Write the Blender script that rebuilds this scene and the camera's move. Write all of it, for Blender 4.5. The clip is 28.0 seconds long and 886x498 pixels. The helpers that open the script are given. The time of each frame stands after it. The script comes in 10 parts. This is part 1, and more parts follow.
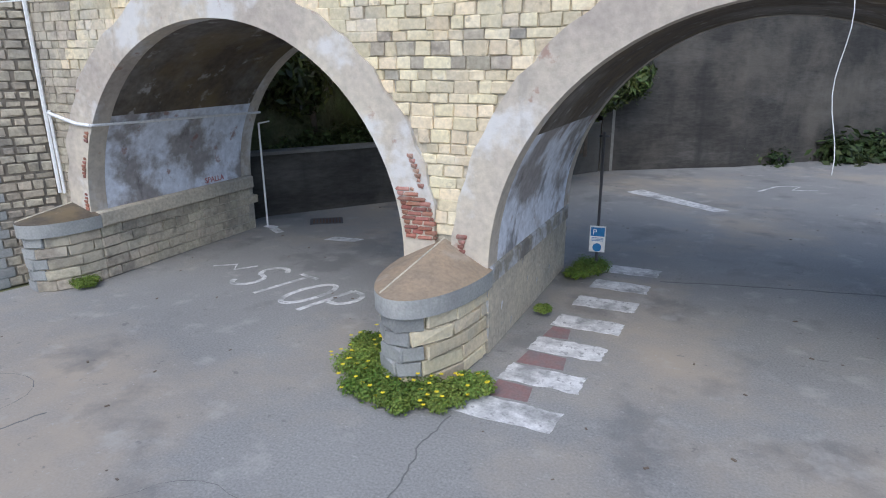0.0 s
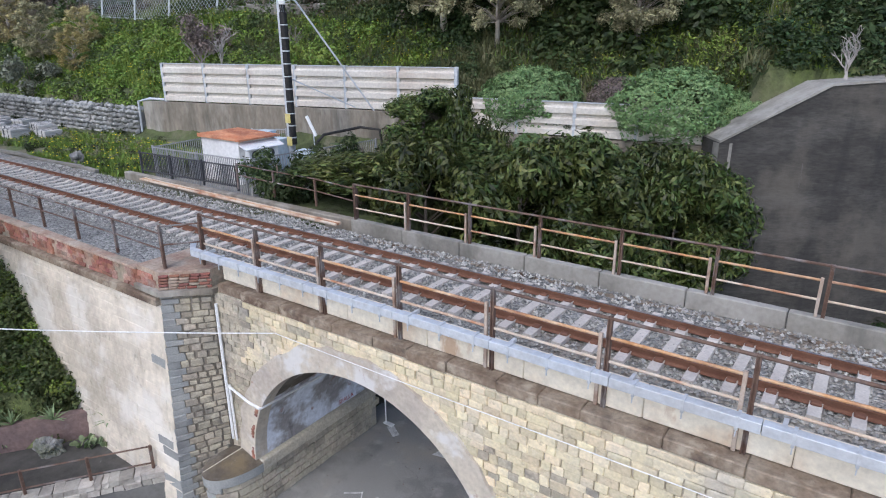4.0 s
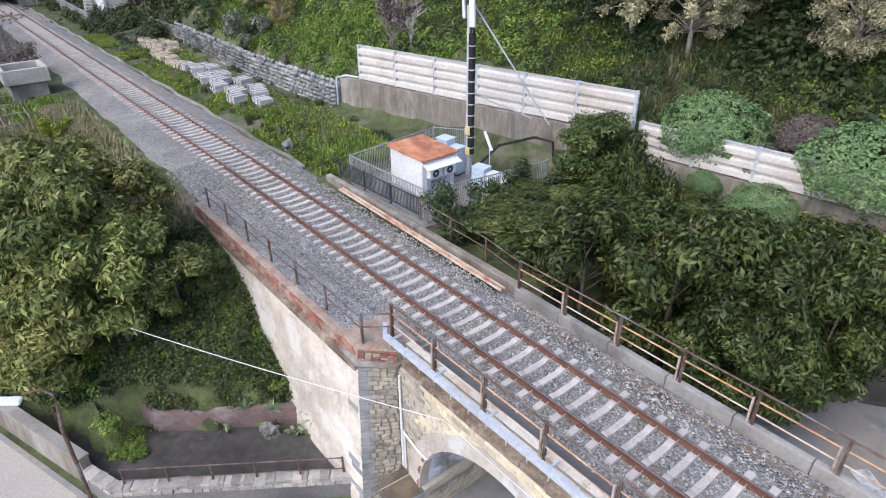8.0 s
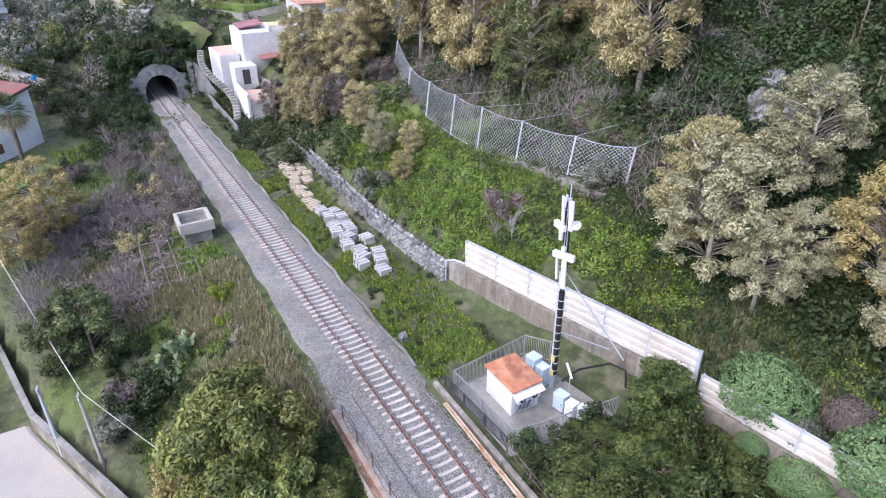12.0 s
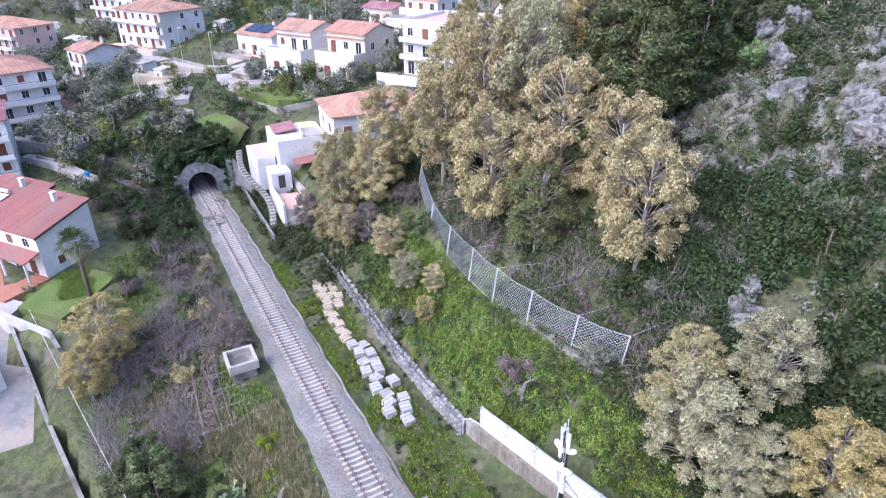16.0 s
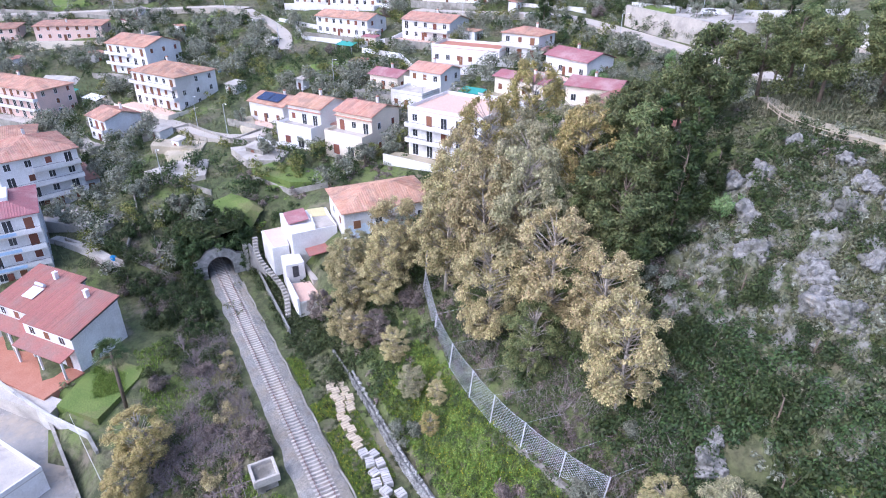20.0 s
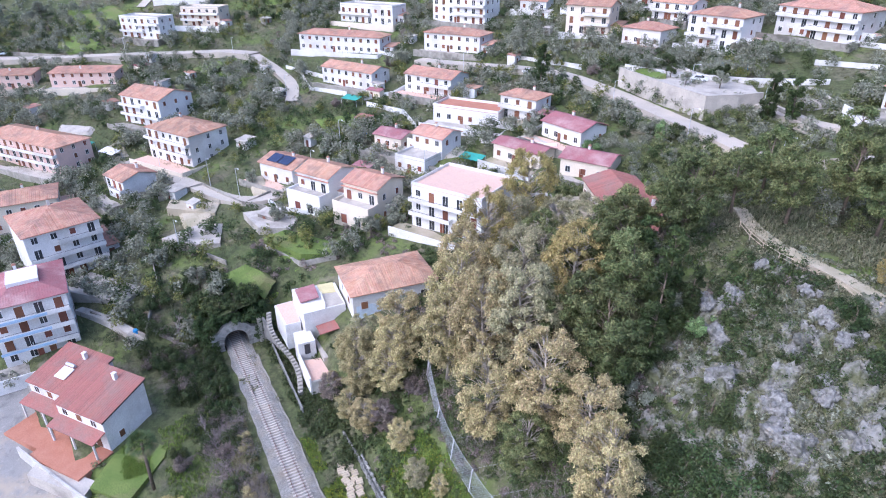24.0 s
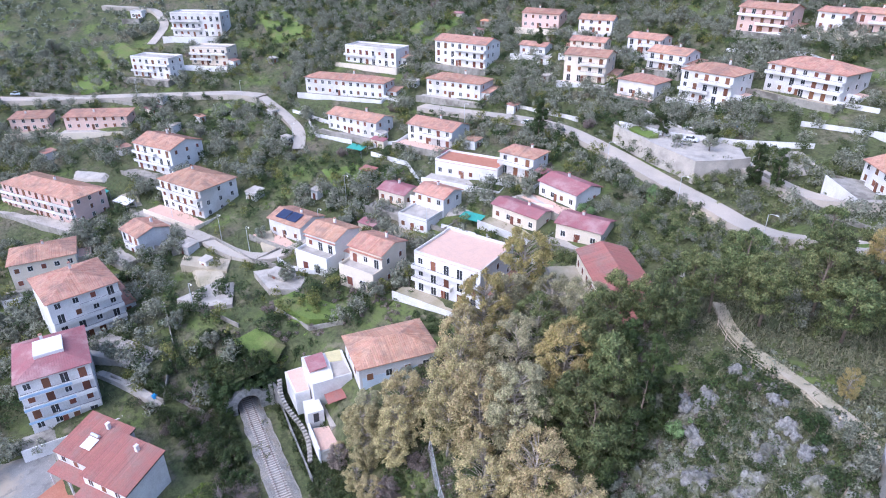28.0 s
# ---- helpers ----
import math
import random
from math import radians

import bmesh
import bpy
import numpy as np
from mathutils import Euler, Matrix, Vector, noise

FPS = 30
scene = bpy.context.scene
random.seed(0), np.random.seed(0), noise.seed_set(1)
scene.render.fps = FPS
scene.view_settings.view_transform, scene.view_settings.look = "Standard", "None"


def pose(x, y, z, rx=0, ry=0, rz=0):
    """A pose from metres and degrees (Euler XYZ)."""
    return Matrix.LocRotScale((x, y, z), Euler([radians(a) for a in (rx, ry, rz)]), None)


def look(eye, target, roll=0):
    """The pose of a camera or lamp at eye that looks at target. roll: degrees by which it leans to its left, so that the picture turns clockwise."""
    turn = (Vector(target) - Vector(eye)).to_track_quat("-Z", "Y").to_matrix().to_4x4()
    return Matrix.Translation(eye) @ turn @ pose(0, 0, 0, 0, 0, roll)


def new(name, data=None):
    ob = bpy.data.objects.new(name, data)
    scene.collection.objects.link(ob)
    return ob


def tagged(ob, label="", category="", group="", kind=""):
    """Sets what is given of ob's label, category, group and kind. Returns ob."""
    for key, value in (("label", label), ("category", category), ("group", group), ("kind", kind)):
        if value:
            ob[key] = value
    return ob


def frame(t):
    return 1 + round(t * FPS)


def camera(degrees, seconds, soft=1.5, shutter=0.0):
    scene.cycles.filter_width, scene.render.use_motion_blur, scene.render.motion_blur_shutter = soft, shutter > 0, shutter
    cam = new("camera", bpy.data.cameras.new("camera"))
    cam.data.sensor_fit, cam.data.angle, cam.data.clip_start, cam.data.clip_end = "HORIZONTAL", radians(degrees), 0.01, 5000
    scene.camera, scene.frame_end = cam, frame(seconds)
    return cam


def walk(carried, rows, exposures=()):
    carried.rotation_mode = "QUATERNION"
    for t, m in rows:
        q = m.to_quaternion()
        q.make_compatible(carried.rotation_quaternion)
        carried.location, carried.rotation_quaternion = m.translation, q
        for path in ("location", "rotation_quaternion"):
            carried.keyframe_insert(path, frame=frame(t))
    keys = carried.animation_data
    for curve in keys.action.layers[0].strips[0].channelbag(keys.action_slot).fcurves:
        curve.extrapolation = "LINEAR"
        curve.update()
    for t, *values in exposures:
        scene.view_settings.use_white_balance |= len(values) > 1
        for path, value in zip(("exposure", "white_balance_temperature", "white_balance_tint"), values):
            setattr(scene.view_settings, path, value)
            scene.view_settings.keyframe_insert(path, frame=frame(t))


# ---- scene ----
LEAN = pose(0, 0, 0, 0, 0, -0.42)
cam = camera(70.8, 28.0, 1.1)
PATH = [
    (0.0, pose(0.20, 0.02, 4.31, 73.03, 0, 25.30)),
    (0.5, pose(0.19, 0.03, 4.35, 72.98, 0, 27.93)),
    (1.0, pose(0.18, 0.04, 4.92, 72.94, 0, 29.24)),
    (1.5, pose(0.14, 0.08, 6.03, 72.91, 0, 30.10)),
    (2.0, pose(0.17, 0.07, 7.20, 73.06, 0, 31.44)),
    (2.5, pose(0.22, 0.02, 8.43, 72.90, 0, 32.44)),
    (3.0, pose(0.27, -0.09, 9.64, 73.07, 0, 33.19)),
    (3.5, pose(0.36, -0.19, 10.72, 73.03, 0, 34.16)),
    (5.5, pose(0.01, -0.05, 14.56, 62.04, 0, 39.30)),
    (6.0, pose(0.00, -0.01, 15.37, 62.18, 0, 41.35)),
    (6.5, pose(0.03, -0.01, 16.05, 60.84, 0, 43.26)),
    (7.0, pose(-0.00, 0.00, 16.78, 60.37, 0, 45.03)),
    (7.5, pose(0.01, -0.03, 17.46, 60.50, 0, 47.22)),
    (8.0, pose(-0.06, -0.10, 18.18, 60.62, 0, 50.93)),
    (8.5, pose(-0.10, -0.18, 19.01, 60.70, 0, 55.81)),
    (9.0, pose(-0.08, -0.12, 20.17, 60.85, 0, 57.57)),
    (9.5, pose(-0.05, -0.13, 22.04, 60.87, 0, 57.79)),
    (10.0, pose(-0.14, -0.15, 23.82, 61.13, 0, 57.99)),
    (10.5, pose(-0.18, -0.28, 25.72, 61.22, 0, 58.48)),
    (11.0, pose(-0.19, -0.47, 27.64, 61.27, 0, 59.00)),
    (11.5, pose(-0.11, -0.52, 29.55, 61.38, 0, 59.61)),
    (12.0, pose(-0.13, -0.58, 31.46, 61.49, 0, 60.13)),
    (12.5, pose(-0.19, -0.52, 33.35, 61.57, 0, 60.73)),
    (14.5, pose(-0.48, -0.49, 40.67, 61.83, 0, 61.77)),
    (15.0, pose(-0.54, -0.52, 42.63, 61.85, 0, 61.85)),
    (15.5, pose(-0.54, -0.56, 44.44, 61.91, 0, 61.85)),
    (16.0, pose(-0.55, -0.57, 46.41, 62.02, 0, 61.86)),
    (16.5, pose(-0.57, -0.54, 48.12, 62.09, 0, 61.94)),
    (17.0, pose(-0.63, -0.56, 50.14, 62.13, 0, 61.96)),
    (17.5, pose(-0.64, -0.53, 51.79, 62.25, 0, 62.01)),
    (18.0, pose(-0.59, -0.52, 53.87, 62.26, 0, 62.04)),
    (18.5, pose(-0.59, -0.57, 55.68, 62.27, 0, 62.02)),
    (19.0, pose(-0.63, -0.56, 57.72, 62.29, 0, 62.02)),
    (19.5, pose(-0.68, -0.54, 59.53, 62.29, 0, 62.05)),
    (20.0, pose(-0.66, -0.56, 61.58, 62.31, 0, 62.04)),
    (20.5, pose(-0.66, -0.62, 63.29, 62.36, 0, 62.02)),
    (21.0, pose(-0.60, -0.72, 65.29, 62.40, 0, 62.02)),
    (21.5, pose(-0.52, -0.76, 67.16, 62.40, 0, 62.01)),
    (23.5, pose(-0.38, -0.86, 74.94, 62.49, 0, 62.06)),
    (24.0, pose(-0.37, -0.81, 76.98, 62.51, 0, 62.10)),
    (24.5, pose(-0.32, -0.81, 78.75, 62.55, 0, 62.13)),
    (25.0, pose(-0.29, -0.83, 80.80, 62.57, 0, 62.14)),
    (25.5, pose(-0.29, -0.77, 82.64, 62.58, 0, 62.16)),
    (26.0, pose(-0.25, -0.70, 84.59, 62.66, 0, 62.20)),
    (26.5, pose(-0.27, -0.73, 86.35, 62.69, 0, 62.20)),
    (27.0, pose(-0.30, -0.73, 88.50, 62.68, 0, 62.22)),
    (27.5, pose(-0.27, -0.65, 90.42, 62.65, 0, 62.26)),
    (28.0, pose(-0.24, -0.54, 92.24, 62.72, 0, 62.31)),
]
walk(cam, [(t, m @ LEAN) for t, m in PATH], [(0.0, 0.2, 5600, 9), (2.0, 0.1, 5650, 10), (3.5, 0.2, 5700, 11), (6.0, 0.42, 5850, 13), (11.0, 0.82, 5780, 17), (16.0, 1.06, 5470, 23.5), (22.0, 0.94, 5430, 20.5), (28.0, 0.84, 5400, 20)])

# ---- world, sun, exposure ----
world = bpy.data.worlds.new("sky")
scene.world = world
world.use_nodes = True
_n = world.node_tree.nodes
_sky = _n.new("ShaderNodeTexSky")
_sky.sky_type, _sky.sun_disc = "NISHITA", False
SUN_EL, SUN_AZ = radians(50), radians(172)     # azimuth clockwise from +y
_sky.sun_elevation, _sky.sun_rotation = SUN_EL, SUN_AZ
_sky.dust_density, _sky.air_density, _sky.ozone_density = 3.0, 1.0, 1.0
_bg = _n["Background"]
_bg.inputs["Strength"].default_value = 0.178
world.node_tree.links.new(_sky.outputs[0], _bg.inputs[0])
_sun = bpy.data.lights.new("sun", "SUN")
_sun.energy, _sun.angle, _sun.color = 0.92, radians(70), (1.0, 0.97, 0.93)
sun = new("sun", _sun)
sun.matrix_world = look((math.sin(SUN_AZ) * math.cos(SUN_EL) * 200, math.cos(SUN_AZ) * math.cos(SUN_EL) * 200, math.sin(SUN_EL) * 200), (0, 0, 0))

# ---- materials ----
def mat(name, a, b, c=None, rough=0.85, scale=1.0, fine=12.0, metal=0.0, bump=0.25, dist=0.02, vary=0.0, island=0.0, mode="noise", spec=0.3, edge=0.5, grain_amount=0.2, layers=1.0):
    """A surface of two or three colours mixed by coarse and fine noise at real size, with fine relief."""
    m = bpy.data.materials.new(name)
    m.use_nodes = True
    n, k = m.node_tree.nodes, m.node_tree.links
    bs = n["Principled BSDF"]
    bs.inputs["Roughness"].default_value, bs.inputs["Metallic"].default_value = rough, metal
    bs.inputs["Specular IOR Level"].default_value = spec
    co = n.new("ShaderNodeTexCoord")
    geo = n.new("ShaderNodeNewGeometry")
    pos = geo.outputs["Position"]
    if layers != 1.0:
        mp = n.new("ShaderNodeMapping")
        mp.inputs["Scale"].default_value = (1, 1, layers)
        k.new(pos, mp.inputs["Vector"])
        pos = mp.outputs["Vector"]

    def noise_at(s, detail=6.0, rgh=0.6):
        t = n.new("ShaderNodeTexNoise")
        t.inputs["Scale"].default_value, t.inputs["Detail"].default_value, t.inputs["Roughness"].default_value = s, detail, rgh
        k.new(pos, t.inputs["Vector"])
        return t.outputs["Fac"]

    def ramp(v, lo, hi):
        r = n.new("ShaderNodeMapRange")
        r.inputs["From Min"].default_value, r.inputs["From Max"].default_value = lo, hi
        k.new(v, r.inputs["Value"])
        return r.outputs["Result"]

    def mix(f, p, q):
        x = n.new("ShaderNodeMix")
        x.data_type = "RGBA"
        (k.new(f, x.inputs[0]) if not isinstance(f, float) else None)
        if isinstance(f, float):
            x.inputs[0].default_value = f
        for s, v in ((x.inputs[6], p), (x.inputs[7], q)):
            (k.new(v, s) if not isinstance(v, tuple) else None)
            if isinstance(v, tuple):
                s.default_value = (*v, 1)
        return x.outputs[2]

    big, small = noise_at(scale), noise_at(fine, 4.0)
    col = mix(ramp(big, 0.5 - edge * 0.3, 0.5 + edge * 0.3), a, b)
    if c:
        col = mix(ramp(noise_at(scale * 0.37 + 0.003, 5.0), 0.5, 0.66), col, c)
    grain = n.new("ShaderNodeHueSaturation")
    k.new(ramp(small, 0.2, 0.8), (mr := n.new("ShaderNodeMapRange")).inputs["Value"])
    mr.inputs["To Min"].default_value, mr.inputs["To Max"].default_value = 1 - grain_amount, 1 + grain_amount
    k.new(mr.outputs[0], grain.inputs["Value"])
    k.new(col, grain.inputs["Color"])
    col = grain.outputs["Color"]
    for src, amount in (((n.new("ShaderNodeObjectInfo")).outputs["Random"], vary), (geo.outputs["Random Per Island"], island)):
        if amount:
            hv = n.new("ShaderNodeHueSaturation")
            r = n.new("ShaderNodeMapRange")
            r.inputs["To Min"].default_value, r.inputs["To Max"].default_value = 1 - amount, 1 + amount
            k.new(src, r.inputs["Value"])
            k.new(r.outputs[0], hv.inputs["Value"])
            w = n.new("ShaderNodeTexWhiteNoise")
            w.noise_dimensions = "1D"
            k.new(src, w.inputs["W"])
            r2 = n.new("ShaderNodeMapRange")
            r2.inputs["To Min"].default_value, r2.inputs["To Max"].default_value = 0.5 - amount * 0.05, 0.5 + amount * 0.05
            k.new(w.outputs["Value"], r2.inputs["Value"])
            k.new(r2.outputs[0], hv.inputs["Hue"])
            k.new(col, hv.inputs["Color"])
            col = hv.outputs["Color"]
    k.new(col, bs.inputs["Base Color"])
    if bump:
        bp = n.new("ShaderNodeBump")
        bp.inputs["Strength"].default_value, bp.inputs["Distance"].default_value = bump, dist
        if mode == "stones":
            v = n.new("ShaderNodeTexVoronoi")
            v.inputs["Scale"].default_value = fine
            k.new(pos, v.inputs["Vector"])
            k.new(v.outputs["Distance"], bp.inputs["Height"])
            bp.invert = True
            sep = n.new("ShaderNodeHueSaturation")
            r3 = n.new("ShaderNodeMapRange")
            r3.inputs["To Min"].default_value, r3.inputs["To Max"].default_value = 0.45, 1.5
            bw = n.new("ShaderNodeRGBToBW")
            k.new(v.outputs["Color"], bw.inputs[0])
            k.new(bw.outputs[0], r3.inputs["Value"])
            k.new(r3.outputs[0], sep.inputs["Value"])
            k.new(col, sep.inputs["Color"])
            k.new(sep.outputs[0], bs.inputs["Base Color"])
        else:
            k.new(small, bp.inputs["Height"])
        k.new(bp.outputs["Normal"], bs.inputs["Normal"])
    return m


def leaf_mat(name, a, b, vary=0.3, island=0.35, rough=0.55):
    """Leaves: two greens by clump, a little light passing through."""
    m = mat(name, a, b, rough=rough, scale=0.9, fine=5.0, bump=0, vary=vary, island=island, spec=0.25)
    n, k = m.node_tree.nodes, m.node_tree.links
    bs, out = n["Principled BSDF"], n["Material Output"]
    tr = n.new("ShaderNodeBsdfTranslucent")
    k.new(bs.inputs["Base Color"].links[0].from_socket, tr.inputs["Color"])
    mx = n.new("ShaderNodeMixShader")
    mx.inputs[0].default_value = 0.18
    k.new(bs.outputs[0], mx.inputs[1])
    k.new(tr.outputs[0], mx.inputs[2])
    k.new(mx.outputs[0], out.inputs["Surface"])
    return m


M = {}
M["earth"] = mat("earth", (0.1, 0.105, 0.05), (0.075, 0.1, 0.033), (0.15, 0.13, 0.09), scale=0.16, fine=1.6, bump=0.9, dist=0.25, edge=0.8, grain_amount=0.45)
M["asphalt"] = mat("asphalt", (0.295, 0.288, 0.27), (0.225, 0.22, 0.21), scale=0.3, fine=32, bump=0.15, dist=0.004, edge=0.7, grain_amount=0.34)
M["concrete"] = mat("concrete", (0.36, 0.34, 0.3), (0.25, 0.235, 0.2), (0.14, 0.13, 0.11), scale=0.5, fine=9, bump=0.3, dist=0.02)
M["dark_concrete"] = mat("dark_concrete", (0.18, 0.175, 0.16), (0.11, 0.105, 0.1), (0.24, 0.23, 0.2), scale=0.35, fine=8, bump=0.3, dist=0.02)
M["ashlar"] = mat("ashlar", (0.68, 0.58, 0.385), (0.6, 0.53, 0.38), (0.5, 0.46, 0.37), scale=1.6, fine=16, bump=0.45, dist=0.015, vary=0.2, grain_amount=0.22)
M["mortar"] = mat("mortar", (0.56, 0.5, 0.385), (0.47, 0.425, 0.335), (0.34, 0.315, 0.265), scale=1.4, fine=14, bump=0.5, dist=0.02, grain_amount=0.3)
M["render_grey"] = mat("render_grey", (0.55, 0.49, 0.39), (0.47, 0.42, 0.35), (0.4, 0.35, 0.3), scale=1.1, fine=9, bump=0.5, dist=0.02, edge=0.5, grain_amount=0.2)
M["whitewash"] = mat("whitewash", (0.7, 0.73, 0.79), (0.33, 0.31, 0.3), scale=0.8, fine=7, bump=0.5, dist=0.02, edge=0.16, grain_amount=0.25)
M["rust_stain"] = mat("rust_stain", (0.2, 0.145, 0.1), (0.32, 0.265, 0.2), (0.12, 0.08, 0.055), scale=2.4, fine=10, bump=0.6, dist=0.03, grain_amount=0.35)
M["fascia"] = mat("fascia", (0.8, 0.74, 0.61), (0.72, 0.65, 0.52), (0.6, 0.46, 0.32), scale=1.3, fine=9, bump=0.3, dist=0.015, grain_amount=0.18)
M["brick"] = mat("brick", (0.3, 0.125, 0.085), (0.26, 0.13, 0.1), (0.4, 0.31, 0.25), scale=3.0, fine=18, bump=0.5, dist=0.015, vary=0.28, grain_amount=0.3)
M["grey_stone"] = mat("grey_stone", (0.26, 0.27, 0.26), (0.34, 0.34, 0.32), (0.2, 0.2, 0.2), scale=1.5, fine=30, bump=0.4, dist=0.01, vary=0.15)
M["ballast"] = mat("ballast", (0.325, 0.315, 0.29), (0.23, 0.223, 0.203), (0.34, 0.305, 0.25), scale=0.7, fine=15, bump=1.0, dist=0.06, mode="stones")
M["gravel"] = mat("gravel", (0.38, 0.365, 0.33), (0.25, 0.24, 0.215), scale=3, fine=20, bump=0.2, island=0.5)
M["sleeper"] = mat("sleeper", (0.56, 0.51, 0.45), (0.48, 0.43, 0.38), scale=2, fine=25, bump=0.2, dist=0.01, vary=0.1)
M["rail_rust"] = mat("rail_rust", (0.14, 0.065, 0.04), (0.19, 0.095, 0.06), scale=3, fine=30, bump=0.2, dist=0.004, rough=0.8)
M["rail_head"] = mat("rail_head", (0.42, 0.4, 0.4), (0.33, 0.29, 0.27), scale=2, fine=30, bump=0, metal=0.7, rough=0.4)
M["post_rust"] = mat("post_rust", (0.1, 0.06, 0.045), (0.17, 0.11, 0.08), (0.22, 0.2, 0.19), scale=4, fine=30, bump=0.3, dist=0.003, rough=0.75)
M["rail_orange"] = mat("rail_orange", (0.5, 0.25, 0.1), (0.58, 0.42, 0.28), (0.25, 0.12, 0.08), scale=2.5, fine=25, bump=0.2, dist=0.003)
M["galvanised"] = mat("galvanised", (0.52, 0.55, 0.585), (0.57, 0.59, 0.61), (0.45, 0.455, 0.46), scale=1.5, fine=10, bump=0.05, metal=0.2, rough=0.55)
M["panel"] = mat("panel", (0.66, 0.62, 0.55), (0.6, 0.56, 0.5), (0.5, 0.44, 0.38), scale=0.7, fine=8, bump=0.1, dist=0.01, rough=0.6)
M["white_wall"] = mat("white_wall", (0.74, 0.735, 0.72), (0.68, 0.67, 0.655), (0.56, 0.54, 0.51), scale=0.3, fine=5, bump=0.1, dist=0.01, vary=0.08)
M["cream_wall"] = mat("cream_wall", (0.72, 0.64, 0.52), (0.66, 0.59, 0.48), scale=0.4, fine=6, bump=0.1, dist=0.01)
M["pink_wall"] = mat("pink_wall", (0.68, 0.5, 0.43), (0.62, 0.46, 0.4), scale=0.4, fine=6, bump=0.1, dist=0.01)
M["blue_wall"] = mat("blue_wall", (0.55, 0.66, 0.76), (0.6, 0.69, 0.78), scale=0.3, fine=6, bump=0.1, dist=0.01)
M["tile_roof"] = mat("tile_roof", (0.4, 0.205, 0.135), (0.47, 0.295, 0.21), (0.3, 0.19, 0.145), scale=0.7, fine=4, bump=0.4, dist=0.04, vary=0.2, island=0.22, grain_amount=0.3)
M["red_roof"] = mat("red_roof", (0.34, 0.145, 0.115), (0.3, 0.135, 0.11), (0.27, 0.16, 0.135), scale=0.5, fine=5, bump=0.3, dist=0.02, island=0.16, grain_amount=0.25)
M["magenta_roof"] = mat("magenta_roof", (0.33, 0.13, 0.14), (0.31, 0.15, 0.155), (0.42, 0.26, 0.25), scale=0.5, fine=5, bump=0.15, dist=0.02, grain_amount=0.25)
M["pink_floor"] = mat("pink_floor", (0.66, 0.45, 0.35), (0.6, 0.42, 0.34), scale=0.6, fine=5, bump=0.1, dist=0.01)
M["terracotta_floor"] = mat("terracotta_floor", (0.4, 0.17, 0.11), (0.44, 0.21, 0.14), scale=0.6, fine=5, bump=0.1, dist=0.01)
M["pale_floor"] = mat("pale_floor", (0.5, 0.46, 0.4), (0.4, 0.37, 0.325), (0.3, 0.28, 0.25), scale=0.5, fine=6, bump=0.2, dist=0.02)
M["window_glass"] = mat("window_glass", (0.03, 0.035, 0.04), (0.05, 0.055, 0.06), scale=0.5, fine=3, bump=0, rough=0.08, spec=0.6)
M["shutter"] = mat("shutter", (0.2, 0.085, 0.05), (0.16, 0.07, 0.045), scale=3, fine=20, bump=0.15, dist=0.005, vary=0.3)
M["white_paint"] = mat("white_paint", (0.8, 0.8, 0.79), (0.74, 0.74, 0.73), scale=1.5, fine=12, bump=0.05, rough=0.5)
M["road_paint"] = mat("road_paint", (0.68, 0.67, 0.65), (0.5, 0.49, 0.475), (0.28, 0.275, 0.265), scale=4.5, fine=30, bump=0.2, dist=0.004, edge=0.3)
M["stone_wall"] = mat("stone_wall", (0.22, 0.22, 0.21), (0.31, 0.305, 0.285), (0.15, 0.15, 0.14), scale=1.4, fine=12, bump=0.5, dist=0.03, vary=0.25, island=0.35)
M["pale_block"] = mat("pale_block", (0.52, 0.5, 0.47), (0.46, 0.44, 0.41), scale=1.5, fine=14, bump=0.25, dist=0.015, vary=0.12, island=0.12)
M["tan_block"] = mat("tan_block", (0.56, 0.46, 0.33), (0.5, 0.42, 0.31), scale=1.5, fine=14, bump=0.25, dist=0.015, vary=0.12, island=0.12)
M["rust_sheet"] = mat("rust_sheet", (0.5, 0.2, 0.1), (0.62, 0.34, 0.2), (0.32, 0.13, 0.08), scale=1.6, fine=14, bump=0.1, dist=0.005, rough=0.6)
M["black_sleeve"] = mat("black_sleeve", (0.015, 0.015, 0.016), (0.035, 0.033, 0.03), scale=5, fine=30, bump=0.3, dist=0.01, rough=0.6)
M["bark"] = mat("bark", (0.2, 0.16, 0.12), (0.13, 0.1, 0.08), scale=3, fine=18, bump=0.6, dist=0.03)
M["pale_bark"] = mat("pale_bark", (0.5, 0.46, 0.4), (0.34, 0.29, 0.24), scale=2, fine=10, bump=0.3, dist=0.02)
M["twig"] = mat("twig", (0.3, 0.26, 0.24), (0.21, 0.18, 0.17), scale=3, fine=10, bump=0)
M["rock"] = mat("rock", (0.29, 0.284, 0.266), (0.2, 0.197, 0.184), (0.12, 0.12, 0.1), scale=0.9, fine=3.2, bump=1.0, dist=0.25, grain_amount=0.45)
M["blue_plastic"] = mat("blue_plastic", (0.03, 0.22, 0.5), (0.04, 0.25, 0.52), scale=1, fine=5, bump=0, rough=0.4)
M["green_sheet"] = mat("green_sheet", (0.05, 0.3, 0.24), (0.06, 0.34, 0.28), scale=1, fine=5, bump=0.1, rough=0.6)
M["dark_metal"] = mat("dark_metal", (0.05, 0.05, 0.055), (0.08, 0.08, 0.085), scale=3, fine=20, bump=0.05, rough=0.5)
M["leaf_dark"] = leaf_mat("leaf_dark", (0.035, 0.056, 0.02), (0.065, 0.095, 0.03), island=0.5)
M["leaf_loquat"] = leaf_mat("leaf_loquat", (0.034, 0.052, 0.014), (0.12, 0.145, 0.042), island=0.65, rough=0.32)
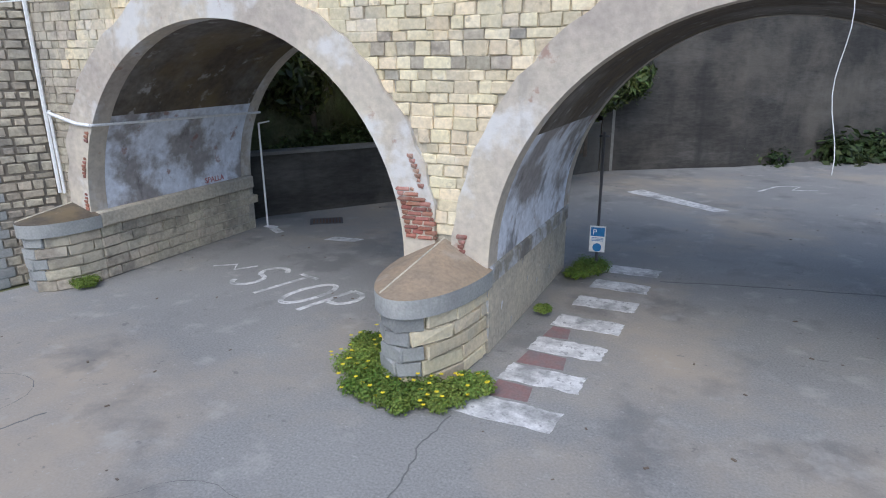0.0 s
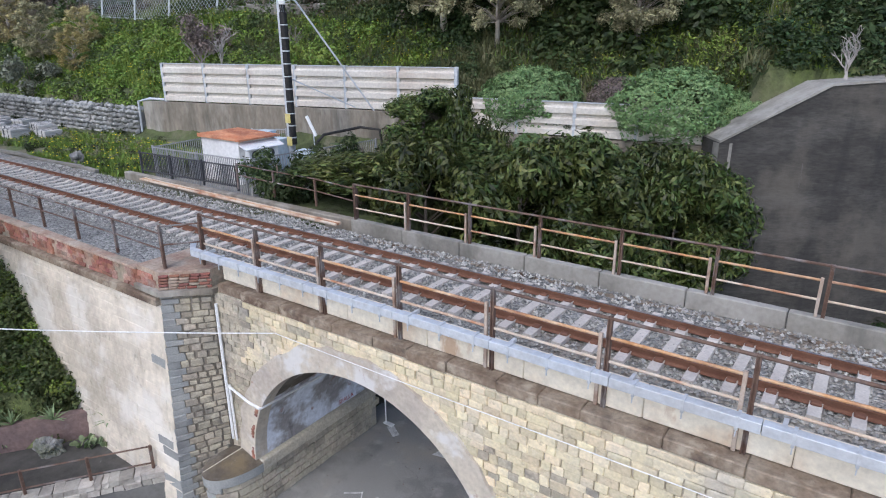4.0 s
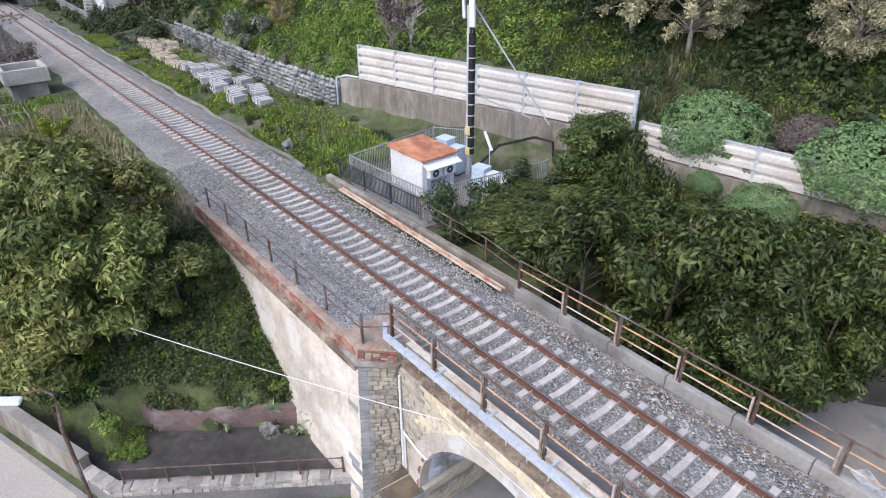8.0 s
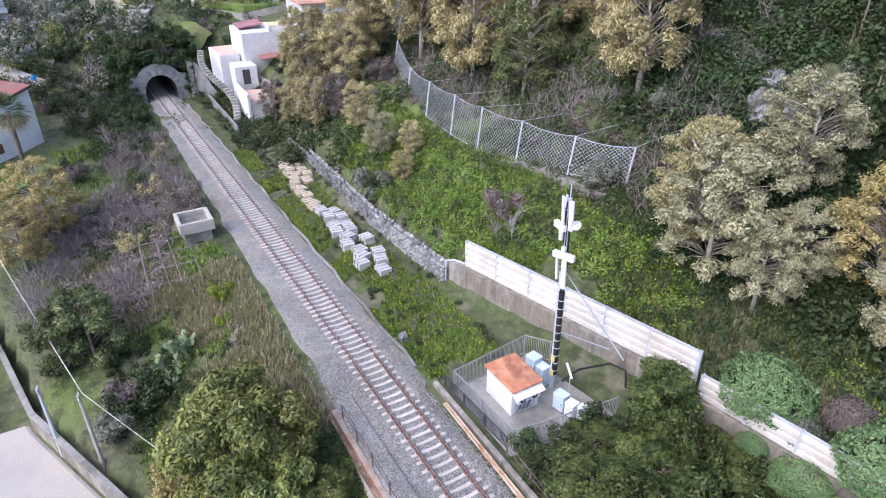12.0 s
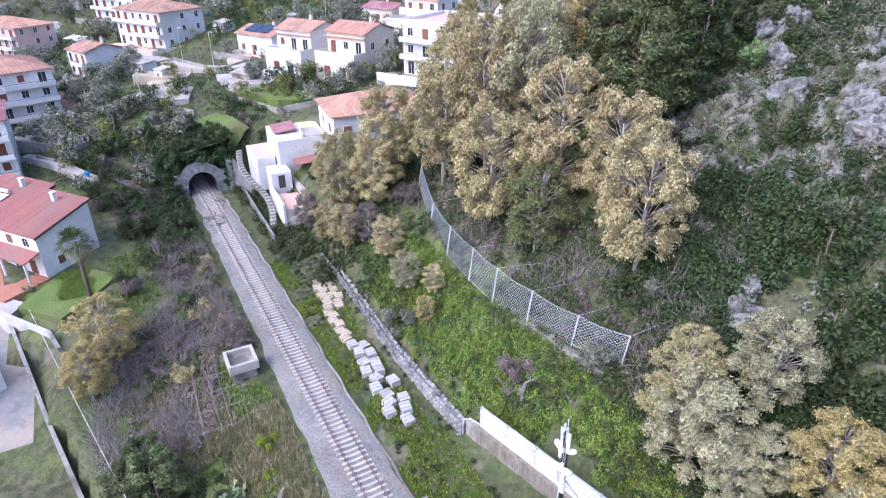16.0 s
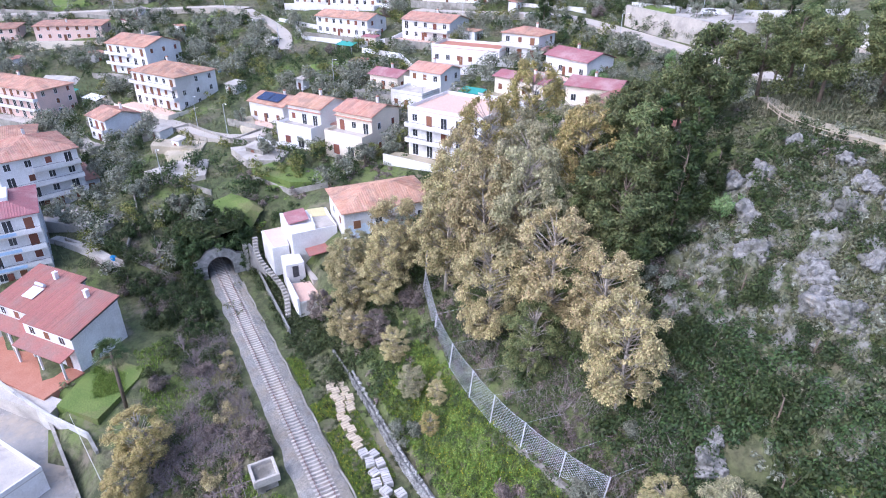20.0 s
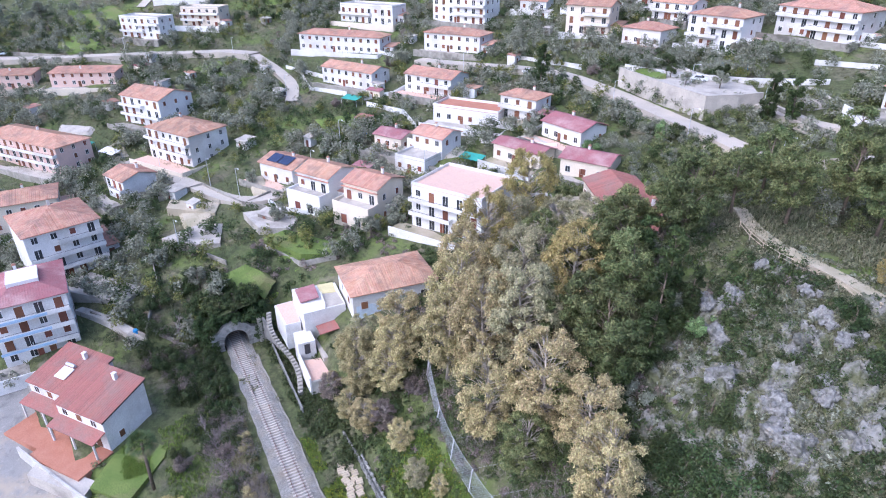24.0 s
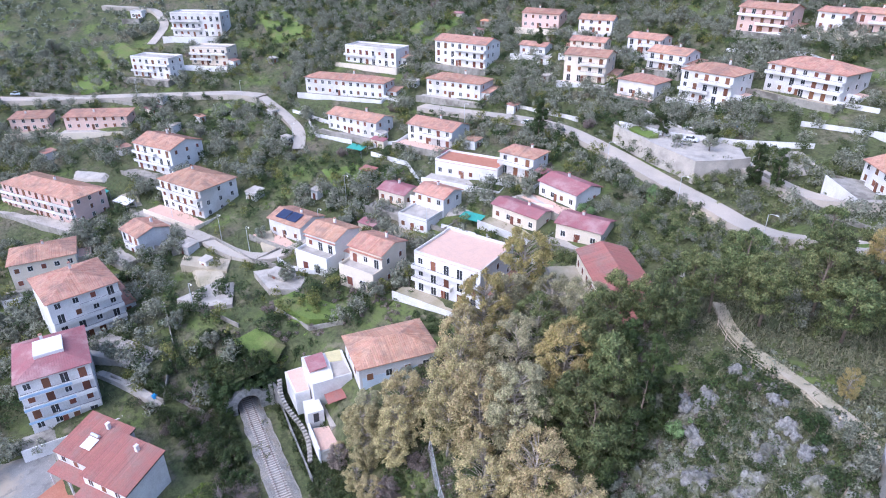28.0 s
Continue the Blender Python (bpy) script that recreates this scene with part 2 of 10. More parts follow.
M["leaf_euca"] = leaf_mat("leaf_euca", (0.35, 0.3, 0.145), (0.5, 0.435, 0.225), vary=0.2, island=0.45)
M["leaf_euca_green"] = leaf_mat("leaf_euca_green", (0.28, 0.27, 0.15), (0.43, 0.4, 0.24), vary=0.16, island=0.4)
M["leaf_yellow"] = leaf_mat("leaf_yellow", (0.32, 0.27, 0.095), (0.46, 0.38, 0.17), vary=0.16, island=0.4)
M["leaf_pine"] = leaf_mat("leaf_pine", (0.085, 0.115, 0.042), (0.2, 0.22, 0.09), vary=0.28, island=0.55)
M["leaf_olive"] = leaf_mat("leaf_olive", (0.165, 0.18, 0.125), (0.28, 0.29, 0.22), vary=0.25, island=0.45)
M["leaf_garden"] = leaf_mat("leaf_garden", (0.045, 0.068, 0.022), (0.08, 0.105, 0.038), vary=0.35, island=0.5)
M["leaf_dome"] = leaf_mat("leaf_dome", (0.14, 0.225, 0.085), (0.22, 0.31, 0.13), vary=0.1, island=0.35)
M["leaf_lime"] = leaf_mat("leaf_lime", (0.24, 0.3, 0.03), (0.3, 0.34, 0.04), vary=0.2)
M["leaf_brown"] = leaf_mat("leaf_brown", (0.235, 0.19, 0.155), (0.175, 0.145, 0.135), vary=0.2, island=0.45)
M["grass"] = leaf_mat("grass", (0.13, 0.2, 0.03), (0.2, 0.27, 0.06), vary=0, island=0.45)
M["dry_grass"] = leaf_mat("dry_grass", (0.36, 0.31, 0.19), (0.26, 0.25, 0.12), vary=0, island=0.4)
M["flower_yellow"] = mat("flower_yellow", (0.75, 0.62, 0.03), (0.7, 0.55, 0.03), scale=2, fine=8, bump=0)
M["limewash"] = mat("limewash", (0.68, 0.61, 0.5), (0.58, 0.52, 0.425), (0.45, 0.4, 0.32), scale=1.0, fine=6, bump=0.4, dist=0.03, vary=0.05, grain_amount=0.18)
M["parapet_brick"] = mat("parapet_brick", (0.31, 0.2, 0.145), (0.42, 0.34, 0.265), (0.27, 0.25, 0.2), scale=2.0, fine=12, bump=0.6, dist=0.03, grain_amount=0.35)
M["pale_rubble"] = mat("pale_rubble", (0.44, 0.41, 0.355), (0.35, 0.32, 0.275), (0.27, 0.25, 0.22), scale=2.5, fine=12, bump=0.4, dist=0.02, vary=0.22)
M["red_plaster"] = mat("red_plaster", (0.24, 0.165, 0.145), (0.18, 0.13, 0.12), (0.3, 0.26, 0.235), scale=2.0, fine=10, bump=0.4, dist=0.02, grain_amount=0.3)
M["cactus"] = mat("cactus", (0.17, 0.24, 0.11), (0.23, 0.28, 0.15), scale=2, fine=14, bump=0.1, vary=0.15, island=0.2)
M["pier_cap"] = mat("pier_cap", (0.33, 0.25, 0.17), (0.25, 0.2, 0.145), (0.4, 0.36, 0.3), scale=2.2, fine=16, bump=0.5, dist=0.02)
M["post_pale"] = mat("post_pale", (0.5, 0.43, 0.36), (0.4, 0.3, 0.23), (0.25, 0.15, 0.1), scale=4, fine=30, bump=0.2, dist=0.003)
M["rail_pale"] = mat("rail_pale", (0.62, 0.55, 0.45), (0.55, 0.42, 0.3), (0.4, 0.2, 0.11), scale=3, fine=25, bump=0.2, dist=0.003)
M["mesh_wire"] = mat("mesh_wire", (0.5, 0.54, 0.58), (0.58, 0.61, 0.64), scale=2, fine=10, bump=0, metal=0.2, rough=0.5)
M["sign_blue"] = mat("sign_blue", (0.03, 0.16, 0.4), (0.03, 0.18, 0.42), scale=2, fine=10, bump=0, rough=0.4)
M["red_mark"] = mat("red_mark", (0.26, 0.15, 0.14), (0.21, 0.17, 0.165), scale=3, fine=25, bump=0.2, dist=0.004)
M["tar"] = mat("tar", (0.13, 0.127, 0.122), (0.18, 0.175, 0.168), scale=3, fine=25, bump=0.1)
M["fence_grey"] = mat("fence_grey", (0.36, 0.36, 0.36), (0.42, 0.42, 0.42), scale=2, fine=10, bump=0, metal=0.3, rough=0.5)
M["cabinet_blue"] = mat("cabinet_blue", (0.5, 0.6, 0.68), (0.56, 0.64, 0.7), scale=1, fine=8, bump=0.05, rough=0.5)
M["cabinet_white"] = mat("cabinet_white", (0.72, 0.74, 0.75), (0.66, 0.68, 0.7), scale=1, fine=8, bump=0.05, rough=0.5)
M["plate_yellow"] = mat("plate_yellow", (0.6, 0.5, 0.12), (0.66, 0.58, 0.3), scale=3, fine=10, bump=0)
M["yellow_floor"] = mat("yellow_floor", (0.62, 0.55, 0.3), (0.56, 0.5, 0.28), scale=0.6, fine=5, bump=0.1, dist=0.01)
M["pale_road"] = mat("pale_road", (0.46, 0.415, 0.35), (0.39, 0.355, 0.305), (0.5, 0.44, 0.365), scale=0.2, fine=10, bump=0.15, dist=0.01)
M["dirt_path"] = mat("dirt_path", (0.46, 0.4, 0.3), (0.38, 0.335, 0.245), (0.28, 0.26, 0.16), scale=0.3, fine=8, bump=0.3, dist=0.02)
M["lawn"] = mat("lawn", (0.105, 0.16, 0.034), (0.15, 0.2, 0.05), (0.18, 0.17, 0.075), scale=0.35, fine=5, bump=0.6, dist=0.08, grain_amount=0.4)
M["pale_wood"] = mat("pale_wood", (0.5, 0.42, 0.32), (0.44, 0.38, 0.3), scale=2, fine=12, bump=0.2, dist=0.01)
M["weathered_white"] = mat("weathered_white", (0.58, 0.56, 0.52), (0.46, 0.44, 0.41), (0.2, 0.2, 0.18), scale=0.5, fine=6, bump=0.2, dist=0.02)
M["pale_twig"] = mat("pale_twig", (0.46, 0.42, 0.39), (0.36, 0.33, 0.3), scale=3, fine=10, bump=0)
M["leaf_weed"] = leaf_mat("leaf_weed", (0.12, 0.19, 0.03), (0.2, 0.26, 0.055), vary=0.15, island=0.45)
M["leaf_bank"] = leaf_mat("leaf_bank", (0.1, 0.13, 0.034), (0.28, 0.29, 0.085), island=0.55, rough=0.4)
M["heath"] = leaf_mat("heath", (0.135, 0.145, 0.078), (0.22, 0.215, 0.135), vary=0, island=0.45)
M["leaf_slope"] = leaf_mat("leaf_slope", (0.12, 0.15, 0.055), (0.23, 0.25, 0.105), vary=0.1, island=0.5)
M["drain_mud"] = mat("drain_mud", (0.2, 0.17, 0.125), (0.14, 0.12, 0.09), (0.26, 0.235, 0.19), scale=0.8, fine=8, bump=0.3, dist=0.02)
M["dry_green"] = leaf_mat("dry_green", (0.12, 0.13, 0.055), (0.16, 0.16, 0.08), vary=0, island=0.4)
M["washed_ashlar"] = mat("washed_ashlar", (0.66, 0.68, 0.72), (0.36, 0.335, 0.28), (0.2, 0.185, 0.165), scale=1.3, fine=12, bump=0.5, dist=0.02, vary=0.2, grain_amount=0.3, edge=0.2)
# brown concrete of the soffit, with the shade under the arch in its tone
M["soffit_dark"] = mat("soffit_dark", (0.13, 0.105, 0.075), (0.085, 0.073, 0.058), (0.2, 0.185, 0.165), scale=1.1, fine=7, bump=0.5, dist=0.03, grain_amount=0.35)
M["cliff"] = mat("cliff", (0.11, 0.115, 0.06), (0.25, 0.245, 0.22), (0.085, 0.095, 0.045), scale=0.5, fine=2.2, bump=1.0, dist=0.4, edge=0.3, grain_amount=0.45)
# stained concrete, its base lowered so the colour carries shade behind the viaduct
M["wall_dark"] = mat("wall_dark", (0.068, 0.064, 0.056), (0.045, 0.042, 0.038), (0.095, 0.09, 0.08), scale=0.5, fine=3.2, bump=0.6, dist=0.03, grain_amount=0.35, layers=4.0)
M["stained_concrete"] = mat("stained_concrete", (0.27, 0.235, 0.185), (0.19, 0.165, 0.13), (0.36, 0.335, 0.29), scale=1.4, fine=6, bump=0.35, dist=0.02, grain_amount=0.3, layers=0.35)
M["solar_glass"] = mat("solar_glass", (0.02, 0.03, 0.07), (0.03, 0.04, 0.09), scale=1, fine=4, bump=0, rough=0.15, spec=0.6)
M["blue_rail"] = mat("blue_rail", (0.32, 0.48, 0.66), (0.4, 0.54, 0.7), scale=1, fine=6, bump=0.05, rough=0.5)
M["old_ashlar"] = mat("old_ashlar", (0.46, 0.405, 0.305), (0.36, 0.32, 0.25), (0.26, 0.24, 0.205), scale=1.8, fine=13, bump=0.6, dist=0.02, vary=0.2, grain_amount=0.32)
M["red_scrawl"] = mat("red_scrawl", (0.4, 0.06, 0.06), (0.34, 0.08, 0.08), scale=5, fine=20, bump=0)


def patches(name, *layers):
    """Stains over a surface: (colour, size of the noise, from, to, strength, stretch along z)."""
    m = M[name]
    n, k = m.node_tree.nodes, m.node_tree.links
    target = n["Principled BSDF"].inputs["Base Color"]
    for i, (colour, size, lo, hi, strength, stretch) in enumerate(layers):
        geo, mp, tx = n.new("ShaderNodeNewGeometry"), n.new("ShaderNodeMapping"), n.new("ShaderNodeTexNoise")
        mp.inputs["Scale"].default_value, mp.inputs["Location"].default_value = (1, 1, stretch), (3.7 * i + 1.3, 5.1 * i, 2.9 * i)
        tx.inputs["Scale"].default_value, tx.inputs["Detail"].default_value, tx.inputs["Roughness"].default_value = size, 8.0, 0.62
        rg, mx = n.new("ShaderNodeMapRange"), n.new("ShaderNodeMix")
        rg.inputs["From Min"].default_value, rg.inputs["From Max"].default_value, rg.inputs["To Max"].default_value = lo, hi, strength
        mx.data_type = "RGBA"
        k.new(geo.outputs["Position"], mp.inputs["Vector"])
        k.new(mp.outputs[0], tx.inputs["Vector"])
        k.new(tx.outputs["Fac"], rg.inputs["Value"])
        k.new(rg.outputs[0], mx.inputs[0])
        k.new(target.links[0].from_socket, mx.inputs[6])
        mx.inputs[7].default_value = (*colour, 1)
        k.new(mx.outputs[2], target)


patches("asphalt", ((0.4, 0.335, 0.255), 0.16, 0.48, 0.64, 0.85, 1), ((0.16, 0.157, 0.153), 0.5, 0.54, 0.64, 0.6, 1), ((0.42, 0.4, 0.365), 1.7, 0.57, 0.7, 0.5, 1), ((0.15, 0.145, 0.14), 5.0, 0.64, 0.7, 0.6, 1), ((0.44, 0.425, 0.4), 14.0, 0.64, 0.7, 0.5, 1))
patches("render_grey", ((0.66, 0.655, 0.64), 0.9, 0.54, 0.62, 0.7, 1), ((0.33, 0.2, 0.155), 2.3, 0.64, 0.69, 0.7, 1), ((0.26, 0.24, 0.215), 1.5, 0.6, 0.74, 0.6, 0.4))
patches("ashlar", ((0.3, 0.26, 0.2), 6.0, 0.6, 0.68, 0.55, 1), ((0.33, 0.3, 0.26), 0.7, 0.57, 0.72, 0.6, 0.6), ((0.72, 0.69, 0.6), 1.1, 0.6, 0.72, 0.5, 1), ((0.5, 0.36, 0.22), 2.1, 0.63, 0.74, 0.5, 1))
patches("old_ashlar", ((0.2, 0.18, 0.15), 3.0, 0.56, 0.66, 0.6, 1), ((0.58, 0.52, 0.4), 1.2, 0.58, 0.66, 0.5, 1))
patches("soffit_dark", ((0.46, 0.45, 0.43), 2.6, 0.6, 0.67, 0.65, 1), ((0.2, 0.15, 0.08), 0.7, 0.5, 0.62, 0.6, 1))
patches("whitewash", ((0.13, 0.12, 0.115), 1.6, 0.58, 0.66, 0.75, 0.5), ((0.27, 0.14, 0.11), 2.2, 0.62, 0.68, 0.7, 1))
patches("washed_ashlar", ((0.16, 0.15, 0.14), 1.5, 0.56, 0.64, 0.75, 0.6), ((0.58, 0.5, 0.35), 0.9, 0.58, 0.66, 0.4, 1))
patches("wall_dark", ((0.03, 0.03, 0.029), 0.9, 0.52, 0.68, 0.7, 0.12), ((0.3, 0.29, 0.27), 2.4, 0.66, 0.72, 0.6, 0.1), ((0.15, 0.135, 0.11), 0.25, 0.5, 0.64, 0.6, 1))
patches("stained_concrete", ((0.1, 0.09, 0.075), 0.8, 0.52, 0.66, 0.7, 0.15), ((0.4, 0.37, 0.31), 0.6, 0.55, 0.7, 0.5, 1))
patches("fascia", ((0.42, 0.24, 0.12), 1.8, 0.58, 0.68, 0.7, 0.4), ((0.3, 0.28, 0.24), 1.2, 0.6, 0.72, 0.6, 0.25))
patches("rust_stain", ((0.44, 0.38, 0.29), 1.9, 0.56, 0.64, 0.7, 1), ((0.08, 0.06, 0.05), 1.3, 0.55, 0.66, 0.7, 1))
patches("limewash", ((0.36, 0.31, 0.24), 1.1, 0.56, 0.68, 0.65, 0.5), ((0.74, 0.71, 0.65), 0.5, 0.5, 0.6, 0.6, 1), ((0.22, 0.2, 0.17), 3.0, 0.64, 0.72, 0.5, 1))
patches("parapet_brick", ((0.2, 0.2, 0.14), 1.2, 0.52, 0.66, 0.6, 1), ((0.5, 0.45, 0.37), 2.6, 0.6, 0.7, 0.6, 1))
patches("concrete", ((0.12, 0.115, 0.1), 1.3, 0.56, 0.7, 0.6, 0.3), ((0.44, 0.42, 0.38), 0.6, 0.52, 0.66, 0.5, 1))
patches("road_paint", ((0.27, 0.265, 0.255), 9.0, 0.56, 0.62, 0.8, 1))
patches("ballast", ((0.27, 0.21, 0.15), 0.35, 0.52, 0.66, 0.5, 1))
patches("white_wall", ((0.5, 0.48, 0.45), 0.45, 0.6, 0.74, 0.4, 0.2))
patches("tile_roof", ((0.2, 0.145, 0.115), 0.35, 0.55, 0.7, 0.55, 1), ((0.5, 0.37, 0.29), 0.6, 0.58, 0.72, 0.4, 1))
patches("cliff", ((0.32, 0.312, 0.295), 0.32, 0.55, 0.61, 0.7, 0.6), ((0.05, 0.055, 0.03), 0.9, 0.55, 0.64, 0.75, 1), ((0.3, 0.27, 0.2), 1.6, 0.6, 0.7, 0.5, 1))
patches("rock", ((0.1, 0.1, 0.085), 1.4, 0.55, 0.63, 0.75, 0.5), ((0.12, 0.14, 0.05), 0.8, 0.58, 0.68, 0.6, 1), ((0.42, 0.35, 0.25), 1.0, 0.6, 0.72, 0.5, 0.3))
patches("earth", ((0.13, 0.18, 0.04), 0.06, 0.53, 0.62, 0.7, 1), ((0.04, 0.048, 0.02), 0.7, 0.5, 0.62, 0.75, 1), ((0.21, 0.18, 0.13), 0.22, 0.58, 0.66, 0.65, 1))


# ---- building helpers ----
def mesh_of(name, verts, faces, smooth=False):
    me = bpy.data.meshes.new(name)
    me.from_pydata([tuple(v) for v in verts], [], faces)
    if smooth:
        me.polygons.foreach_set("use_smooth", [True] * len(me.polygons))
    me.update()
    return me


def empty(name, x=0, y=0, z=0, yaw=0):
    ob = new(name)
    ob.empty_display_size = 0.2
    ob.matrix_basis = pose(x, y, z, 0, 0, yaw)
    return ob


RECOLOURED = {}


def part(name, shape, material, parent=None, label="", m=None):
    """Links a mesh (or a bmesh) as one object under a thing or part."""
    if isinstance(shape, bmesh.types.BMesh):
        me = bpy.data.meshes.new(name)
        shape.to_mesh(me)
        shape.free()
        shape = me
    if not shape.materials:
        shape.materials.append(M[material])
    elif shape.materials[0] is not M[material]:
        # the same shape in another material
        key = (shape.name, material)
        if key not in RECOLOURED:
            RECOLOURED[key] = shape.copy()
            RECOLOURED[key].materials.clear()
            RECOLOURED[key].materials.append(M[material])
        shape = RECOLOURED[key]
    ob = new(name, shape)
    if parent is not None:
        ob.parent = parent
    if m is not None:
        ob.matrix_basis = m
    if label:
        ob["label"] = label
    return ob


class Pile:
    """Gathers boxes, tubes and slabs into one mesh."""

    def __init__(self):
        self.v, self.f = [], []

    def add(self, verts, faces):
        n = len(self.v)
        self.v += [tuple(p) for p in verts]
        self.f += [tuple(i + n for i in f) for f in faces]
        return self

    def box(self, x0, y0, z0, x1, y1, z1, bevel=0.0, m=None):
        b = min(bevel, 0.45 * min(x1 - x0, y1 - y0, z1 - z0))
        if b <= 0:
            vs = [(x, y, z) for z in (z0, z1) for y in (y0, y1) for x in (x0, x1)]
            fs = [(0, 2, 3, 1), (4, 5, 7, 6), (0, 1, 5, 4), (2, 6, 7, 3), (0, 4, 6, 2), (1, 3, 7, 5)]
        else:
            vs, fs, idx = [], [], {}
            for sx in (0, 1):
                for sy in (0, 1):
                    for sz in (0, 1):
                        c = (x1 if sx else x0, y1 if sy else y0, z1 if sz else z0)
                        d = (-b if sx else b, -b if sy else b, -b if sz else b)
                        for ax in range(3):
                            idx[sx, sy, sz, ax] = len(vs)
                            vs.append(tuple(c[i] + (0 if i == ax else d[i]) for i in range(3)))
            for ax in range(3):
                o = [i for i in range(3) if i != ax]
                for s in (0, 1):
                    q = []
                    for p, r in ((0, 0), (1, 0), (1, 1), (0, 1)):
                        k = [0, 0, 0]
                        k[ax], k[o[0]], k[o[1]] = s, p, r
                        q.append(idx[(*k, ax)])
                    fs.append(tuple(q if (s == 1) == (ax != 1) else q[::-1]))
                for p in (0, 1):
                    for r in (0, 1):
                        k0, k1 = [0, 0, 0], [0, 0, 0]
                        k0[ax], k1[ax] = 0, 1
                        k0[o[0]] = k1[o[0]] = p
                        k0[o[1]] = k1[o[1]] = r
                        fs.append((idx[(*k0, o[0])], idx[(*k1, o[0])], idx[(*k1, o[1])], idx[(*k0, o[1])]))
            for sx in (0, 1):
                for sy in (0, 1):
                    for sz in (0, 1):
                        fs.append((idx[sx, sy, sz, 0], idx[sx, sy, sz, 1], idx[sx, sy, sz, 2]))
        if m is not None:
            vs = [m @ Vector(p) for p in vs]
        return self.add(vs, fs)

    def tube(self, points, r, sides=6, r_end=None, close=True):
        pts = [Vector(p) for p in points]
        vs, fs = [], []
        for i, p in enumerate(pts):
            d = (pts[min(i + 1, len(pts) - 1)] - pts[max(i - 1, 0)]).normalized()
            u = d.orthogonal().normalized() if abs(d.z) < 0.99 else Vector((1, 0, 0))
            if abs(d.z) < 0.99:
                u = d.cross(Vector((0, 0, 1))).normalized()
            w = d.cross(u)
            rr = r + ((r_end if r_end is not None else r) - r) * i / max(1, len(pts) - 1)
            for s in range(sides):
                a = 2 * math.pi * s / sides
                vs.append(p + (u * math.cos(a) + w * math.sin(a)) * rr)
        for i in range(len(pts) - 1):
            for s in range(sides):
                a, b = i * sides + s, i * sides + (s + 1) % sides
                fs.append((a, b, b + sides, a + sides))
        if close:
            fs.append(tuple(range(sides))[::-1])
            fs.append(tuple(range((len(pts) - 1) * sides, len(pts) * sides)))
        return self.add(vs, fs)

    def prism(self, outline, z0, z1):
        n = len(outline)
        vs = [(x, y, z0) for x, y in outline] + [(x, y, z1) for x, y in outline]
        fs = [tuple(range(n))[::-1], tuple(range(n, 2 * n))] + [(i, (i + 1) % n, n + (i + 1) % n, n + i) for i in range(n)]
        return self.add(vs, fs)

    def wall(self, outline, y0, y1):
        """A slab in the x-z plane between two depths."""
        n = len(outline)
        vs = [(x, y0, z) for x, z in outline] + [(x, y1, z) for x, z in outline]
        fs = [tuple(range(n)), tuple(range(n, 2 * n))[::-1]] + [(i, n + i, n + (i + 1) % n, (i + 1) % n) for i in range(n)]
        return self.add(vs, fs)

    def mesh(self, name, smooth=False):
        me = mesh_of(name, self.v, self.f, smooth)
        bm = bmesh.new()
        bm.from_mesh(me)
        bmesh.ops.recalc_face_normals(bm, faces=bm.faces)
        bm.to_mesh(me)
        bm.free()
        return me


def arc(cx, cz, r, a0, a1, n):
    return [(cx + r * math.cos(radians(a0 + (a1 - a0) * i / n)), cz + r * math.sin(radians(a0 + (a1 - a0) * i / n))) for i in range(n + 1)]


def structure(name, shape, material, label="", category="", m=None, kind="structure"):
    return tagged(part(name, shape, material, None, "", m), label, category, kind=kind)

# ---- the lie of the land ----
def sstep(a, b, v):
    t = min(1.0, max(0.0, (v - a) / (b - a)))
    return t * t * (3 - 2 * t)
def lerp_table(table, v):
    if v <= table[0][0]:
        return table[0][1]
    for (a, p), (b, q) in zip(table, table[1:]):
        if v <= b:
            return p + (q - p) * (v - a) / (b - a)
    return table[-1][1]
HILL = ((14.5, 6.05), (19.9, 6.25), (20.9, 7.9), (25, 10.6), (30, 14.2), (40, 22.5), (50, 31), (60, 38), (68, 41.3), (90, 42), (115, 43), (150, 51), (300, 95))
GARDEN = ((-140, 9.0), (-110, 7.0), (-85, 4.5), (-55, 3.2), (-38, 1.6), (-20, 0.4), (-13, 0.3))
BANK_TOP = ((-28, 6.0), (-26.5, 5.6), (-23, 5.0), (-21.5, 4.3), (-20, 2.9), (-18.4, 1.9), (-17.0, 1.2), (-16.7, 0.35), (-13.7, 0.3))
LOW_WALL = ((-13, 12.3), (-12, 13.4), (-9.4, 16.9), (-4.65, 24.9))
HIGH_WALL = ((-4.65, 25.0), (0.2, 28.0), (6.3, 34.0), (14, 43), (25, 58), (60, 120))
def hill(x, y):
    """The slope behind the concrete wall, which stands farther back towards the road."""
    shift = lerp_table(((-36, 0.0), (-17.2, 4.2), (-15, 7.2), (-5, 8.8)), x)
    return lerp_table(HILL, y - shift * max(0.0, 1 - max(0, y - 22) / 40) if y > 14.5 else y)
def village(x, y):
    u, v = -x - 124, y - 15
    return 14.6 + 0.018 * u + 0.172 * v + 0.00028 * v * v + 0.0006 * u * abs(u) + 0.5 * math.sin(x * 0.045 + 1) * math.cos(y * 0.06)
def wall_line(x):
    """The street's edge: y of the boundary wall at x."""
    return lerp_table(((-200, -42), (-103, -23.5), (-84, -18.2), (-42, -9.2), (-30, -4.0), (-19.2, 0.3), (-13.6, 6.8), (-13.0, 9)), x)
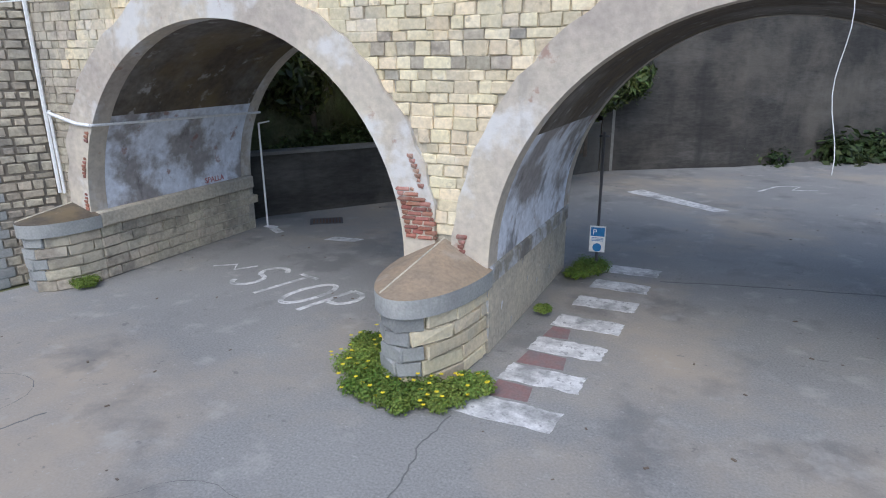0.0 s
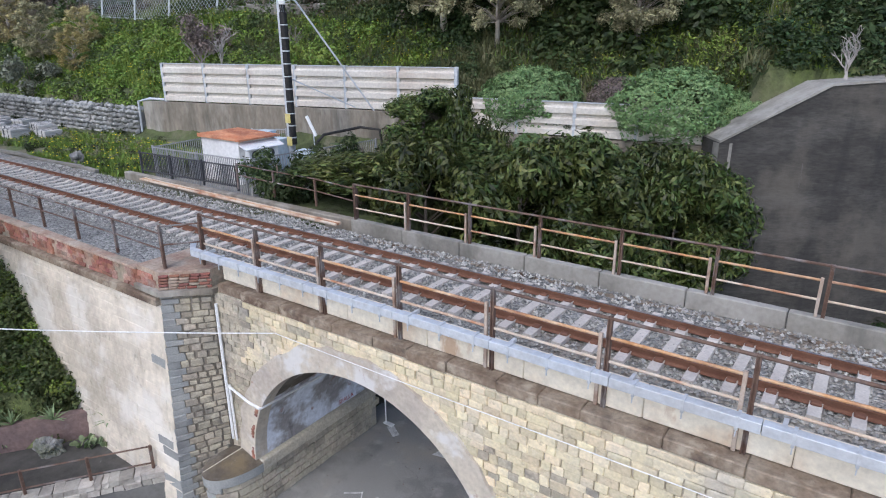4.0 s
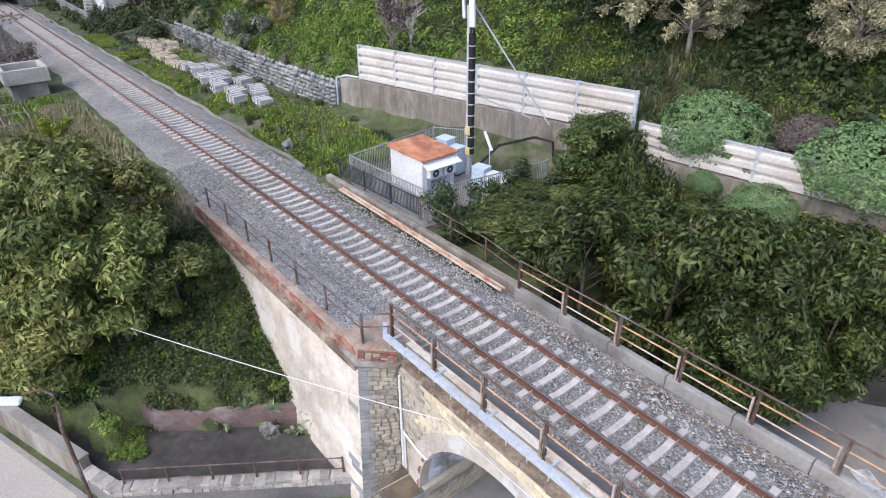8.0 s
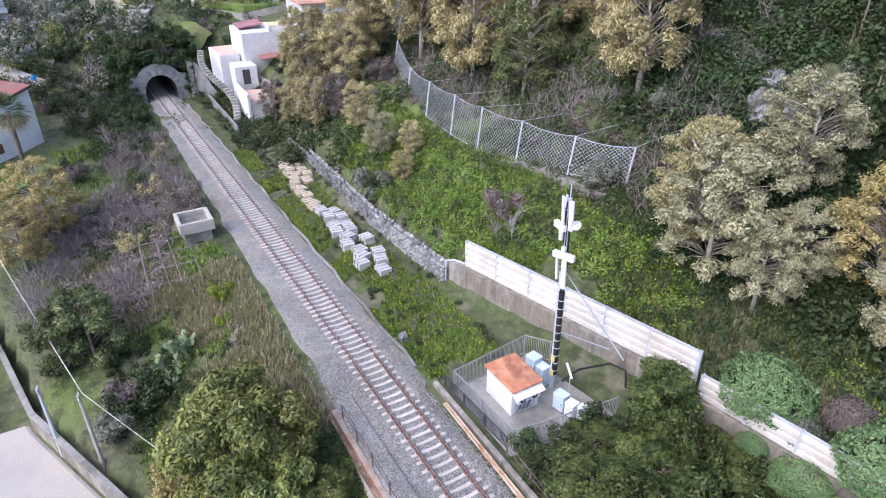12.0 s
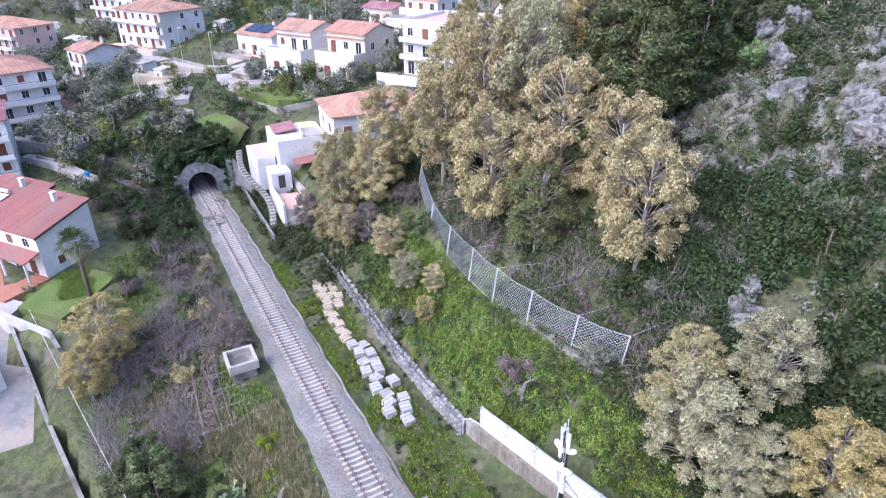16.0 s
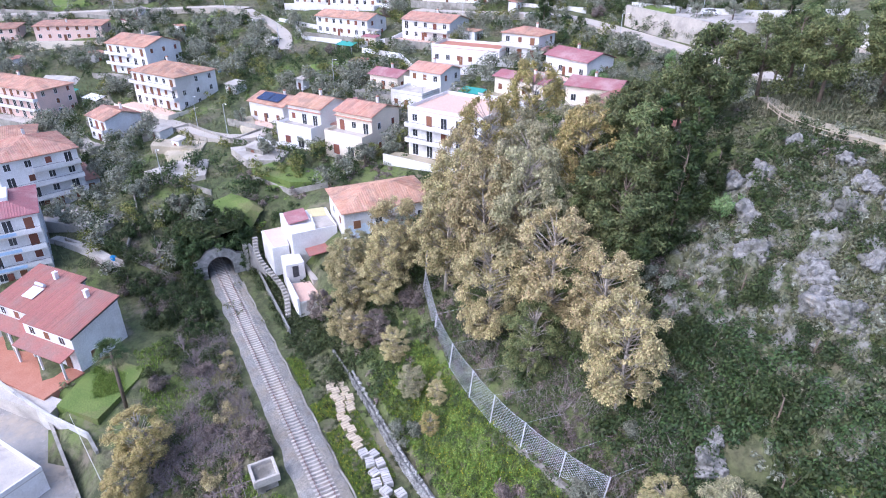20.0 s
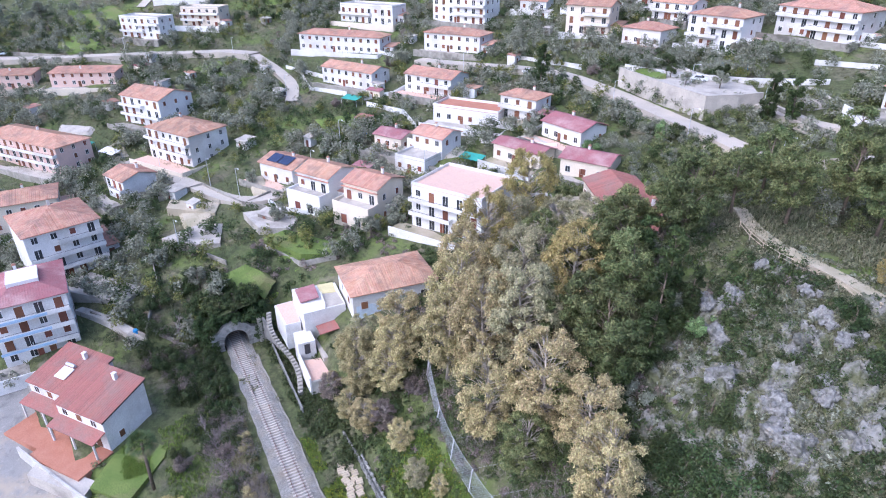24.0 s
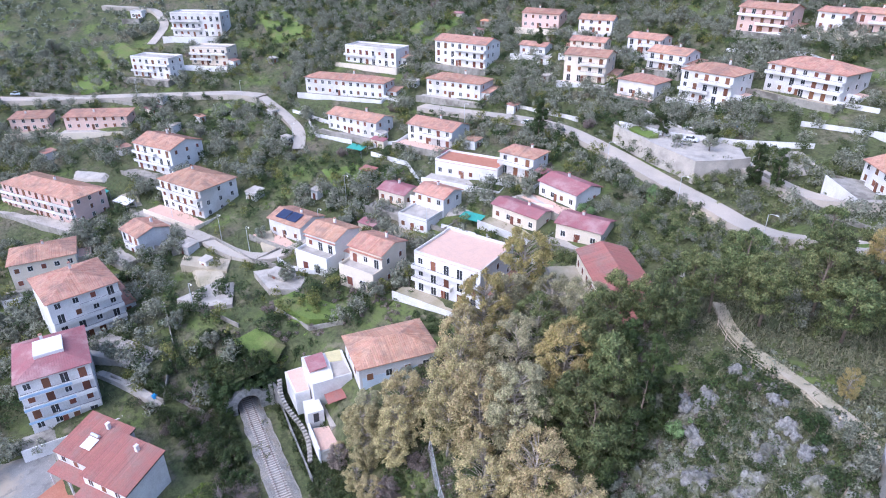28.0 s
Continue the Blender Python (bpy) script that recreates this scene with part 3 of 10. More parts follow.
def ground(x, y):
    if x > -13.2 and y < 14.6:
        return 0.0
    z = hill(x, y)
    z = z + (village(x, y) - z) * sstep(-48, -82, x) * (sstep(15.5, 34, y) + (1 - sstep(15.5, 34, y)) * sstep(-104, -116, x))
    if -26.2 < x < -18.2 and 14.4 < y < 21.7:
        return 5.6
    if x > -13:
        return pit(x, y)
    if y < 14.5 and x > -104:
        z = 6.0
    if y < (7.5 if x > -27.5 else 6.9):
        g = lerp_table(GARDEN, x)
        z = g + (lerp_table(BANK_TOP, x) - g) * sstep(-3.0, 6.3, y)
        if x > -17.75 - (7.0 - y) * 0.73 and x > -21.5 and y > 1.2:
            z = 0.28
        if x < -104:
            z = z + (village(x, y) - z) * sstep(-104, -124, x)
        if y < wall_line(x) + 0.9:
            z = lerp_table(((-140, 8.0), (-103, 4.5), (-84, 1.8), (-42, 0.0)), x)
            z = z + (village(x, y) - z) * sstep(-124, -150, x)
    elif x < -104 and y < 14.5:
        z = 6.0 + (village(x, y) - 6.0) * sstep(-104.2, -105, x)
    return z
def pit(x, y):
    """The low ground behind the viaduct, up to the walls."""
    if x > -4.65:
        over = y - lerp_table(HIGH_WALL, x)
        return 9.3 + 0.5 * over if over > 1.9 else 0.0
    if y < lerp_table(LOW_WALL, x) + 1.6:
        return 0.0
    return 1.5 if y < 25 + 0.17 * (x + 5) else hill(x, y)


def steps(*spans):
    out = []
    for a, b, d in spans:
        n = max(1, round((b - a) / d))
        out += [a + (b - a) * i / n for i in range(n)]
    return out + [spans[-1][1]]


def rough_ground(x, y):
    z = ground(x, y)
    if x > -13 and z < 0.01:
        return z
    wild = 1.0 if (y > 22 or x < -112 or (y < 5.5 and y > wall_line(x) + 1.5 and x < -20)) and not (x > -13 and y < 24) else 0.0
    return z + wild * (0.55 * noise.noise(Vector((x * 0.11, y * 0.11, 3))) + 0.22 * noise.noise(Vector((x * 0.5, y * 0.5, 8))))


def make_land():
    xs = steps((-900, -330, 26), (-330, -115, 5), (-115, -105, 2.5), (-105, -104.2, 0.8), (-104.2, -60, 2.5), (-60, 16, 1.0), (16, 60, 5), (60, 400, 40))
    ys = steps((-400, -60, 30), (-60, -12, 3), (-12, 7.2, 0.8), (7.2, 7.49, 0.29), (7.49, 7.6, 0.11), (7.6, 34, 0.8), (34, 80, 2.0), (80, 200, 5), (200, 700, 25))
    vs, fs, nx = [], [], len(xs)
    for y in ys:
        for x in xs:
            vs.append((x, y, rough_ground(x, y) - 0.03))
    for j in range(len(ys) - 1):
        for i in range(nx - 1):
            a = j * nx + i
            # the railway runs into the hill through an open bore
            if xs[i] == -105 and 6.9 < ys[j] < 14.0:
                continue
            fs.append((a, a + 1, a + nx + 1, a + nx))
    structure("ground", mesh_of("ground", vs, fs, True), "earth", "rough hillside of grass, scrub and bare soil", "ground")


make_land()

# ---- the viaduct ----
FACE, BACK, CROWN, SPRING, BORE = 8.1, 12.6, 4.98, 1.4, 3.58
ARCHES = (-7.81, 0.70)
viaduct = tagged(empty("viaduct"), "old stone railway viaduct with two rendered arches over a street", "viaduct", kind="structure")


def viaduct_body():
    _vr = random.Random(8)
    line = [(-13.2, -0.2)]
    for cx in ARCHES:
        line += [(cx - BORE, -0.2)] + arc(cx, SPRING, BORE, 180, 0, 36) + [(cx + BORE, -0.2)]
    line += [(16, -0.2), (16, 5.87), (-13.2, 5.87)]
    part("body", Pile().wall(line, FACE + 0.02, BACK).mesh("body"), "mortar", viaduct)
    for cx in ARCHES:
        ring = arc(cx, SPRING, BORE - 0.015, 180, 0, 48)
        ring += [(cx + (x - cx) * k, SPRING + (z - SPRING) * k) for x, z in arc(cx, SPRING, BORE + 0.58, 0, 180, 90) for k in (1 + 0.022 * noise.noise(Vector((x * 2.3, z * 2.3, 1))),)]
        part("arch_ring", Pile().wall(ring, FACE - 0.075, FACE + 0.3).mesh("arch_ring"), "render_grey", viaduct, "patched grey render ring")
        part("arch_ring", Pile().wall(ring, BACK - 0.3, BACK + 0.05).mesh("arch_ring"), "render_grey", viaduct)
        # the soffit: bare above, its colour darkened for the arch's shade; whitewashed at the haunches
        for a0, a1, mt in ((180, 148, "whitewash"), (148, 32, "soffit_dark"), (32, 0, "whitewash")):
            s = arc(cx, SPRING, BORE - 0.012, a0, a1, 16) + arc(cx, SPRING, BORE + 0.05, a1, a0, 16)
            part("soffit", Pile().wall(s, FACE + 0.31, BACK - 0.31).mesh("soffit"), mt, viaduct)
    # brown band course, white fascia and deck edge, both sides
    for y0, y1 in ((8.06, 8.75), (BACK - 0.3, BACK + 0.35)):
        x = -12.2
        while x < 16:
            w = 0.7 + 0.9 * _vr.random()
            part("band_stone", Pile().box(x, y0 + 0.05 * _vr.random(), 5.88, min(x + w, 16) - 0.006, y1, 6.1 - 0.015 * _vr.random(), 0.02).mesh("band_stone"), "rust_stain", viaduct)
            x += w
    x = -12.3
    while x < 16:
        part("fascia_panel", Pile().box(x, 8.38, 6.105, x + 2.06, 8.64, 6.6, 0.015).mesh("fascia_panel"), "fascia", viaduct)
        part("fascia_lip", Pile().box(x, 8.345, 6.53, x + 2.07, 8.378, 6.6, 0.01).mesh("fascia_lip"), "concrete", viaduct)
        x += 2.07
    part("walkway", Pile().box(-12.2, 8.642, 6.0, 16, 9.3, 6.2).mesh("walkway"), "dark_concrete", viaduct)
    part("deck", Pile().box(-13.2, 8.76, 5.7, 16, BACK + 0.75, 5.99).mesh("deck"), "ballast", viaduct)
    x = -12.6
    while x < 16:
        part("kerb_stone", Pile().box(x, 13.25, 5.99, x + 1.98, 13.48, 6.42, 0.02).mesh("kerb_stone"), "concrete", viaduct)
        x += 2.0


viaduct_body()


def ashlar_courses(x0, x1, z0, z1, keep, place, h=(0.145, 0.21), w=(0.2, 0.46), seed=3):
    """Coursed blocks over a wall face: rows of proud, uneven stones. place turns (x, z, w, h) into a finished object."""
    rnd = random.Random(seed)
    z = z0
    while z < z1 - 0.08:
        hh = min(rnd.uniform(*h), z1 - z)
        x = x0 - rnd.random() * 0.3
        while x < x1 - 0.1:
            ww = rnd.uniform(*w)
            a, b = max(x, x0), min(x + ww, x1)
            if b - a > 0.12 and keep(a, z, b, z + hh):
                place(a, z, b, z + hh, rnd)
            x += ww
        z += hh


def clear_of_arches(a, z, b, t):
    for cx in ARCHES:
        for px in (a, b, (a + b) / 2):
            for pz in (z, t):
                if math.hypot(px - cx, max(pz, SPRING) - SPRING) < BORE + 0.33:
                    return False
    return True


STONES = {}


def stone_mesh(w, h, d=0.16, rough=0.013):
    """A worn block, centred on its face; sizes are rounded so that alike blocks share a mesh."""
    key = (round(w / 0.06), round(h / 0.035), d)
    if key not in STONES:
        rnd = random.Random(len(STONES))
        w, h = key[0] * 0.06 - 0.01, key[1] * 0.035 - 0.01
        p = Pile().box(-w / 2, 0, -h / 2, w / 2, d, h / 2, 0.014)
        p.v = [(x + rnd.uniform(-rough, rough), y + (rnd.uniform(-rough, rough) if y < d / 2 else 0), z + rnd.uniform(-rough, rough)) for x, y, z in p.v]
        STONES[key] = p.mesh("stone")
    return STONES[key]


def face_stone(a, z, b, t, rnd):
    old = a < -11.6 + 0.5 * rnd.random() or noise.noise(Vector((a * 0.55, 3.0, z * 0.8))) + 0.5 * rnd.random() > 0.74
    part("stone", stone_mesh(b - a, t - z), "old_ashlar" if old else "ashlar", viaduct, m=pose((a + b) / 2, FACE - 0.006 - 0.018 * rnd.random(), (z + t) / 2))


ashlar_courses(-12.3, 4.3, 1.5, 5.87, clear_of_arches, face_stone, h=(0.14, 0.205), w=(0.17, 0.42))

# pier with its rounded cutwater, and the half pier at the abutment
def nose_outline(cx, half, y_face, reach, n=10):
    """Half-round plan in front of the face."""
    return [(cx + half * math.cos(math.pi * i / n + math.pi), y_face - reach * math.sin(math.pi * i / n)) for i in range(n + 1)]


def cutwater(name, cx, half, reach, top, x_in, label):
    th = tagged(empty(name), label, "pier", kind="structure")
    out = nose_outline(cx, half - 0.05, FACE, reach - 0.07, 30) + [(cx + half, BACK - 0.05), (cx - half, BACK - 0.05)]
    part("core", Pile().prism(out, -0.2, 1.1).mesh("core"), "mortar", th)
    wide = nose_outline(cx, half + 0.08, FACE, reach + 0.08, 28)
    part("string_course", Pile().prism(wide, 1.1, 1.36).mesh("string_course"), "grey_stone", th, "worn grey granite course")
    vs = [(x, y, 1.36) for x, y in wide] + [(cx, FACE - 0.02, top)]
    part("cap", mesh_of("cap", vs, [(i, i + 1, len(wide)) for i in range(len(wide) - 1)] + [tuple(range(len(wide)))[::-1]]), "pier_cap" if half > 0.65 else "soffit_dark", th, "rendered cone cap")
    edge = [Vector((cx, FACE - 0.03, top + 0.01)), Vector((cx - 0.25, FACE - reach * 0.97, 1.375))]
    part("cap_joint", Pile().tube(edge, 0.015, 4).mesh("cap_joint"), "mortar", th)
    return th


pier = cutwater("pier", -3.58, 0.68, 1.56, 1.76, 0, "stone bridge pier with rounded cutwater and tan cap")
half_pier = cutwater("half_pier", -11.9, 0.62, 1.15, 1.58, 0, "half pier of stone against the abutment buttress")


def nose_stones(th, cx, half, reach, y_face, zs, corner):
    """Stones round the cutwater, and along the flank under the arch."""
    rnd = random.Random(9)
    for z0, z1 in zs:
        pts = nose_outline(cx, half, y_face, reach, 40)
        i = 0
        while i < 40:
            k = min(40, i + rnd.choice((5, 6, 7, 8)))
            (x0, y0), (x1, y1) = pts[i], pts[k]
            yaw = math.degrees(math.atan2(y1 - y0, x1 - x0))
            mid = pts[(i + k) // 2]
            mx, my = ((x0 + x1) / 2 + mid[0] * 2) / 3, ((y0 + y1) / 2 + mid[1] * 2) / 3
            grey = abs(mx - cx + 0.1) < 0.32
            me = stone_mesh(math.hypot(x1 - x0, y1 - y0), z1 - z0, 0.16 if not grey else 0.162)
            part("stone", me, "grey_stone" if grey else "ashlar" if half > 0.65 else "old_ashlar", th, m=pose(mx, my, (z0 + z1) / 2, 0, 0, yaw))
            i = k
        for side in (-1, 1):
            y = y_face
            while y < BACK - 0.3:
                w = rnd.uniform(0.26, 0.55)
                me = stone_mesh(w, z1 - z0)
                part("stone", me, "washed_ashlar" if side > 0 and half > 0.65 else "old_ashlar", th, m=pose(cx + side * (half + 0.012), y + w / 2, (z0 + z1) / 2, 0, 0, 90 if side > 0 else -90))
                y += w


nose_stones(pier, -3.58, 0.68, 1.56, FACE, ((0.0, 0.22), (0.22, 0.44), (0.44, 0.66), (0.66, 0.88), (0.88, 1.1)), 0)
nose_stones(half_pier, -11.9, 0.62, 1.15, FACE, ((0.0, 0.22), (0.22, 0.44), (0.44, 0.66), (0.66, 0.88), (0.88, 1.1)), 0)

# flank walls under the springing
for cx0, cx1 in ((-4.3, -4.22), (-2.9, -2.83)):
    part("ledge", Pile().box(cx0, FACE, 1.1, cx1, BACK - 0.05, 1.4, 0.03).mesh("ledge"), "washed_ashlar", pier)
part("ledge", Pile().box(-11.39, FACE, 1.1, -11.2, BACK - 0.05, 1.42, 0.03).mesh("ledge"), "mortar", half_pier)

# bare brick where the render has fallen off the ring and the haunch
def ring_bricks(cx, side, z0, z1, inner, outer, seed):
    rnd = random.Random(seed)
    z, row = z0, 0
    while z < z1:
        c = math.sqrt(max(0.0, BORE ** 2 - max(0, z - SPRING) ** 2)) if z > SPRING else BORE
        a, b = c + inner(z), c + outer(z)
        x = a - (0.12 if row % 2 else 0.0)
        while x < b - 0.05:
            w = rnd.uniform(0.2, 0.25)
            p, q = max(x, a), min(x + w, b)
            if q - p > 0.06:
                part("brick", stone_mesh(q - p, 0.062, 0.08), "brick", viaduct, m=pose(cx + side * (p + q) / 2, FACE - 0.09 - 0.012 * rnd.random(), z + 0.034))
            x += w + 0.008
        z += 0.072
        row += 1


ring_bricks(ARCHES[0], 1, 1.72, 2.5, lambda z: 0.03, lambda z: 0.56 - max(0, z - 2.2) * 0.9, 1)
ring_bricks(ARCHES[0], 1, 2.5, 3.0, lambda z: 0.42, lambda z: 0.52, 2)
ring_bricks(ARCHES[0], -1, 1.45, 3.0, lambda z: 0.01, lambda z: 0.09 + 0.07 * math.sin(z * 9), 3)
ring_bricks(ARCHES[1], -1, 1.5, 1.85, lambda z: 0.35, lambda z: 0.5, 4)

# ---- buttress and wing wall ----
wing = tagged(empty("wing_wall"), "pale limewashed wing wall with brick parapet beside the railway", "wall", kind="structure")


def corner_at(z):
    """The battered corner where the wing wall meets the buttress."""
    return -12.7 - 0.0855 * z, 6.65 + 0.094 * z


def sheared(name, low, high, z0, z1, material):
    """A solid between two outlines of as many corners."""
    n = len(low)
    vs = [(x, y, z0) for x, y in low] + [(x, y, z1) for x, y in high]
    return part(name, Pile().add(vs, [tuple(range(n))[::-1], tuple(range(n, 2 * n))] + [(i, (i + 1) % n, n + (i + 1) % n, n + i) for i in range(n)]).mesh(name), material, wing)


_tx, _ty = corner_at(5.85)
for i in range(12):
    (_ax, _ay), (_bx, _by) = corner_at(i * 0.4875), corner_at((i + 1) * 0.4875)
    sheared("core_course", [(-14.6, _ay + 0.03), (_ax - 0.03, _ay + 0.03), (-12.39, 8.06), (-12.39, 9.4), (-14.6, 9.4)], [(-14.6, _by + 0.03), (_bx - 0.03, _by + 0.03), (-12.39, 8.06), (-12.39, 9.4), (-14.6, 9.4)], i * 0.4875, (i + 1) * 0.4875, "stained_concrete")


def buttress_face(z0, z1, mats, seed, h, w, quoin):
    """Courses across the splayed face from the battered corner to the viaduct."""
    rnd = random.Random(seed)
    z, row = z0, 0
    while z < z1 - 0.05:
        hh = min(rnd.uniform(*h), z1 - z)
        cx, cy = corner_at(min(z + hh / 2, 5.85))
        L = math.hypot(-12.34 - cx, 8.06 - cy)
        yaw = math.degrees(math.atan2(8.06 - cy, -12.34 - cx))
        u = 0.0
        while u < L - 0.08:
            ww = (0.42 if row % 2 else 0.28) if quoin and u == 0.0 else rnd.uniform(*w)
            ww = min(ww, L - u)
            k = (u + ww / 2) / L
            part("stone" if quoin else "brick", stone_mesh(ww - (0.035 if quoin and u > 0 else 0.0), hh - (0.03 if quoin and u > 0 else 0.0), 0.14), "grey_stone" if quoin and u == 0.0 else rnd.choice(mats), wing, m=pose(cx + (-12.34 - cx) * k + 0.02 * rnd.random(), cy + (8.06 - cy) * k - 0.02 * rnd.random(), z + hh / 2, 0, 0, yaw))
            u += ww
        z += hh
        row += 1


buttress_face(0.0, 5.85, ("old_ashlar",), 6, (0.15, 0.21), (0.2, 0.4), True)
part("buttress_cornice", Pile().prism([(-14.2, _ty - 0.07), (_tx + 0.06, _ty - 0.1), (-12.24, 7.98), (-12.24, 9.3), (-14.2, 9.3)], 5.86, 5.99).mesh("buttress_cornice"), "stained_concrete", wing)
part("buttress_block", Pile().prism([(-14.2, _ty + 0.08), (_tx, _ty + 0.06), (-12.38, 8.08), (-12.38, 8.9), (-14.2, 8.9)], 5.99, 6.44).mesh("buttress_block"), "parapet_brick", wing)
buttress_face(5.99, 6.42, ("brick", "brick", "parapet_brick"), 7, (0.07, 0.085), (0.2, 0.27), False)
sheared("face", [(-27.0, corner_at(-0.3)[1]), (-12.72, corner_at(-0.3)[1]), (-12.9, 7.8), (-27.0, 7.8)], [(-27.0, corner_at(5.6)[1]), (-13.2, corner_at(5.6)[1]), (-13.3, 7.8), (-27.0, 7.8)], -0.3, 5.6, "limewash")


def wing_stone(a, z, b, t, rnd):
    quoin = b > corner_at(z)[0] - 0.2
    part("stone", stone_mesh(b - a, t - z, 0.1), "grey_stone" if quoin else "limewash", wing, m=pose((a + b) / 2, corner_at((z + t) / 2)[1] - 0.004 - 0.012 * rnd.random(), (z + t) / 2, -5.4))


ashlar_courses(-24.0, -12.75, 0.3, 5.5, lambda a, z, b, t: z > (-17.0 - a) * 0.75 + 0.2 and b < corner_at(t)[0] + 0.02, wing_stone, h=(0.22, 0.34), w=(0.35, 0.8), seed=15)
part("band", Pile().box(-27.0, 7.08, 5.6, -13.24, 7.75, 5.8, 0.02).mesh("band"), "rust_stain", wing)


def parapet_brick(a, z, b, t, rnd):
    part("brick", stone_mesh(b - a, t - z, 0.14), "brick", wing, m=pose((a + b) / 2, 7.24 - 0.02 * rnd.random(), (z + t) / 2))


part("parapet_core", Pile().box(-26.6, 7.27, 5.8, -14.21, 7.8, 6.3).mesh("parapet_core"), "parapet_brick", wing)
ashlar_courses(-26.6, -13.25, 5.81, 6.36, lambda *q: q[0] % 1.7 > 0.35, parapet_brick, h=(0.11, 0.13), w=(0.24, 0.36), seed=11)
part("coping", Pile().box(-26.7, 7.22, 6.3, -14.21, 7.52, 6.37, 0.02).mesh("coping"), "parapet_brick", wing)
part("shoulder", Pile().box(-27.5, 7.53, 5.9, -13.8, 8.7, 6.34).mesh("shoulder"), "ballast", wing, "ballast filling behind the parapet")

# ---- railway ----
def track_y(x):
    return 10.83 + (0.0122 * (x + 30) if x < -30 else 0.0)


RAIL_TOP = 6.41
railway = tagged(empty("railway_track"), "single railway track of rusty rails on pale concrete sleepers", "railway", kind="structure")


def strip(name, rows, material, thing=None, **tags):
    """A sheet swept along the line: rows of (x, [(y, z), ...])."""
    n = len(rows[0][1])
    vs = [(x, y, z) for x, pr in rows for y, z in pr]
    fs = [(i * n + j, i * n + j + 1, (i + 1) * n + j + 1, (i + 1) * n + j) for i in range(len(rows) - 1) for j in range(n - 1)]
    me = mesh_of(name, vs, [f[::-1] for f in fs], True)
    return part(name, me, material, thing) if thing is not None else structure(name, me, material, **tags)


def ballast_bed():
    rows, x = [], -126.0
    while x <= 16:
        c = track_y(x)
        jit = [0.05 * noise.noise(Vector((x * 0.7, k * 3.1, 2))) for k in range(8)]
        lo = 6.03 if x > -13.5 else 6.0
        left = 8.9 if x > -13.5 else 7.75 + 0.5 * noise.noise(Vector((x * 0.3, 5, 1)))
        right = 12.9 if x > -26 else c + 2.5 + 0.3 * noise.noise(Vector((x * 0.3, 9, 1)))
        pr = [(left, lo), (left + 0.3, lo + 0.1 + jit[0]), (c - 1.3, 6.21 + jit[1] * 0.3), (c - 0.75, 6.2), (c, 6.2), (c + 0.75, 6.2), (c + 1.3, 6.21 + jit[2] * 0.3), (right - 0.2, 6.1 + jit[3]), (right, lo)]
        rows.append((x, pr))
        x += 0.7
    strip("ballast", rows, "ballast", railway)


ballast_bed()


def sleepers_and_rails():
    p = Pile()
    for s in (-1, 1):
        p.add([(s * a, y, z) for y in (-0.14, 0.14) for a, z in ((0.15, 0.0), (1.15, 0.0), (1.15, 0.2), (0.15, 0.17))], [(0, 1, 2, 3), (7, 6, 5, 4), (3, 2, 6, 7), (1, 5, 6, 2), (0, 4, 5, 1), (0, 3, 7, 4)])
    sl = Pile()
    prof = [(-1.2, 0.2), (-0.5, 0.22), (-0.35, 0.17), (0.35, 0.17), (0.5, 0.22), (1.2, 0.2)]
    vs = [(s * 0.095, a, z) for s in (-1, 1) for a, z in prof] + [(s * 0.12, a, 0.0) for s in (-1, 1) for a, z in prof]
    n = len(prof)
    fs = [(i, i + 1, n + i + 1, n + i) for i in range(n - 1)]
    for s in (0, 1):
        fs += [(s * n + i, s * n + i + 1, 2 * n + s * n + i + 1, 2 * n + s * n + i) for i in range(n - 1)]
    fs += [(0, n, 3 * n, 2 * n), (n - 1, 2 * n - 1, 4 * n - 1, 3 * n - 1)]
    me = sl.add(vs, fs).mesh("sleeper")
    clip = Pile()
    for s in (-1, 1):
        clip.box(-0.08, s * 0.752 - 0.14, 0.17, 0.08, s * 0.752 + 0.14, 0.255, 0.02)
    cme = clip.mesh("rail_clip")
    x, rnd = -124.0, random.Random(2)
    while x < 15:
        th = part("sleeper", me, "sleeper", railway, m=pose(x + rnd.uniform(-0.02, 0.02), track_y(x), 6.085, 0, 0, rnd.uniform(-0.6, 0.6)))
        if x > -30:
            part("rail_clip", cme, "rail_rust", th)
        x += 0.6
    prof = [(-0.07, 0), (0.07, 0), (0.07, 0.015), (0.01, 0.035), (0.01, 0.12), (0.036, 0.13), (0.036, 0.163), (-0.036, 0.163), (-0.036, 0.13), (-0.01, 0.12), (-0.01, 0.035), (-0.07, 0.015)]
    xs = [-124, -30, 15]
    for s in (-1, 1):
        vs = [(x, track_y(x) + s * 0.752 + a, 6.25 + z) for x in xs for a, z in prof]
        n = len(prof)
        fs = [(i * n + j, i * n + (j + 1) % n, (i + 1) * n + (j + 1) % n, (i + 1) * n + j) for i in range(2) for j in range(n)]
        rail = part("rail", Pile().add(vs, fs).mesh("rail"), "rail_rust", railway, "rust-brown steel rail")
        vs = [(x, track_y(x) + s * 0.752 + a, 6.417) for x in xs for a in (-0.024, 0.024)]
        part("running_band", mesh_of("running_band", vs, [(0, 1, 3, 2), (2, 3, 5, 4)]), "rail_head", rail, "worn bright running surface")


sleepers_and_rails()


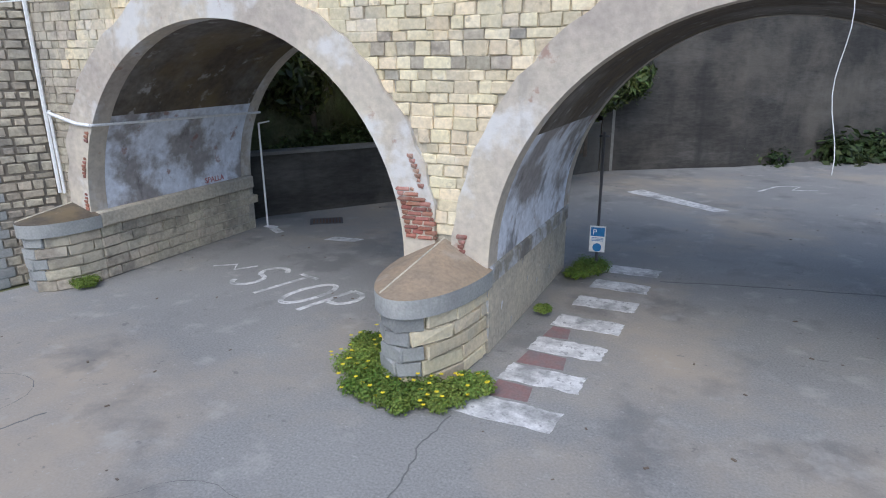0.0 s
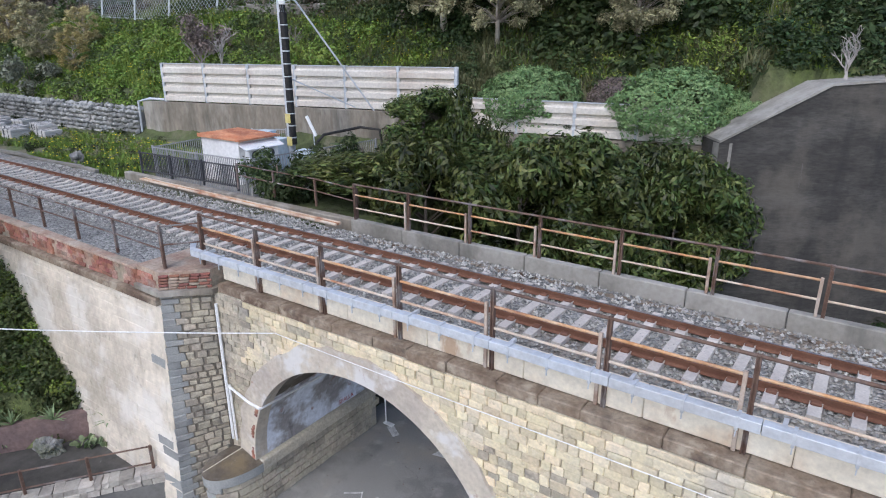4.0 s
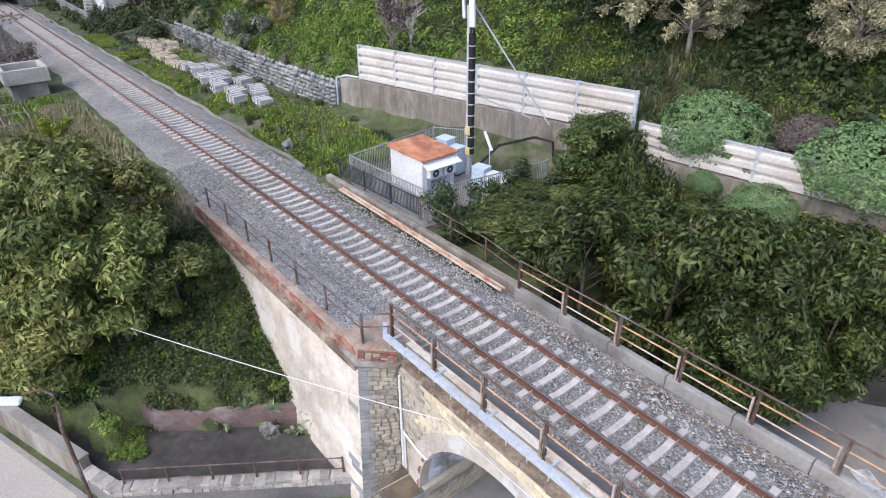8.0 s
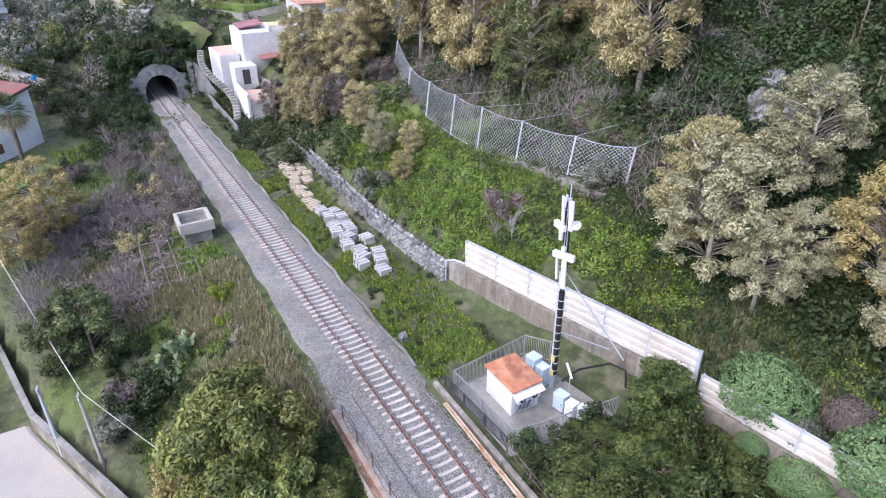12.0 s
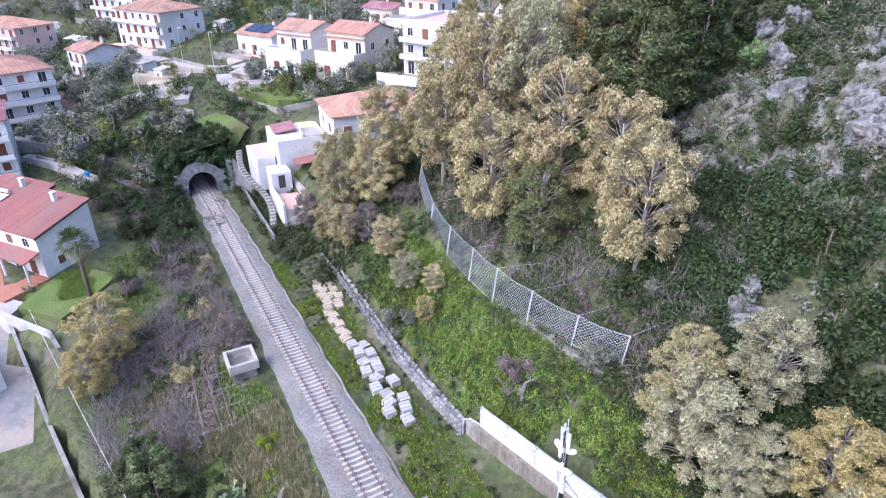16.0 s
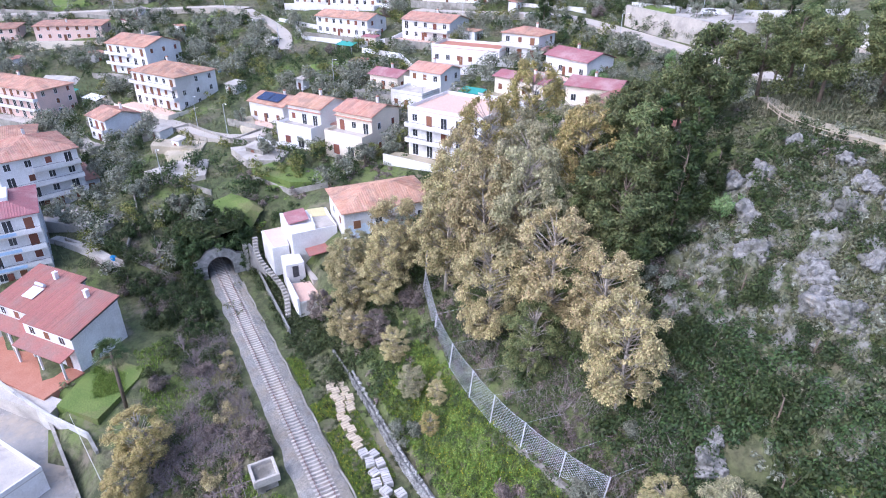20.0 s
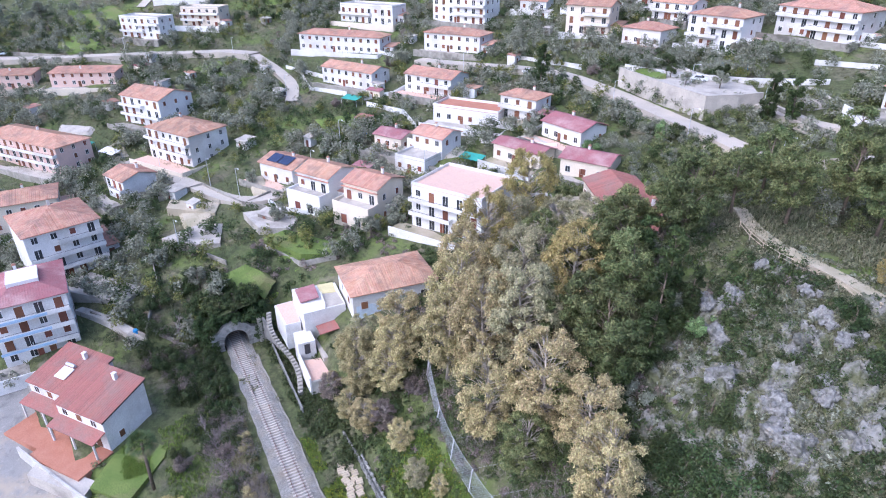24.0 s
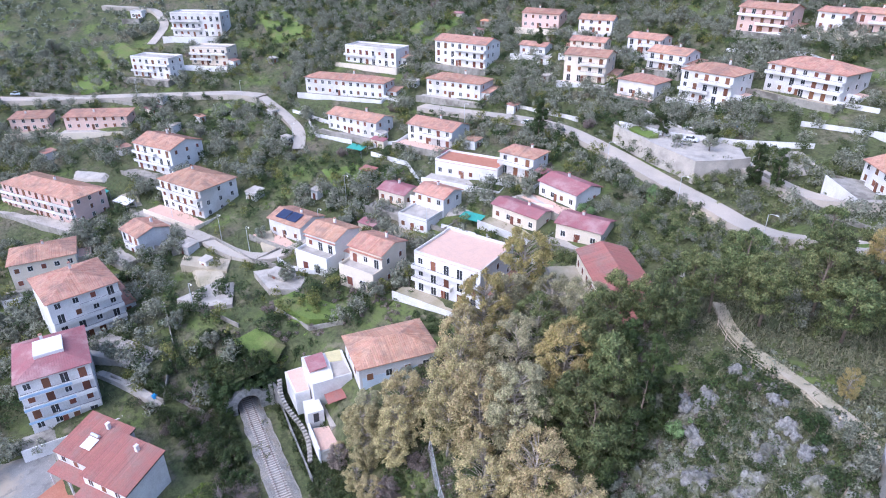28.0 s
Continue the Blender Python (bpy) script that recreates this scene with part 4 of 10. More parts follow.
def loose_stones(name, boxes, count, seed, size=(0.025, 0.05)):
    """Ballast stones lying on the bed near the bridge."""
    rnd = np.random.default_rng(seed)
    area = np.array([(b[1] - b[0]) * (b[3] - b[2]) for b in boxes])
    vs, fs = [], []
    base = np.array([(1, 0, 0), (-1, 0, 0), (0, 1, 0), (0, -1, 0), (0, 0, 1), (0, 0, -0.6)])
    tri = [(0, 2, 4), (2, 1, 4), (1, 3, 4), (3, 0, 4), (2, 0, 5), (1, 2, 5), (3, 1, 5), (0, 3, 5)]
    for b, n in zip(boxes, (area / area.sum() * count).astype(int)):
        for _ in range(n):
            x, y = rnd.uniform(b[0], b[1]), rnd.uniform(b[2], b[3])
            r = rnd.uniform(*size) * rnd.uniform(0.7, 1.3, 3)
            a = rnd.uniform(0, 6.28)
            q = base * (1 + rnd.uniform(-0.25, 0.25, (6, 1))) * r
            c, s = math.cos(a), math.sin(a)
            c0 = track_y(x)
            z = 6.2 if abs(y - c0) < 1.35 else 6.2 - 0.07 * (abs(y - c0) - 1.35)
            k = len(vs)
            vs += [(x + c * u - s * v, y + s * u + c * v, z + 0.02 + w) for u, v, w in q]
            fs += [tuple(i + k for i in f) for f in tri]
    tagged(part(name, mesh_of(name, vs, fs), "gravel"), "loose grey railway ballast stones", "ballast", kind="stuff")


loose_stones("ballast_stones", [(-16, 4, 9.2, 12.9), (-32, -14, 7.6, 13.0)], 20000, 4)

# ---- street ----
def street_sheet():
    out = [(-60, -60), (60, -60), (60, 60), (32, 60), (6.3, 34.3), (3.2, 31.2), (0.2, 28.3), (-1.5, 27.3), (-4.5, 25.2), (-7.0, 21.2), (-9.4, 17.2), (-11.9, 14.2), (-12.0, 9.0), (-12.6, 6.3), (-13.4, 6.7), (-18.1, 0.1), (-19.6, -0.5), (-30, -4.2), (-42, -9.4), (-60, -13.5)]
    vs = [(x, y, 0.0) for x, y in out]
    bm = bmesh.new()
    f = bm.faces.new([bm.verts.new(v) for v in vs])
    bmesh.ops.triangulate(bm, faces=[f])
    structure("street", bm, "asphalt", "worn grey asphalt street with sandy stains", "road")


street_sheet()


def upper_street():
    """The street climbs past the garden walls."""
    vs, fs, n = [], [], 9
    xs = [-60 - 4 * i for i in range(14)]
    for x in xs:
        y1 = wall_line(x) - 0.2
        for k in range(n):
            y = y1 - 26 * k / (n - 1)
            vs.append((x, y, max(ground(x, y), 0.0) + 0.02))
    for i in range(len(xs) - 1):
        for k in range(n - 1):
            a = i * n + k
            fs.append((a, a + 1, a + n + 1, a + n))
    structure("upper_street", mesh_of("upper_street", vs, fs), "asphalt", "pale street climbing past the garden walls", "road")


upper_street()
structure("side_lane", Pile().prism([(-60, -13.7), (-42, -9.6), (-30, -4.4), (-19.7, -0.75), (-17.5, -2.5), (-15, -9), (-14, -59), (-60, -59)], -0.05, 0.006).mesh("side_lane"), "pale_road", "pale dusty concrete lane beside the street wall", "road")

# ---- railings on the viaduct ----
def tube_mesh(name, pts, r, sides=6, **k):
    return Pile().tube(pts, r, sides, **k).mesh(name)


POST = Pile().prism([(-0.035, -0.04), (-0.015, -0.04), (-0.015, -0.012), (0.015, -0.012), (0.015, -0.04), (0.035, -0.04), (0.035, 0.04), (0.015, 0.04), (0.015, 0.012), (-0.015, 0.012), (-0.015, 0.04), (-0.035, 0.04)], 0, 1.5).mesh("post")
SHORT = Pile().box(-0.03, -0.03, 0, 0.03, 0.03, 1.16, 0.005).mesh("short_post")


def bridge_railing(name, xs, y, z, label, bottom, mid_mat):
    th = tagged(empty(name), label, "railing")
    for i, x in enumerate(xs):
        part("post", POST, "post_rust", th, m=pose(x, y, bottom) @ Matrix.Diagonal((1, 1, (z - bottom) / 1.5, 1)))
        if i:
            part("short_post", SHORT, "post_pale", th, m=pose(x - 0.13, y, bottom) @ Matrix.Diagonal((1, 1, (z - 0.3 - bottom) / 1.16, 1)))
        if i + 1 < len(xs):
            n = xs[i + 1]
            part("top_rail", tube_mesh("top_rail", [(x, y, z - 0.03), (n, y, z - 0.03)], 0.028), "post_rust", th)
            part("middle_rail", tube_mesh("middle_rail", [(x + 0.03, y, z - 0.35), (n - 0.13, y, z - 0.35)], 0.026), mid_mat, th, "flaking orange rail")
            part("lower_rail", tube_mesh("lower_rail", [(x + 0.03, y, z - 0.76), (n - 0.13, y, z - 0.76)], 0.024), "rail_pale", th)
    return th


bridge_railing("railing", [-12.95 + 2.075 * i for i in range(14)], 8.36, 7.68, "rusty steel bridge railing with orange rails along the fascia", 6.1, "rail_orange")
bridge_railing("railing", [-12.46 + 2.075 * i for i in range(14)], 13.33, 7.54, "rusty steel railing on the kerb across the track", 6.42, "rail_orange")


def wing_railing(name, pts, z0, h, label, mat_rail="post_rust"):
    th = tagged(empty(name), label, "railing")
    for i, (x, y) in enumerate(pts):
        part("post", Pile().box(-0.035, -0.035, 0, 0.035, 0.035, h, 0.008).mesh("post"), "post_rust", th, m=pose(x, y, z0))
        if i + 1 < len(pts):
            for k in (0.97, 0.55):
                part("rail", tube_mesh("rail", [(x, y, z0 + h * k), (*pts[i + 1], z0 + h * k)], 0.022), mat_rail, th)
    return th


wing_railing("railing", [(-13.4, 7.55)] + [(-13.6 - 2.04 * i, 7.6) for i in range(1, 7)], 6.37, 0.95, "low rusty railing along the brick parapet")
wing_railing("railing", [(-13.3, 7.5), (-12.75, 8.2)], 6.44, 1.1, "short rusty railing across the buttress top")
wing_railing("railing", [(-12.5, 13.45), (-14.6, 13.75), (-16.7, 13.8), (-18.8, 13.9)], 6.42, 0.95, "low rusty railing beside the equipment fence")


def cable_duct():
    th = tagged(empty("cable_duct"), "pale blue galvanised cable duct bracketed outside the railing", "cable duct")
    x = -12.7
    while x < 15:
        part("section", Pile().box(x, 7.84, 6.79, x + 2.06, 8.0, 6.95, 0.008).mesh("section"), "galvanised", th)
        for k in (0.35, 1.05, 1.75):
            part("clasp", Pile().box(x + k, 7.825, 6.76, x + k + 0.04, 8.015, 6.97).box(x + k + 0.012, 7.825, 6.66, x + k + 0.028, 7.84, 6.78).mesh("clasp"), "galvanised", th)
        part("bracket", Pile().box(x + 0.2, 8.0, 6.8, x + 0.26, 8.35, 6.86).mesh("bracket"), "galvanised", th)
        x += 2.07
    part("bend", Pile().prism([(-12.702, 7.84), (-12.702, 8.0), (-13.1, 8.3), (-13.22, 8.2)], 6.79, 6.95).mesh("bend"), "galvanised", th)


cable_duct()

pipe = tagged(empty("wall_pipe"), "white plastic conduit down the buttress and into the arch", "pipe")
part("riser", tube_mesh("riser", [(-12.22, 8.02, 1.75), (-12.22, 8.02, 5.6)], 0.04), "white_paint", pipe)
part("riser", tube_mesh("riser", [(-12.08, 8.02, 1.75), (-12.1, 8.02, 3.4)], 0.03), "white_paint", pipe)
part("arm", tube_mesh("arm", [(-12.1, 8.0, 3.35), (-11.3, 7.98, 3.17), (-10.9, 7.98, 3.15)], 0.035), "white_paint", pipe)
part("arm", tube_mesh("arm", [(-10.9, 7.98, 3.15), (-10.84, 12.6, 3.05)], 0.03), "white_paint", pipe)


def hanging_cable(name, a, b, sag, r, material, label, n=14):
    a, b = Vector(a), Vector(b)
    pts = [a.lerp(b, i / n) - Vector((0, 0, sag * 4 * (i / n) * (1 - i / n))) for i in range(n + 1)]
    tagged(part(name, tube_mesh(name, pts, r, 5), material), label, "cable")


hanging_cable("overhead_cable", (-10.1, 7.98, 5.42), (-37.0, -5.2, 5.4), 0.55, 0.014, "white_paint", "thin white cable slung from the viaduct to a pole")
hanging_cable("overhead_cable", (-37.0, -5.2, 5.4), (-75, -14, 7.5), 0.6, 0.02, "white_paint", "thin white cable between street poles")
hanging_cable("wall_cable", (-10.1, 8.0, 5.42), (-3.0, 8.0, 5.44), 0.02, 0.01, "white_paint", "white cable clipped along the stone face")
hanging_cable("wall_cable", (-3.0, 8.0, 5.44), (14, 8.0, 5.6), 0.03, 0.01, "white_paint", "white cable clipped along the stone face")
tagged(part("dangling_cable", tube_mesh("dangling_cable", [(1.05 + 0.05 * math.sin(i * 0.7) + 0.012 * i * 0.5, 7.95, 5.1 - 0.17 * i) for i in range(13)], 0.005, 5), "white_paint"), "loose white cable hanging below the arch crown", "cable")

# ---- walls round the low road ----
def poly_wall(name, line, z0, tops, thick, material, label, category="wall", cope=None):
    """A wall along a line, its foot at z0 and its top following tops."""
    th = tagged(empty(name), label, category, kind="structure")
    for i in range(len(line) - 1):
        (xa, ya), (xb, yb) = line[i], line[i + 1]
        d = Vector((xb - xa, yb - ya)).normalized()
        n = Vector((-d.y, d.x)) * thick
        za, zb = (z0(xa, ya), z0(xb, yb)) if callable(z0) else (z0, z0)
        vs = [(xa, ya, za), (xb, yb, zb), (xb, yb, tops[i + 1]), (xa, ya, tops[i])]
        vs += [(x + n.x, y + n.y, z) for x, y, z in vs]
        fs = [(0, 1, 2, 3), (7, 6, 5, 4), (3, 2, 6, 7), (1, 5, 6, 2), (0, 3, 7, 4), (0, 4, 5, 1)]
        part("wall_length", Pile().add(vs, fs).mesh("wall_length"), material, th)
        if cope:
            m2 = Vector((-d.y, d.x)) * 0.05
            cv = [(xa - m2.x, ya - m2.y, tops[i] + 0.003), (xb - m2.x, yb - m2.y, tops[i + 1] + 0.003)]
            cv += [(xb + n.x + m2.x, yb + n.y + m2.y, tops[i + 1] + 0.003), (xa + n.x + m2.x, ya + n.y + m2.y, tops[i] + 0.003)]
            cv += [(x, y, z + 0.09) for x, y, z in cv]
            part("coping", Pile().add(cv, [(3, 2, 1, 0), (4, 5, 6, 7), (0, 1, 5, 4), (1, 2, 6, 5), (2, 3, 7, 6), (3, 0, 4, 7)]).mesh("coping"), cope, th)
    return th


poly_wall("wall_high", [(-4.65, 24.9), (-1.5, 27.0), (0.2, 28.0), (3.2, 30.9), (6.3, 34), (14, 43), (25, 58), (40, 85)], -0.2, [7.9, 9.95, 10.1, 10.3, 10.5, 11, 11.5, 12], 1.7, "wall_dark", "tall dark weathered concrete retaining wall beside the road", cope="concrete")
poly_wall("wall_return", [(-5.5, 26.2), (-4.66, 24.9)], -0.2, [7.8, 7.88], 0.5, "concrete", "end of the tall retaining wall", )
# the low wall's shade behind the arch comes from this dark tone
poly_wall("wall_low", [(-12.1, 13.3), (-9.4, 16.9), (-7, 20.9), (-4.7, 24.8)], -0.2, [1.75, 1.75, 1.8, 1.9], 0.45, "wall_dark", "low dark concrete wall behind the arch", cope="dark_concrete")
poly_wall("wall_concrete", [(-35.4, 20.2), (-28, 21.9), (-22, 23.3), (-16.6, 24.6)], 5.6, [8.2, 8.22, 8.22, 8.2], 0.5, "stained_concrete", "stained concrete retaining wall beside the railway")
poly_wall("wall_concrete_low", [(-16.58, 24.6), (-10, 25.7), (-5.4, 26.3)], 0.5, [7.45, 7.45, 7.5], 0.45, "stained_concrete", "lower concrete retaining wall behind the trees")


def stone_rows(th, line, z0, h, thick, size, material, seed, loose=0.05):
    """Rubble: uneven stones laid in rough rows over a wall's face and top."""
    rnd = random.Random(seed)
    forms = []
    for k in range(10):
        bm = bmesh.new()
        bmesh.ops.create_icosphere(bm, subdivisions=1, radius=0.5)
        for v in bm.verts:
            v.co *= 1 + rnd.uniform(-0.22, 0.22)
        me = bpy.data.meshes.new("stone")
        bm.to_mesh(me)
        bm.free()
        forms.append(me)
    made = 0
    rest = Pile()
    for (xa, ya), (xb, yb) in zip(line, line[1:]):
        L = math.hypot(xb - xa, yb - ya)
        d = Vector(((xb - xa) / L, (yb - ya) / L))
        z = 0.0
        while z < h:
            s = 0.0
            while s < L:
                w = rnd.uniform(*size)
                x, y = xa + d.x * (s + w / 2), ya + d.y * (s + w / 2)
                zz = (z0(x, y) if callable(z0) else z0) + z + w * 0.3
                m = pose(x + rnd.uniform(-loose, loose), y + rnd.uniform(-loose, loose), zz, rnd.uniform(0, 60), rnd.uniform(0, 60), rnd.uniform(0, 360)) @ Matrix.Diagonal((w * 1.15, w * 1.0, w * 0.85, 1))
                me = rnd.choice(forms)
                if made < 280:
                    part("stone", me, material, th, m=m)
                else:
                    rest.add([m @ v.co for v in me.vertices], [tuple(p.vertices) for p in me.polygons])
                made += 1
                s += w * 0.95
            z += sum(size) * 0.45
    if rest.v:
        tagged(part("rubble", mesh_of("rubble", rest.v, rest.f), material, th), kind="stuff")


dry_wall = poly_wall("dry_stone_wall", [(-72, 19.5), (-66, 19.7), (-48, 19.4), (-35.6, 20.0)], 5.8, [6.8, 7.1, 7.45, 7.55], 0.6, "stone_wall", "grey dry stone wall along the grass verge")
stone_rows(dry_wall, [(-35.6, 19.85), (-48, 19.25), (-66, 19.55), (-72, 19.35)], 6.1, 1.5, 0.6, (0.22, 0.4), "stone_wall", 3)
stone_rows(dry_wall, [(-35.6, 20.3), (-48, 19.7), (-66, 20.0)], 7.35, 0.3, 0.6, (0.25, 0.4), "stone_wall", 4, 0.12)

# boundary walls of the street garden
garden_wall = poly_wall("garden_wall", [(-19.7, -0.4), (-18.2, 0.2), (-13.45, 6.85)], -0.1, [0.62, 0.62, 0.62], 0.4, "dark_concrete", "low garden wall of pale rubble on a concrete base")


def rubble_coping(th, p, q, z, depth, rows, seed):
    """Flat rubble bedded in mortar along a wall's head."""
    rnd = random.Random(seed)
    L = math.hypot(q[0] - p[0], q[1] - p[1])
    d = ((q[0] - p[0]) / L, (q[1] - p[1]) / L)
    yaw = math.degrees(math.atan2(d[1], d[0]))
    for r in range(rows):
        s = 0.0
        while s < L - 0.1:
            w = min(rnd.uniform(0.16, 0.42), L - s)
            o = 0.015 * rnd.random() - 0.03
            part("stone", stone_mesh(w, 0.17, depth if r == rows - 1 else 0.2, 0.02), "pale_rubble", th, m=pose(p[0] + d[0] * (s + w / 2) + d[1] * 0.03 + d[1] * o, p[1] + d[1] * (s + w / 2) - d[0] * 0.03 - d[0] * o, z + r * 0.165 + 0.02 * rnd.random(), rnd.uniform(-3, 3), rnd.uniform(-3, 3), yaw))
            s += w


rubble_coping(garden_wall, (-19.7, -0.4), (-18.2, 0.2), 0.7, 0.42, 2, 5)
rubble_coping(garden_wall, (-18.2, 0.2), (-13.45, 6.85), 0.7, 0.42, 2, 6)
poly_wall("street_wall", [(-110, -25), (-84, -18.2), (-60, -13.3), (-42, -9.2), (-30, -4.0), (-19.8, -0.3)], lambda x, y: ground(x, y - 3) - 0.2, [6.0, 3.6, 2.2, 1.45, 1.35, 1.3], 0.3, "stained_concrete", "stained concrete wall along the street", cope="concrete")
poly_wall("planter_wall", [(-21.4, 2.1), (-20.5, 2.4), (-18.85, 4.7), (-17.2, 7.15)], -0.1, [1.15, 1.2, 1.25, 1.25], 0.3, "red_plaster", "low faded red planter wall")
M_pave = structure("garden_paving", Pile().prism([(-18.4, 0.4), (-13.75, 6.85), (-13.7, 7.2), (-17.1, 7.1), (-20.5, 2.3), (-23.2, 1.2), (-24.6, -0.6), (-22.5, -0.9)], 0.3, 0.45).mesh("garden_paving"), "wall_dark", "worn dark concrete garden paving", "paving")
wing_railing("garden_fence", [(-18.2 + 0.86 * i, 0.65 + 1.2 * i) for i in range(6)], 0.45, 1.2, "thin rusty wire fence posts on the garden wall")


# ---- noise barrier ----
def barrier(name, a, b, z, h, bays, rows, label):
    th = tagged(empty(name), label, "noise barrier", kind="structure")
    a, b = Vector(a), Vector(b)
    d = (b - a) / bays
    L = d.length
    yaw = math.degrees(math.atan2(d.y, d.x))
    pm = Pile()
    ph = h / rows
    # a folded sheet-metal panel, one per row
    prof = [(0.0, 0.0), (-0.15, 0.03), (-0.15, ph * 0.55), (0.0, ph * 0.7), (0.0, ph)]
    vs = [(x, y, q) for x in (0.06, L - 0.06) for y, q in prof] + [(x, 0.06, q) for x in (0.06, L - 0.06) for q in (0.0, ph)]
    fs = [(i, i + 1, 5 + i + 1, 5 + i) for i in range(4)] + [(10, 12, 13, 11), (0, 5, 12, 10), (4, 11, 13, 9), (0, 10, 11, 4, 3, 2, 1), (5, 6, 7, 8, 9, 13, 12)]
    me = pm.add(vs, fs).mesh("panel")
    pole = Pile().box(-0.08, -0.1, -0.5, 0.08, -0.085, h + 0.06).box(-0.08, 0.085, -0.5, 0.08, 0.1, h + 0.06).box(-0.012, -0.085, -0.5, 0.012, 0.085, h + 0.06).mesh("post")
    for i in range(bays + 1):
        p = a + d * i
        part("post", pole, "galvanised", th, m=pose(p.x, p.y, z, 0, 0, yaw))
        if i < bays:
            for r in range(rows):
                part("panel", me, "panel", th, m=pose(p.x, p.y, z + r * ph, 0, 0, yaw))
            part("cap_strip", Pile().box(0.06, -0.07, h, L - 0.06, 0.07, h + 0.04).mesh("cap_strip"), "galvanised", th, m=pose(p.x, p.y, z, 0, 0, yaw))
    return th


barrier("noise_barrier", (-34.1, 20.95), (-16.6, 25.0), 8.25, 2.05, 6, 4, "cream sheet-metal noise barrier with blue-grey posts")
barrier("noise_barrier", (-16.2, 25.1), (-5.6, 26.6), 7.5, 1.45, 4, 3, "lower cream noise barrier behind the bushes")
pipe2 = tagged(empty("drain_pipe"), "pale drain pipe over the end of the concrete wall", "pipe")
part("pipe", tube_mesh("pipe", [(-35.6, 20.0, 6.2), (-35.6, 20.05, 8.2), (-35.1, 20.5, 8.35), (-34.3, 20.9, 8.3)], 0.07, 8), "galvanised", pipe2)

# ---- mesh fence on the slope ----


def mesh_fence():
    th = tagged(empty("rockfall_fence"), "tall grey diamond-mesh rockfall fence with blue posts", "fence")
    line = [(-77, 37.5), (-69, 33.0), (-60.5, 30.3), (-54, 29.0), (-48.5, 28.6), (-43.8, 28.5), (-38.8, 29.0), (-33.7, 30.1), (-29.2, 31.6)]
    top = []
    for i, (x, y) in enumerate(line):
        z = ground(x, y) - 0.2
        t = max(16.75 if x > -62 else 16.9 + 0.12 * (-62 - x), z + 2.6)
        top.append((x, y, t, z))
        part("post", Pile().tube([(x, y - 0.5, z), (x, y, t)], 0.075, 6).mesh("post"), "galvanised", th)
    for (xa, ya, ta, za), (xb, yb, tb, zb) in zip(top, top[1:]):
        p = Pile()
        L = math.hypot(xb - xa, yb - ya)
        n = int(L / 0.34)
        rows = 9
        at = lambda u, v: Vector((xa + (xb - xa) * u, ya + (yb - ya) * u - 0.45 * (1 - v), (za + (zb - za) * u) * (1 - v) + (ta + (tb - ta) * u) * v - 0.25 * 4 * u * (1 - u) * v))
        for i in range(-rows, n + rows):
            for s in (1, -1):
                pts = []
                for k in range(rows + 1):
                    u = (i + s * k) / n
                    if 0 <= u <= 1:
                        pts.append(at(u, k / rows))
                if len(pts) > 1:
                    p.tube([pts[0], pts[-1]], 0.015, 3, close=False)
        p.tube([at(u / 8, 1) for u in range(9)], 0.02, 4).tube([at(u / 8, 0.03) for u in range(9)], 0.02, 4)
        part("mesh_panel", mesh_of("mesh_panel", p.v, p.f), "mesh_wire", th)
    for (xa, ya, ta, za) in top[2:]:
        part("stay", Pile().tube([(xa, ya, ta), (xa + 1.2, ya + 4.5, ground(xa + 1.2, ya + 4.5))], 0.012, 4).mesh("stay"), "mesh_wire", th)


mesh_fence()
footing = tagged(empty("fence_footing"), "broken pale concrete footing below the rockfall fence", "footing", kind="structure")
_r = random.Random(4)
for i in range(12):
    x = -40 + i * 0.9
    part("block", Pile().box(-0.45, -0.3, -0.4, 0.45, 0.3, 0.25 + 0.15 * _r.random(), 0.06).mesh("block"), "concrete", footing, m=pose(x, 28.3 + 0.14 * i, ground(x, 28.3 + 0.14 * i), _r.uniform(-6, 6), 0, 14 + _r.uniform(-10, 10)))

# ---- street markings and street things ----


def ribbon(points, w):
    """Outline of a stroke of width w along points, on the plane."""
    left, right = [], []
    for i, (x, y) in enumerate(points):
        a, b = points[max(0, i - 1)], points[min(len(points) - 1, i + 1)]
        dx, dy = b[0] - a[0], b[1] - a[1]
        L = math.hypot(dx, dy)
        left.append((x - dy / L * w / 2, y + dx / L * w / 2))
        right.append((x + dy / L * w / 2, y - dx / L * w / 2))
    return left + right[::-1]


crossing = tagged(empty("zebra_crossing"), "worn white bars of a pedestrian crossing beside the pier", "road marking", kind="structure")
_r = random.Random(8)
for i in range(7):
    y0 = 6.42 + 1.045 * i
    x0, x1 = -2.62 + 0.09 * i + (0.05 if i else -0.12), -1.42 + 0.075 * i
    out = [(x0, y0), (x1, y0 + 0.02), (x1 + 0.02, y0 + 0.5), (x0 + 0.03, y0 + 0.52)]
    # worn outline
    pts = []
    for (ax, ay), (bx, by) in zip(out, out[1:] + out[:1]):
        for k in range(8):
            pts.append((ax + (bx - ax) * k / 8 + _r.uniform(-0.02, 0.02), ay + (by - ay) * k / 8 + _r.uniform(-0.025, 0.025)))
    part("bar", Pile().prism(pts, 0.0, 0.006).mesh("bar"), "road_paint", crossing)
